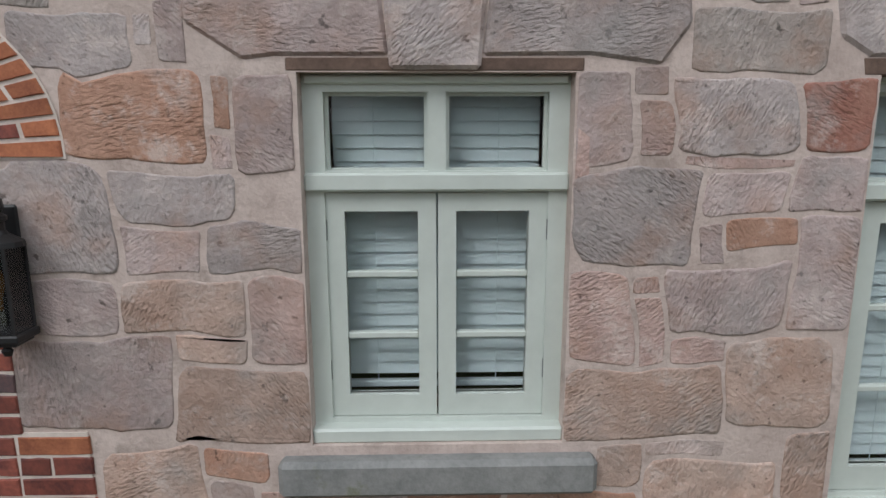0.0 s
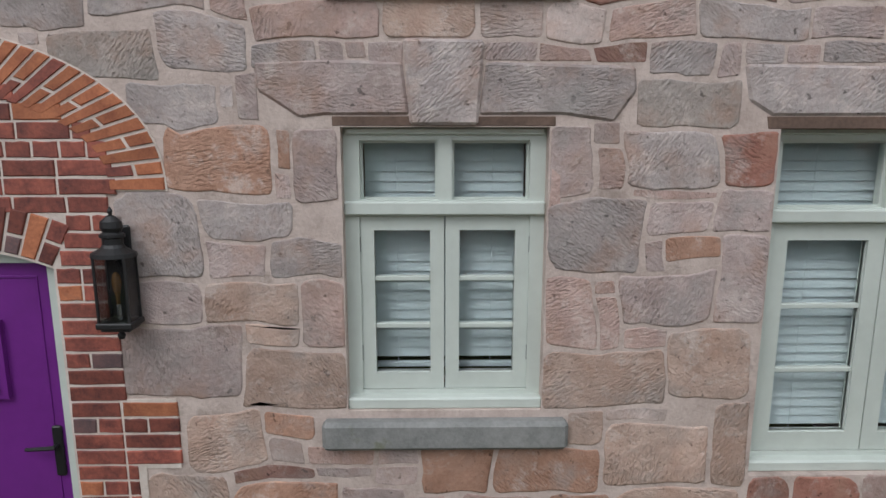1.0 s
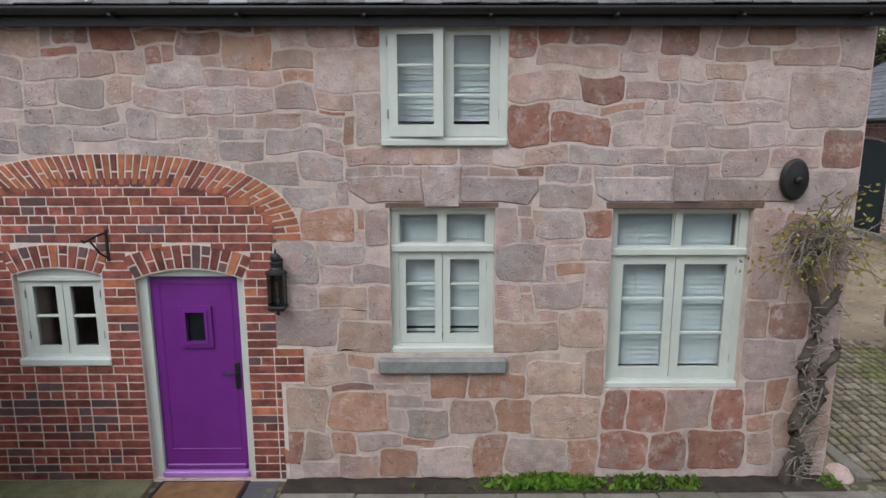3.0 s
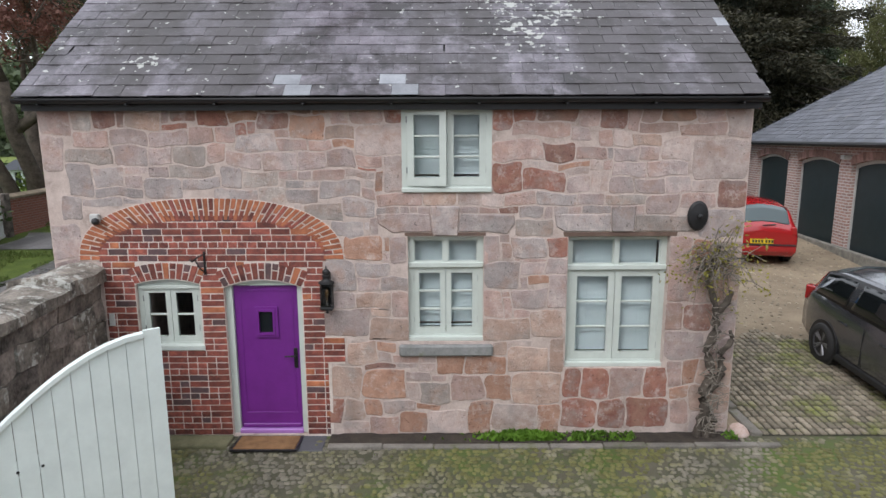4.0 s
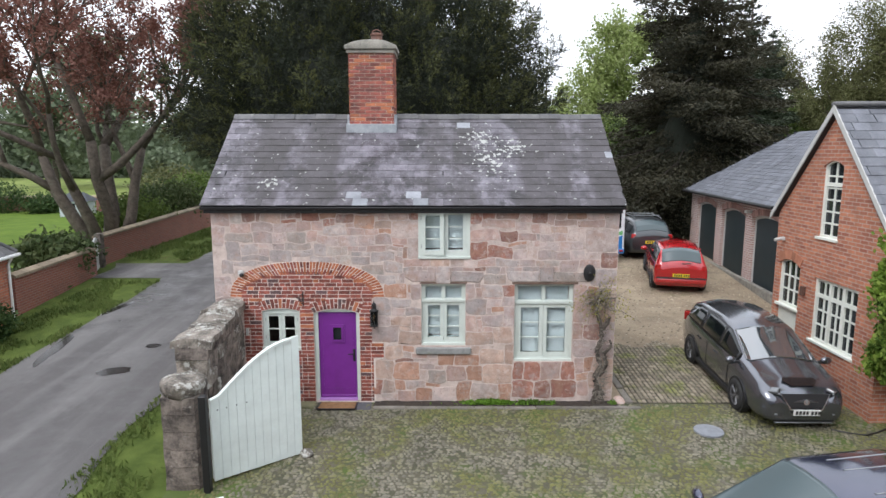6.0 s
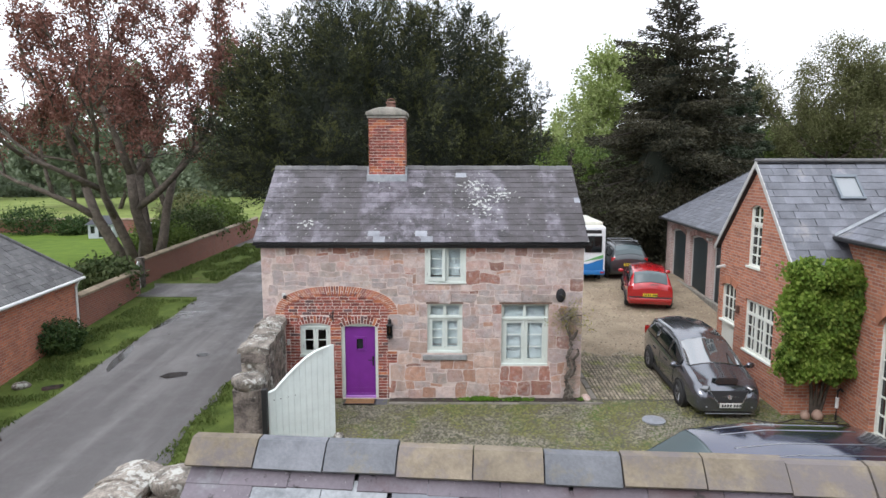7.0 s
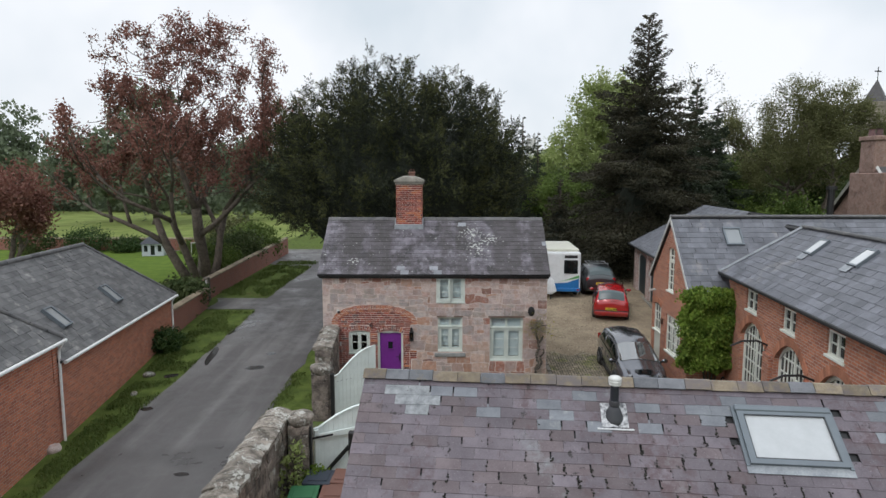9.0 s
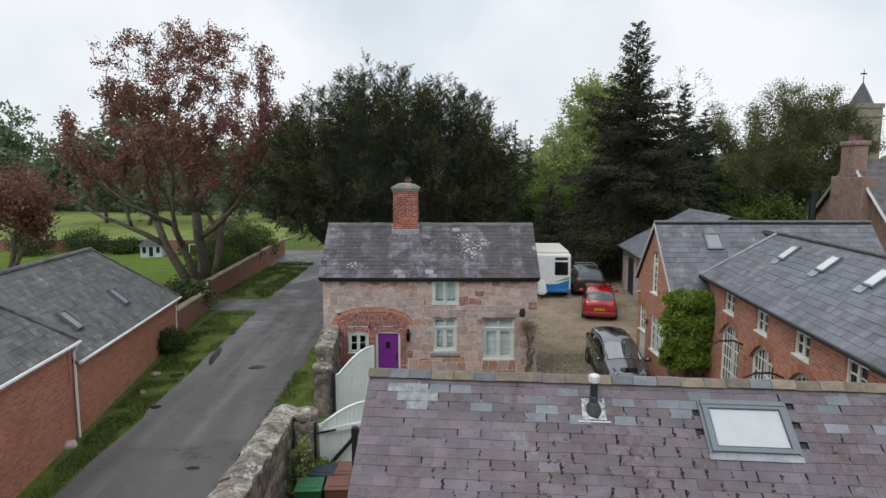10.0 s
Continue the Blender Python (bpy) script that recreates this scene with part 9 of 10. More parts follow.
lay(GREY, (1.17, 2.51, 1.82, 2.69), (1.18, 2.71, 1.33, 2.79), (1.49, 2.73, 1.79, 2.80), (2.82, 2.47, 3.30, 2.75), (-4.27, 2.92, -4.03, 3.26), (-4.16, 2.81, -3.71, 2.90), (-4.02, 2.90, -3.50, 3.02), (-3.99, 3.08, -3.66, 3.23), (-3.70, 2.84, -3.49, 2.88), (-3.46, 2.90, -3.02, 3.12), (-2.98, 3.05, -2.69, 3.12), (-2.67, 2.88, -2.17, 3.00))
lay(GREY, (-2.52, 3.01, -2.36, 3.22), (-1.86, 3.01, -1.67, 3.10), (-1.83, 2.84, -1.50, 3.01), (-1.77, 2.78, -1.69, 2.83), (-1.63, 3.03, -1.48, 3.09), (-1.46, 2.90, -1.00, 3.09), (0.95, 2.80, 1.42, 2.94), (-2.38, 3.44, -1.95, 3.60), (1.74, 3.36, 1.79, 3.45))
lay(LILAC, (-0.52, 0.71, -0.25, 0.81), (-0.67, 0.87, -0.38, 0.92), (-0.36, 0.83, -0.22, 0.92), (-0.36, 0.95, -0.19, 1.03), (2.53, 0.96, 2.93, 1.31), (3.05, 0.95, 3.31, 1.24), (-1.51, 1.28, -0.96, 1.60), (-1.35, 1.63, -1.14, 1.78), (0.70, 1.61, 1.13, 1.83), (1.14, 1.60, 1.34, 2.00), (3.08, 1.27, 3.31, 1.65), (-4.55, 1.88, -4.29, 2.17))
lay(LILAC, (-4.55, 2.19, -4.22, 2.53), (-1.08, 1.81, -0.85, 1.97), (-0.79, 2.16, -0.72, 2.26), (-0.70, 2.15, -0.51, 2.45), (0.38, 2.17, 0.55, 2.45), (0.81, 2.04, 1.05, 2.14), (0.82, 1.85, 0.89, 1.98), (1.09, 2.01, 1.34, 2.19), (-0.92, 2.48, -0.83, 2.68), (-0.82, 2.46, -0.25, 2.70), (-0.56, 2.72, -0.47, 2.80), (-0.37, 2.72, -0.24, 2.78))
lay(LILAC, (0.09, 2.46, 0.51, 2.70), (0.10, 2.72, 0.31, 2.79), (0.56, 2.38, 0.66, 2.45), (1.07, 2.68, 1.14, 2.75), (1.34, 2.72, 1.48, 2.78), (2.09, 2.73, 2.20, 2.78), (2.21, 2.74, 2.51, 2.93), (-3.64, 3.18, -3.40, 3.23), (-3.64, 3.03, -3.46, 3.16), (-3.39, 3.13, -3.17, 3.23), (-2.50, 3.25, -2.12, 3.40), (-2.11, 3.22, -1.72, 3.40))
lay(LILAC, (-1.72, 3.11, -1.59, 3.20), (-1.72, 3.20, -1.41, 3.41), (-1.41, 3.22, -1.08, 3.41), (1.32, 2.96, 1.57, 3.13), (1.42, 2.82, 1.73, 2.94), (1.79, 2.94, 2.04, 3.11), (1.84, 3.13, 2.21, 3.28), (2.05, 2.95, 2.40, 3.11), (2.23, 3.13, 2.57, 3.29), (2.41, 2.93, 2.66, 3.12), (-4.53, 3.28, -4.31, 3.60), (-3.78, 3.49, -3.36, 3.67))
lay(LILAC, (-3.76, 3.27, -3.38, 3.48), (-3.36, 3.27, -3.11, 3.48), (-3.33, 3.49, -2.93, 3.67), (1.38, 3.58, 1.49, 3.69), (1.80, 3.29, 2.11, 3.45), (2.13, 3.30, 2.29, 3.45))
lay(ORANGE, (-0.61, 0.12, -0.30, 0.29), (0.21, 0.11, 0.49, 0.46), (1.05, 0.12, 1.29, 0.39), (-1.04, 0.50, -0.54, 0.82), (-1.03, 0.28, -0.81, 0.44), (-0.42, 0.35, -0.21, 0.44), (0.40, 0.50, 0.69, 0.77), (2.58, 0.47, 2.85, 0.62), (2.76, 0.66, 2.91, 0.92), (-0.84, 1.06, -0.65, 1.18), (-0.18, 0.78, 0.16, 1.02), (0.20, 0.80, 0.61, 1.00))
lay(ORANGE, (-1.23, 2.18, -0.80, 2.46), (0.90, 1.89, 1.14, 1.99), (2.79, 2.18, 2.94, 2.40), (-0.77, 2.28, -0.70, 2.44), (-0.84, 2.99, -0.76, 3.21), (1.20, 3.23, 1.49, 3.30), (-2.42, 3.74, -2.13, 3.84), (-1.77, 3.54, -1.40, 3.82), (-1.31, 3.46, -1.12, 3.53), (2.33, 3.74, 2.71, 3.89), (-1.55, 3.83, -1.34, 3.94))
lay(PINK, (-0.98, 0.08, -0.64, 0.25), (-0.22, 0.71, -0.15, 0.76), (0.02, 0.48, 0.37, 0.77), (1.88, 0.50, 2.30, 0.85), (2.57, 0.68, 2.72, 0.92), (2.68, 0.25, 2.85, 0.43), (-0.69, 0.94, -0.38, 1.02), (-0.69, 1.50, -0.51, 1.79), (0.38, 1.50, 0.60, 1.82), (0.61, 1.74, 0.69, 1.80), (0.62, 1.52, 0.69, 1.71), (0.71, 1.49, 0.91, 1.59))
lay(PINK, (2.52, 1.72, 2.78, 2.42), (2.54, 1.34, 2.70, 1.63), (2.84, 1.68, 2.99, 2.15), (0.57, 2.17, 0.67, 2.36), (0.79, 2.15, 1.01, 2.18), (-0.46, 2.73, -0.38, 2.80), (0.32, 2.72, 0.54, 2.79), (-1.94, 3.11, -1.73, 3.20), (-1.54, 3.10, -1.20, 3.20), (-1.00, 2.90, -0.85, 3.02), (-0.83, 2.81, -0.32, 2.95), (0.62, 2.80, 0.94, 2.94))
lay(PINK, (1.69, 3.20, 1.79, 3.31), (2.62, 2.77, 2.96, 2.92), (-4.52, 3.63, -4.21, 3.82), (-4.20, 3.48, -3.80, 3.67), (-2.91, 3.50, -2.66, 3.70), (-2.71, 3.28, -2.51, 3.49), (-2.62, 3.50, -2.42, 3.69), (-1.92, 3.55, -1.78, 3.63), (-1.88, 3.44, -1.62, 3.54), (-1.58, 3.44, -1.33, 3.54), (-1.33, 3.72, -1.13, 3.91), (-1.11, 3.73, -0.76, 3.97))
lay(PINK, (-1.08, 3.25, -0.82, 3.37), (0.46, 3.32, 1.01, 3.45), (0.71, 3.64, 1.31, 3.71), (1.40, 3.34, 1.73, 3.45), (1.44, 3.69, 1.65, 3.86), (1.73, 3.46, 1.80, 3.59), (1.97, 3.64, 2.10, 3.78), (2.11, 3.74, 2.30, 3.88), (2.11, 3.63, 2.53, 3.73), (2.56, 3.56, 3.02, 3.70), (2.74, 3.70, 3.02, 3.89), (-3.20, 3.79, -3.12, 3.88))
lay(RED, (-1.47, 0.18, -1.31, 0.48), (1.34, 0.19, 1.75, 0.47), (1.77, 0.19, 2.09, 0.47), (2.11, 0.20, 2.58, 0.47), (1.33, 0.50, 1.54, 0.86), (1.56, 0.50, 1.87, 0.86), (2.32, 0.51, 2.54, 0.85), (1.09, 2.20, 1.33, 2.44), (-0.98, 3.22, -0.91, 3.25), (0.46, 2.97, 0.80, 3.29), (0.82, 2.96, 1.27, 3.23), (-3.12, 3.69, -2.92, 3.73))
lay(RED, (-2.81, 3.72, -2.47, 3.91), (-2.41, 3.60, -2.26, 3.72), (-2.24, 3.63, -2.14, 3.72), (-0.74, 3.74, -0.55, 3.92), (0.47, 3.71, 0.65, 3.93), (0.71, 3.74, 0.94, 3.85))
lay(PALE, (-1.26, 0.07, -0.99, 0.20), (-0.27, 0.11, 0.18, 0.34), (0.52, 0.14, 1.02, 0.42), (2.90, 0.09, 3.26, 0.28), (-0.78, 0.30, -0.43, 0.44), (-0.51, 0.51, -0.39, 0.69), (-0.83, 0.95, -0.71, 1.05), (0.67, 1.14, 0.86, 1.18), (-1.19, 3.13, -0.96, 3.22), (-0.99, 3.03, -0.89, 3.12), (-0.93, 3.13, -0.86, 3.20), (-0.74, 2.97, -0.59, 3.35))
lay(PALE, (0.08, 2.81, 0.34, 2.93), (0.35, 2.81, 0.60, 2.94), (0.81, 3.24, 0.96, 3.29), (0.99, 3.25, 1.16, 3.29), (1.30, 3.15, 1.54, 3.20), (1.55, 3.19, 1.68, 3.28), (1.57, 2.98, 1.68, 3.18), (1.68, 2.96, 1.76, 3.19), (2.70, 3.09, 3.26, 3.52), (2.76, 2.93, 3.00, 3.07), (-1.06, 3.38, -0.56, 3.71), (1.81, 3.48, 2.01, 3.62))
lay(PALE, (2.37, 3.37, 2.66, 3.55), (3.05, 3.54, 3.27, 3.91))
lay(OLIVE, (-0.38, 0.45, -0.03, 0.69), (-1.66, 2.65, -1.24, 2.84), (0.81, 2.46, 1.16, 2.65), (2.09, 2.53, 2.65, 2.70), (-3.15, 3.13, -2.72, 3.26), (-2.29, 3.03, -1.94, 3.21), (-2.17, 2.83, -1.86, 3.02), (1.75, 2.81, 2.19, 2.92), (-4.23, 3.29, -3.78, 3.46), (-4.17, 3.70, -3.98, 3.96), (-3.09, 3.28, -2.74, 3.49))

# ---- pieces: brick infill of the old cart arch ----
infill = thing("brick_infill", pose(0, 0, 0), "old red brick infill under a wide orange brick arch", "brick wall", kind="structure")
AX, AZ = -2.745, 2.19
joint = [(AX - 1.275, 0.0), (-1.42, 0.0), (-1.42, 0.93), (-1.262, 0.93), (-1.262, 1.265), (-1.482, 1.265), (-1.482, AZ), (AX + 1.52, AZ)]
joint += [(AX + 1.52 * math.copysign(abs(math.cos(a)) ** (2 / 2.35), math.cos(a)), AZ + 0.715 * math.sin(a) ** (2 / 2.35)) for a in [math.pi * i / 40 for i in range(1, 40)]]
joint += [(AX - 1.52, AZ), (AX - 1.275, AZ)]
part("joint_bed", plate(joint, [arched(sx0, sz0, sx1, sz1, 0.06), arched(dx0, 0.02, dx1, dz1, 0.09)], -0.005), PALE_JOINT, infill, m=pose(0, 0.0, 0))


def over(a, b, n, f):
    """Point of the wide arch, a rounded box of half-width a and rise b, at the share f of its way from one springing to the other."""
    t = math.pi * (1 - f)
    c, s = math.cos(t), math.sin(t)
    return Vector((AX + a * math.copysign(abs(c) ** (2 / n), c), 0, AZ + b * abs(s) ** (2 / n)))


def even(a, b, n, count):
    """Points at even steps along the arch."""
    ps = [over(a, b, n, i / 400) for i in range(401)]
    acc = [0.0]
    for p, q in zip(ps, ps[1:]):
        acc.append(acc[-1] + (q - p).length)
    out, k = [], 0
    for i in range(count + 1):
        want = acc[-1] * i / count
        while k < 399 and acc[k + 1] < want:
            k += 1
        out.append(ps[k].lerp(ps[k + 1], (want - acc[k]) / max(acc[k + 1] - acc[k], 1e-6)))
    return out


def voussoir(p0, p1, q0, q1, y, material, gap=0.0125):
    """A brick of an arch between two points below and two above."""
    c = (p0 + p1 + q0 + q1) / 4
    ring = []
    for p in (p0, p1, q1, q0):
        ring.append(p + ((p0 + p1) / 2 - p if p in (p0, p1) else (q0 + q1) / 2 - p).normalized() * gap * 0.6 + ((p0 + q0) / 2 - p if p in (p0, q0) else (p1 + q1) / 2 - p).normalized() * gap * 0.6)
    bm = bmesh.new()
    a = [bm.verts.new((p.x - c.x, 0.02, p.z - c.z)) for p in ring]
    b = [bm.verts.new((p.x - c.x, -0.004, p.z - c.z)) for p in ring]
    t = [bm.verts.new(((p.x - c.x) * (1 - 0.006 / (p - c).length) + random.uniform(-0.0015, 0.0015), -0.009, (p.z - c.z) * (1 - 0.006 / (p - c).length) + random.uniform(-0.0015, 0.0015))) for p in ring]
    bm.faces.new(t)
    for i in range(4):
        j = (i + 1) % 4
        bm.faces.new((a[i], a[j], b[j], b[i]))
        bm.faces.new((b[i], b[j], t[j], t[i]))
    bmesh.ops.recalc_face_normals(bm, faces=bm.faces[:])
    me = bpy.data.meshes.new("brick")
    bm.to_mesh(me)
    bm.free()
    me.materials.append(material)
    o = new("brick", me)
    o.parent, o.location = infill, (c.x, y, c.z)


def ring_of(lower, upper, y, pick):
    for i in range(len(lower) - 1):
        p0, p1, q0, q1 = lower[i], lower[i + 1], upper[i], upper[i + 1]
        if i % 2:
            voussoir(p0, p1, q0, q1, y, pick())
        else:
            f = random.uniform(0.42, 0.58)
            voussoir(p0, p1, p0.lerp(q0, f), p1.lerp(q1, f), y, pick())
            voussoir(p0.lerp(q0, f), p1.lerp(q1, f), q0, q1, y, pick())


def orange_pick():
    return random.choice((BRICK_B, BRICK_B, BRICK_B, BRICK_A, BRICK_B))


def red_pick():
    return random.choice((BRICK_A, BRICK_A, BRICK_A, BRICK_A, BRICK_A, BRICK_B, BRICK_A, BRICK_A, BRICK_A, BRICK_A, BRICK_A, BRICK_C))


ARCH_N = 56
ring_of(even(1.275, 0.455, 2.4, ARCH_N), even(1.52, 0.715, 2.35, ARCH_N), -0.003, orange_pick)


def flat_ring(x0, x1, z, rise, deep, count, y):
    lo = arched(x0, 0, x1, z, rise, count)[2:][::-1]
    up = arched(x0 - 0.10, 0, x1 + 0.10, z + deep * 0.86, rise * 1.25, count)[2:][::-1]
    w = [(x1 - x0) / 2, (x1 - x0) / 2 + 0.10]
    rows = []
    for pts, half, zz, rs in ((lo, w[0], z, rise), (up, w[1], z + deep * 0.86, rise * 1.25)):
        r = (half * half + rs * rs) / (2 * rs)
        rows.append([Vector(((x0 + x1) / 2 + half * (2 * i / count - 1), 0, zz + rs - r + math.sqrt(r * r - (half * (2 * i / count - 1)) ** 2))) for i in range(count + 1)])
    ring_of(rows[0], rows[1], y, red_pick)


flat_ring(sx0, sx1, sz1 + 0.004, 0.06, 0.215, 11, -0.004)
flat_ring(dx0, dx1, dz1 + 0.004, 0.09, 0.215, 13, -0.004)


def inner_half(z):
    """Half-width of the infill at the height z."""
    if z <= AZ:
        return None
    f = (z - AZ) / 0.455
    return 1.275 * max(1 - f ** 2.4, 0) ** (1 / 2.4) if f < 1 else 0.0


def free(x, z):
    if sx0 - 0.005 < x < sx1 + 0.005 and sz0 - 0.025 < z < sz1 + 0.06:
        return False
    if dx0 - 0.005 < x < dx1 + 0.005 and z < dz1 + 0.09:
        return False
    for a, b, top in ((sx0, sx1, sz1), (dx0, dx1, dz1)):
        mid, half = (a + b) / 2, (b - a) / 2 + 0.10
        u = (x - mid) / half
        if abs(u) < 1 and top - 0.02 < z < top + 0.09 * (1 - u * u) + 0.175 and z > top - 0.01:
            if abs(x - mid) < (b - a) / 2 + 0.07 * min(max((z - top) / 0.2, 0), 1):
                return False
    if z > AZ:
        return abs(x - AX) < inner_half(max(z - 0.045, AZ + 0.001)) + 0.03
    right = -1.25 if 0.94 < z < 1.26 else (-1.40 if z < 0.94 else -1.475)
    if int(z / 0.0765) % 2:
        right -= 0.05 if z < 0.94 else 0.0
    return -4.02 < x < right


course, zc, row = 0.0765, 0.03, 0
while zc < AZ + 0.47:
    zm, x = zc + course / 2, -4.05
    runs, start = [], None
    while x < -1.2:
        ok = free(x, zm) and (free(x, zm + 0.02) or zm > AZ) and free(x, zm - 0.02)
        if ok and start is None:
            start = x
        if not ok and start is not None:
            runs.append((start, x))
            start = None
        x += 0.008
    if start is not None:
        runs.append((start, x))
    for a, b in runs:
        x, k = a - (0.11 if row % 2 else 0.0) * (a < -4.0), 0
        while x < b - 0.03:
            L = 0.225 if (row % 4 != 2 and random.random() > 0.2) else 0.1125
            e = min(x + L, b)
            if b - e < 0.05:
                e = b
            s = max(x, a)
            if e - s > 0.03:
                brick(infill, round(s + 0.0055, 3), round(e - 0.0055, 3), zc + 0.0055, zc + course - 0.0055, -0.0055 - random.uniform(0, 0.002), red_pick() if zc > 0.9 or x > -2.0 else random.choice((BRICK_A, BRICK_A, BRICK_C, BRICK_A)), 0.02)
            x = e
    zc += course
    row += 1

# chimney bricks
row, zc = 0, 5.3
while zc < 7.09:
    for face, (a, b) in enumerate(((CHX0, CHX1), (CHY0, CHY1), (CHY0, CHY1))):
        if zc < 5.55 and face == 0:
            continue
        x = a - (0.11 if row % 2 else 0)
        while x < b - 0.02:
            s, e = max(x, a), min(x + 0.225, b)
            if e - s > 0.03:
                if face == 0:
                    brick(chimney, round(s + 0.005, 2), round(e - 0.005, 2), zc + 0.005, zc + 0.07, CHY0 + 0.004, random.choice((BRICK_A, BRICK_B, BRICK_A, BRICK_A)), 0.02)
                else:
                    m = pose(CHX0 + 0.004, 0, 0, 0, 0, -90) if face == 1 else pose(CHX1 - 0.004, 0, 0, 0, 0, 90)
                    q0, q1 = (-e, -s) if face == 1 else (s, e)
                    brick(chimney, round(q0 + 0.005, 2), round(q1 - 0.005, 2), zc + 0.005, zc + 0.07, 0, random.choice((BRICK_A, BRICK_B, BRICK_A)), 0.02, m=m)
            x += 0.225
    zc += 0.0765
    row += 1

# the rubble itself


def in_brickwork(x, z):
    if z > AZ:
        return (abs(x - AX) / 1.545) ** 2.35 + ((z - AZ) / 0.735) ** 2.35 < 1
    return -4.06 < x < (-1.235 if 0.93 < z < 1.27 else (-1.385 if z < 0.93 else -1.46))


keep_out = [W1, W2, W3] + slab_spans
wall_stones = []
for material, (a0, b0, a1, b1) in laid:
    cx, cz = (a0 + a1) / 2, (b0 + b1) / 2
    under = [s for s in slab_spans if s[0] < cx < s[2] and s[1] < cz < s[3]]
    if any((min(a1, s[2]) - max(a0, s[0])) * (min(b1, s[3]) - max(b0, s[1])) > 0.6 * (a1 - a0) * (b1 - b0) for s in under):
        continue
    for o in (W1, W2, W3):
        if a0 < o[2] and a1 > o[0] and b0 < o[3] and b1 > o[1]:
            if cx < o[0]:
                a1 = o[0] - 0.003
            elif cx > o[2]:
                a0 = o[2] + 0.003
            elif cz < o[1]:
                b1 = o[1] - 0.003
            else:
                b0 = o[3] + 0.003
    wall_stones.append((material, (a0, b0, a1, b1)))
for (material, _), r in zip(wall_stones, bedded([r for _, r in wall_stones], keep_out, in_brickwork)):
    if r[2] - r[0] > 0.02 and r[3] - r[1] > 0.02:
        stone(material, *r)

# ---- pieces: roof slates ----


def slate_mesh(w, h, material, thick=0.007):
    bm = bmesh.new()
    box(bm, 0.002, w - 0.002, 0, h, 0, thick)
    for v in bm.verts:
        if v.co.y < 0.01 and v.co.z > 0:
            v.co.y += 0.003
    bmesh.ops.recalc_face_normals(bm, faces=bm.faces[:])
    me = bpy.data.meshes.new("slate")
    bm.to_mesh(me)
    bm.free()
    me.materials.append(material)
    return me


def slates(parent, frame_m, width, length, gauge, slate_w, pick, skip=None, limit=300, slipped=0.13):
    """Courses of slates, each lapping the one below; past limit they are joined."""
    cache, made = {}, 0
    vs, fs = [], []
    rows = int(length / gauge)
    for r in range(rows):
        x = -(slate_w / 2 if r % 2 else 0)
        while x < width - 0.02:
            s, e = max(x, 0), min(x + slate_w, width)
            x += slate_w
            if e - s < 0.04 or (skip and skip((s + e) / 2, r * gauge)):
                continue
            material = pick((s + e) / 2, r)
            w = round(e - s - (0.024 if random.random() < slipped else 0.0), 2)
            lift = 0.010 + random.uniform(0, 0.004)
            m = pose(s, r * gauge + random.uniform(-0.006, 0.006), lift, -1.9 + random.uniform(-0.35, 0.35), random.uniform(-0.5, 0.5), random.uniform(-0.5, 0.5))
            key = (w, material.name)
            if key not in cache:
                cache[key] = slate_mesh(w, gauge * 1.35 if r < rows - 1 else gauge, material)
            if made < limit:
                o = new("slate", cache[key])
                o.parent, o.matrix_basis = parent, frame_m @ m
                made += 1
            else:
                base = len(vs)
                mm = frame_m @ m
                vs += [tuple(mm @ v.co) for v in cache[key].vertices]
                fs += [tuple(base + i for i in p.vertices) for p in cache[key].polygons]
    if vs:
        tagged(raw("slating", vs, fs, pick(0, 0), parent), kind="stuff")


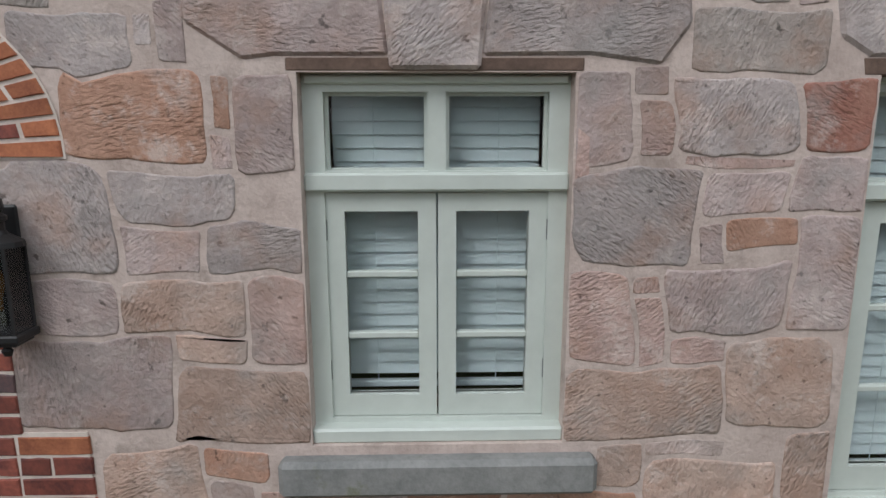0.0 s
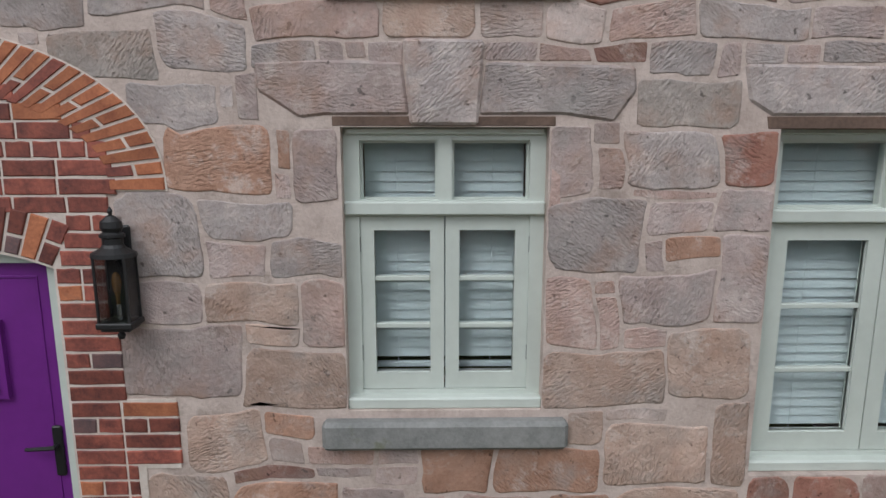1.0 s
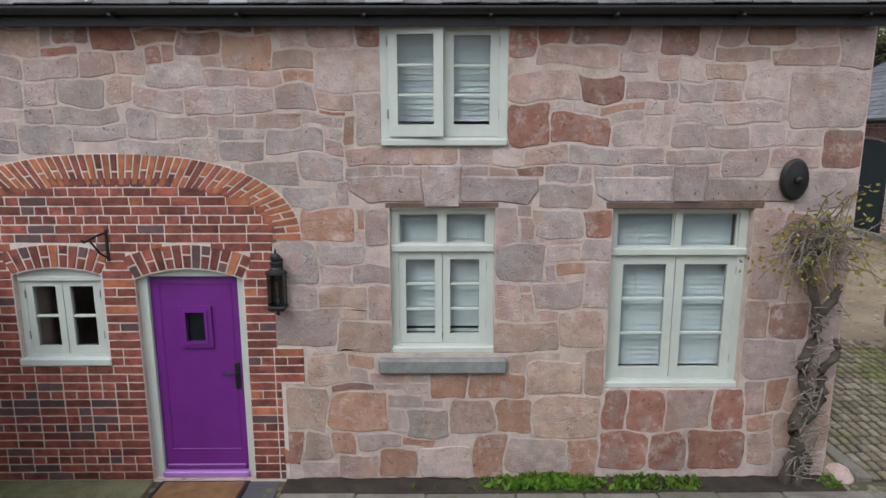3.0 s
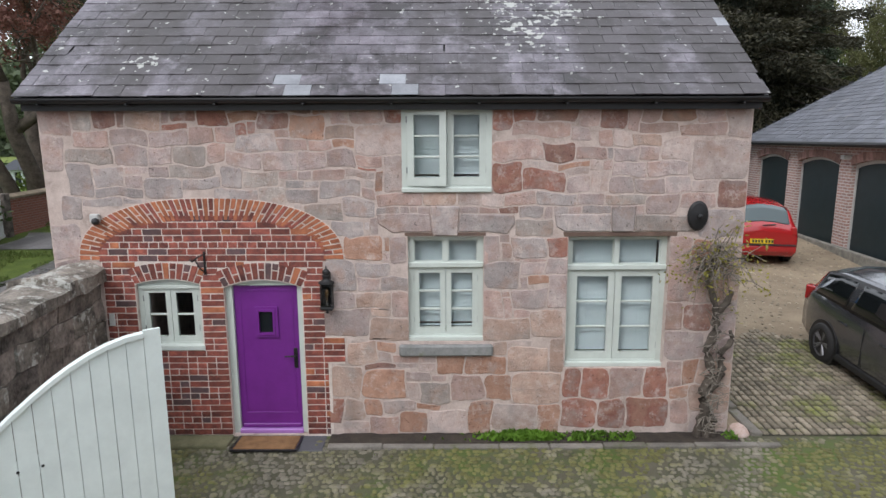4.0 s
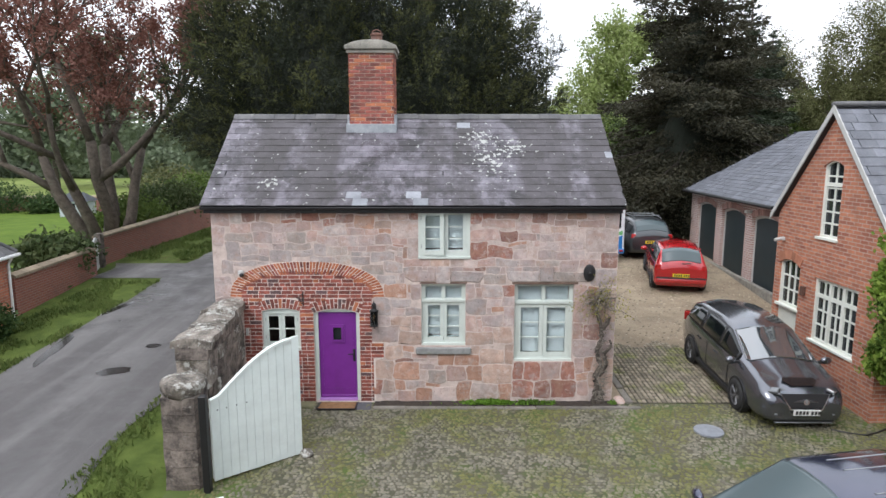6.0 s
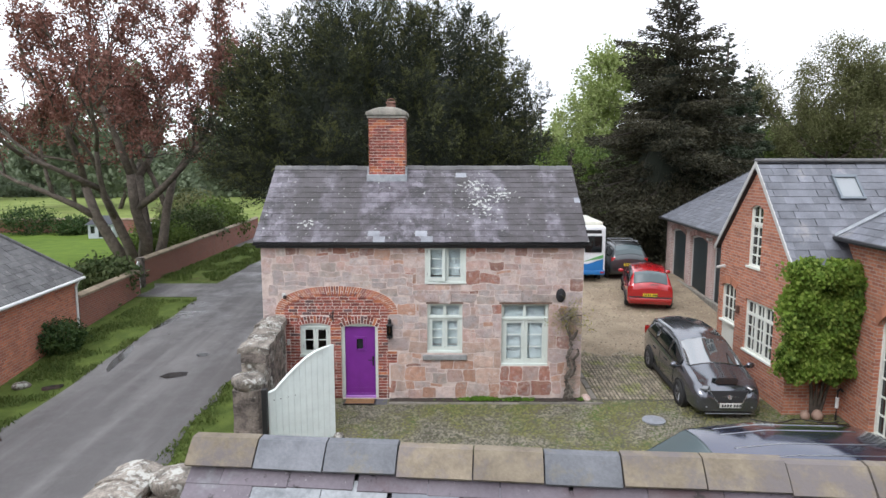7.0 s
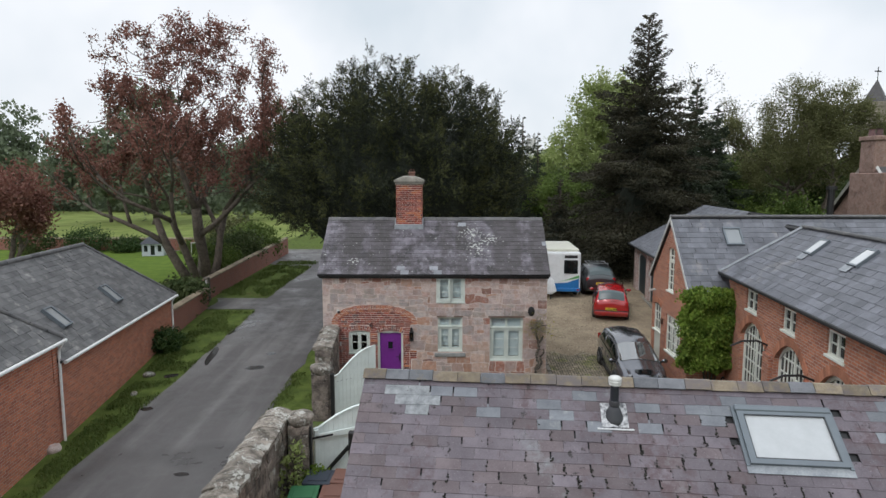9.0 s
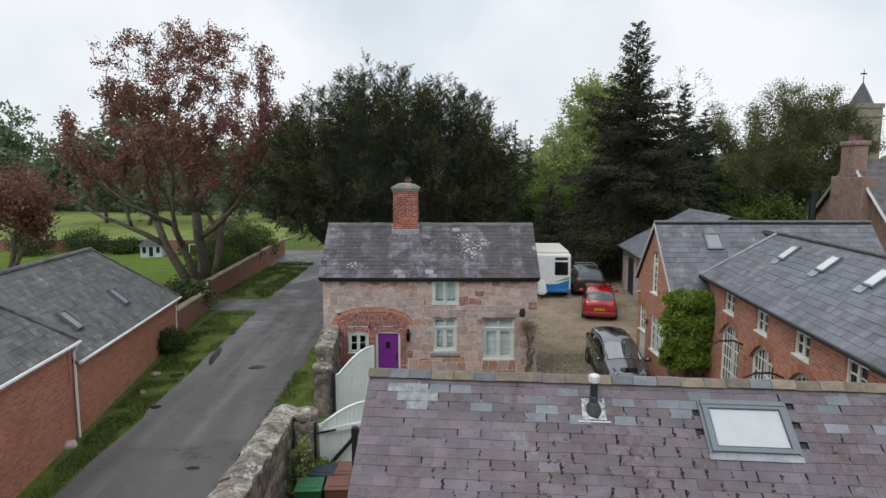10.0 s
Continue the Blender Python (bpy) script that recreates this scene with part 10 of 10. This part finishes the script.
def lichened(name, c1, c2, c0, spots):
    """Slate with pale lichen that gathers round given places."""
    m = surf(name, c1, c2, 3.4, 0.55, 0.5, 0.006, 45.0, vary=0.3, stain=(0.034, 0.030, 0.033), stain_scale=1.6, stain_from=0.46)
    nt = m.node_tree
    b = nt.nodes["Principled BSDF"]
    old = b.inputs["Base Color"].links[0].from_socket
    pos = nt.nodes.new("ShaderNodeNewGeometry").outputs["Position"]
    mask = None
    for place, reach in spots:
        d = nt.nodes.new("ShaderNodeVectorMath")
        d.operation = "DISTANCE"
        nt.links.new(pos, d.inputs[0])
        d.inputs[1].default_value = place
        near = calc(nt, "MAXIMUM", calc(nt, "SUBTRACT", 1.0, calc(nt, "DIVIDE", d.outputs["Value"], reach)), 0.0)
        mask = near if mask is None else calc(nt, "MAXIMUM", mask, near)
    run = nt.nodes.new("ShaderNodeVectorMath")
    run.operation = "MULTIPLY"
    nt.links.new(pos, run.inputs[0])
    run.inputs[1].default_value = (1.0, 0.16, 0.16)
    wash = calc(nt, "ADD", noise_tex(nt, run.outputs["Vector"], 1.05, 3.0, 0.6), calc(nt, "MULTIPLY", calc(nt, "SUBTRACT", noise_tex(nt, pos, 5.0, 4.0, 0.7), 0.5), 0.35))
    old = mix(nt, ramp(nt, wash, [(0.43, (0, 0, 0)), (0.57, (0.78, 0.78, 0.78))]), old, (0.034, 0.028, 0.028))
    fleck = noise_tex(nt, pos, 42.0, 3.0, 0.6)
    old = mix(nt, ramp(nt, fleck, [(0.66, (0, 0, 0)), (0.71, (0.5, 0.5, 0.5))]), old, (0.22, 0.215, 0.19))
    blot = calc(nt, "ADD", noise_tex(nt, pos, 11.0, 2.0, 0.5), calc(nt, "MULTIPLY", calc(nt, "SUBTRACT", noise_tex(nt, pos, 50.0, 3.0, 0.6), 0.5), 0.12))
    f = calc(nt, "ADD", blot, calc(nt, "MULTIPLY", mask, 0.23))
    col = mix(nt, ramp(nt, f, [(0.70, (0, 0, 0)), (0.735, (0.78, 0.78, 0.78))]), old, c0)
    nt.links.new(col, b.inputs["Base Color"])
    return m


SLATE_A = lichened("lichened_slate", (0.070, 0.060, 0.073), (0.185, 0.172, 0.196), (0.42, 0.43, 0.40), (((0.75, 1.45, 5.30), 0.62), ((0.95, 0.85, 4.85), 0.72), ((-3.5, 0.35, 4.4), 0.3), ((1.4, 1.2, 5.1), 0.5)))
SLATE_NEW = surf("pale_new_slate", (0.17, 0.178, 0.195), (0.26, 0.27, 0.29), 4.0, 0.5, 0.3, 0.005, 40.0, vary=0.2)


def front_pick(x, r):
    return SLATE_NEW if (r == 0 and (2.85 < x < 3.1 or 4.0 < x < 4.4 or 4.8 < x < 5.0)) or (r == 1 and (2.8 < x < 3.15 or 3.9 < x < 4.15)) or random.random() < 0.002 else SLATE_A


slates(cottage, FRONT_ROOF, RX1 - RX0, SLOPE - 0.02, 0.205, 0.29, front_pick, lambda x, y: CHX0 < RX0 + x < CHX1 and y > 2.36, 420, 0.02)
slates(cottage, BACK_ROOF, RX1 - RX0, SLOPE - 0.02, 0.205, 0.58, lambda x, r: SLATE_FAR, None, 0)


NGAUGE, NSLATE = 0.168, 0.36
N_OFF = NLEN - 0.03 - int((NLEN - 0.03) / NGAUGE) * NGAUGE


def near_pick(x, r):
    top = int((NLEN - 0.03) / NGAUGE) - 1 - r
    if (top == 1 and 0.45 < x < 0.95) or (top == 2 and 0.5 < x < 1.15) or (top == 3 and 0.65 < x < 1.05):
        return SLATE_PALE
    if top in (1, 2, 3, 4) and 1.2 < x < 9 and random.random() < (0.3 if x < 4.4 else 0.15):
        return SLATE_BLUE
    return SLATE_WARM if random.random() < 0.30 else SLATE_PURPLE


def mossed_slate(name, c1, c2, moss=(0.018, 0.014, 0.013)):
    """Heather slate with rusty washes that run down the slope and dark mossy blotches."""
    m = surf(name, c1, c2, 2.4, 0.55, 0.5, 0.006, 45.0, vary=0.17, stain=(0.19, 0.20, 0.21), stain_scale=1.3, stain_from=0.62)
    nt = m.node_tree
    b = nt.nodes["Principled BSDF"]
    col = b.inputs["Base Color"].links[0].from_socket
    pos = nt.nodes.new("ShaderNodeNewGeometry").outputs["Position"]
    run = nt.nodes.new("ShaderNodeVectorMath")
    run.operation = "MULTIPLY"
    nt.links.new(pos, run.inputs[0])
    run.inputs[1].default_value = (1.0, 0.22, 0.22)
    rust = calc(nt, "MULTIPLY", noise_tex(nt, run.outputs["Vector"], 1.5, 4.0, 0.6), noise_tex(nt, pos, 7.0, 4.0, 0.7))
    col = mix(nt, ramp(nt, rust, [(0.27, (0, 0, 0)), (0.40, (0.75, 0.75, 0.75))]), col, (0.075, 0.042, 0.045))
    blot = calc(nt, "ADD", noise_tex(nt, pos, 6.5, 5.0, 0.75), calc(nt, "MULTIPLY", noise_tex(nt, pos, 1.1, 2.0), 0.25))
    col = mix(nt, ramp(nt, blot, [(0.74, (0, 0, 0)), (0.80, (0.9, 0.9, 0.9))]), col, moss)
    fleck = noise_tex(nt, pos, 60.0, 2.0, 0.5)
    col = mix(nt, ramp(nt, fleck, [(0.70, (0, 0, 0)), (0.74, (0.6, 0.6, 0.6))]), col, (0.32, 0.32, 0.31))
    nt.links.new(col, b.inputs["Base Color"])
    return m


SLATE_PURPLE = mossed_slate("heather_slate", (0.092, 0.076, 0.090), (0.150, 0.128, 0.146))
SLATE_WARM = mossed_slate("rusty_heather_slate", (0.085, 0.064, 0.070), (0.140, 0.112, 0.120))
SLATE_PALE = surf("frosted_slate", (0.13, 0.14, 0.15), (0.30, 0.315, 0.325), 9.0, 0.6, 0.3, 0.005, 50.0, vary=0.12)
SLATE_BLUE = surf("blue_grey_slate", (0.115, 0.122, 0.140), (0.185, 0.20, 0.218), 3.0, 0.55, 0.4, 0.005, 50.0, vary=0.18, stain=(0.24, 0.25, 0.25), stain_scale=5.0, stain_from=0.6)
slates(outbuilding, NEAR_UP @ pose(0, N_OFF, 0), 9.8, NLEN - 0.03, NGAUGE, NSLATE, near_pick, lambda x, y: 4.10 - NX0 < x < 5.48 - NX0 and NLEN - 1.26 < y + N_OFF < NLEN - 0.50, 700, 0.2)
slates(outbuilding, NEAR_UP @ pose(9.8, 0, 0), NX1 - NX0 - 9.8, NLEN - 0.05, NGAUGE, NSLATE, lambda x, r: SLATE_PURPLE, None, 0)
slates(outbuilding, NEAR_BACK, NX1 - NX0, NLEN3, 0.23, 0.60, lambda x, r: SLATE_PURPLE, None, 0)

# dark moss in the open joints of the slates
moss = thing("roof_moss", SKEW, "dark moss tufts lodged between the slates", "moss", kind="stuff")
mb = bmesh.new()
rows_n = int((NLEN - 0.03) / NGAUGE)
for k in range(230):
    r = min(int(random.triangular(0, rows_n - 2, 5)), rows_n - 2)
    x = (int(random.triangular(2, 24, 12)) + (0.5 if r % 2 else 0)) * NSLATE + random.uniform(-0.01, 0.01)
    if 4.05 - NX0 < x < 5.5 - NX0 and NLEN - 1.25 < r * NGAUGE < NLEN - 0.4:
        continue
    y0 = NLEN - 0.03 - rows_n * NGAUGE + r * NGAUGE
    for q in range(random.randint(2, 5)):
        p = NEAR_UP @ Vector((x + random.gauss(0, 0.012), y0 + random.uniform(-0.01, 0.15), 0.018))
        rad = random.uniform(0.008, 0.022)
        lathe(mb, [(rad * 0.6, -0.006), (rad, 0.002), (rad * 0.6, 0.010), (rad * 0.15, 0.013)], p, 6, random.uniform(0.6, 1.1), random.uniform(0.8, 1.6))
part("tufts", mb, surf("black_moss", (0.008, 0.008, 0.007), (0.03, 0.028, 0.02), 20.0, 0.95, 0.8, 0.01, 90.0), moss)

# ---- pieces: setts and cobbles ----
SETT = surf("sandstone_sett", (0.15, 0.125, 0.09), (0.27, 0.235, 0.175), 4.0, 0.9, 0.6, 0.01, 60.0, vary=0.3, stain=(0.15, 0.16, 0.05), stain_scale=1.1, stain_from=0.5)
SETT_JOINED = surf("sandstone_sett_rest", (0.15, 0.125, 0.09), (0.27, 0.235, 0.175), 4.0, 0.9, 0.6, 0.01, 60.0, island=0.3, stain=(0.15, 0.16, 0.05), stain_scale=1.1, stain_from=0.5)
sett_bed = sheet("sett_bed", span(3.76, 7.6, 6), span(-0.05, 3.0, 10), 0.008, surf("dark_joint_earth", (0.025, 0.023, 0.016), (0.06, 0.055, 0.032), 5.0, 0.95), "stone setts with dark earthy joints beside the cottage", "paving")
bm = bmesh.new()
box(bm, -0.043, 0.043, -0.066, 0.066, -0.02, 0.026, 0.012)
bmesh.ops.recalc_face_normals(bm, faces=bm.faces[:])
sett_me = bpy.data.meshes.new("sett")
bm.to_mesh(sett_me)
bm.free()
sett_me.materials.append(SETT)
sv, sf, made = [], [], 0
for r in range(31):
    y = 0.03 + r * 0.145
    for k in range(38):
        x = 3.82 + k * 0.1 + 0.0 + random.uniform(-0.006, 0.006)
        fade = noise.noise((x * 0.8, y * 0.8, 9.0))
        if y > 3.5 + fade * 1.2:
            continue
        m = pose(x, y + random.uniform(-0.006, 0.006), gz(y) + random.uniform(-0.004, 0.006), 3.3 + random.uniform(-3, 3), random.uniform(-3, 3), random.uniform(-4, 4)) @ Matrix.Diagonal((random.uniform(0.84, 0.97), random.uniform(0.86, 0.97), 1, 1))
        if made < 300:
            o = new("sett", sett_me)
            o.parent, o.matrix_basis = sett_bed, m
            made += 1
        else:
            b = len(sv)
            sv += [tuple(m @ v.co) for v in sett_me.vertices]
            sf += [tuple(b + i for i in p.vertices) for p in sett_me.polygons]
tagged(raw("sett_rest", sv, sf, SETT_JOINED, sett_bed), kind="stuff")


def cobbles(name, label, x0, x1, y0, y1, step, size, height, material, gaps=0.1):
    """Small rounded stones bedded in the ground, joined: six-sided, domed."""
    nx, ny = int((x1 - x0) / step), int((y1 - y0) / step)
    gx, gy = np.meshgrid(np.arange(nx), np.arange(ny))
    px = (x0 + (gx + 0.5 * (gy % 2)) * step).ravel() + rs.normal(size=nx * ny) * step * 0.16
    py = (y0 + gy * step).ravel() + rs.normal(size=nx * ny) * step * 0.16
    ok = rs.rand(nx * ny) > gaps
    px, py = px[ok], py[ok]
    n = len(px)
    pz = np.interp(py, np.linspace(-45, 60, 400), [gz(v) for v in np.linspace(-45, 60, 400)])
    a = (np.arange(6) / 6 * 2 * np.pi)[None, :] + rs.rand(n, 1) * 6.28
    rad = size * (0.6 + 0.55 * rs.rand(n, 1)) * (0.85 + 0.3 * rs.rand(n, 6))
    stretch = 0.75 + 0.5 * rs.rand(n, 1)
    h = height * (0.5 + rs.rand(n, 1))
    rings = []
    for f, z in ((1.0, -0.25), (0.93, 0.55), (0.55, 1.0)):
        rings.append(np.stack([px[:, None] + rad * f * np.cos(a) * stretch, py[:, None] + rad * f * np.sin(a) / stretch, pz[:, None] + h * z * np.ones((1, 6))], 2))
    v = np.concatenate(rings, 1).reshape(-1, 3)
    base = (np.arange(n) * 18)[:, None]
    i = np.arange(6)
    quads = np.concatenate([np.stack([base + k * 6 + i, base + k * 6 + (i + 1) % 6, base + (k + 1) * 6 + (i + 1) % 6, base + (k + 1) * 6 + i], 2).reshape(-1, 4) for k in (0, 1)])
    tops = base + 12 + i
    me = bpy.data.meshes.new(name)
    me.vertices.add(len(v))
    me.vertices.foreach_set("co", v.astype(np.float32).ravel())
    loops = np.concatenate([quads.ravel(), tops.ravel()]).astype(np.int32)
    me.loops.add(len(loops))
    me.loops.foreach_set("vertex_index", loops)
    me.polygons.add(len(quads) + n)
    starts = np.concatenate([np.arange(len(quads)) * 4, len(quads) * 4 + np.arange(n) * 6]).astype(np.int32)
    me.polygons.foreach_set("loop_start", starts)
    me.update(calc_edges=True)
    me.materials.append(material)
    return tagged(new(name, me), label, "cobbles", kind="stuff")


COBBLE = surf("river_cobble", (0.115, 0.105, 0.078), (0.215, 0.195, 0.15), 1.2, 0.85, 0.4, 0.006, 60.0, island=0.26, stain=(0.125, 0.122, 0.04), stain_scale=0.7, stain_from=0.44)
cobbles("yard_cobbles", "small rounded mossy cobbles of the front yard", -3.9, 9.2, -8.2, -0.02, 0.074, 0.041, 0.014, COBBLE, 0.14)
GRIT = surf("yard_stones", (0.20, 0.165, 0.115), (0.38, 0.32, 0.24), 1.5, 0.9, 0.4, 0.006, 60.0, island=0.4)
cobbles("yard_pebbles", "scattered brown pebbles of the back yard", 3.9, 10.4, 3.2, 14.5, 0.17, 0.035, 0.018, GRIT, 0.35)

# ---- grass on the verges ----
BLADE = leafy("verge_blades", (0.060, 0.095, 0.02), (0.10, 0.14, 0.034), (0.15, 0.18, 0.055), 0.8, 0.35)
verge = thing("verge_grass", pose(0, 0, 0), "rough spring grass on the verges of the lane", "grass", kind="stuff")
for x0, x1, y0, y1, n, s in ((-12.0, -10.0, -14, 11, 26000, 0.13), (-5.95, -4.62, -14, 1.0, 9000, 0.11), (-13.3, -10.3, 11, 26, 9000, 0.2), (-4.0, 3.4, -2.6, -0.4, 2200, 0.035)):
    px, py = rs.uniform(x0, x1, n), rs.uniform(y0, y1, n)
    dens = np.array([noise.noise(Vector((a * 0.9, b * 0.9, 4.0))) for a, b in zip(px, py)])
    edge_l = np.where(py < 11, -12.42 + 0.121 * (5.3 - py), -99.0)
    ok = (dens > -0.25 + 0.35 * rs.rand(n)) & (px > edge_l + 0.3 if x0 < -9 else px > x0)
    ok &= ~((py > 9.2) & (py < 12.6) & (x0 < -9))
    px, py = px[ok], py[ok]
    pz = np.interp(py, np.linspace(-45, 60, 400), [gz(v) for v in np.linspace(-45, 60, 400)]) + s * 0.35
    pos = np.stack([px, py, pz], 1)
    L = s * (0.6 + 0.9 * rs.rand(len(px)))
    leaf_mesh("blades", pos, rs.normal(size=pos.shape) * 0.55 + np.array([0, 0, 1.0]), L, L * 0.22, BLADE, verge)
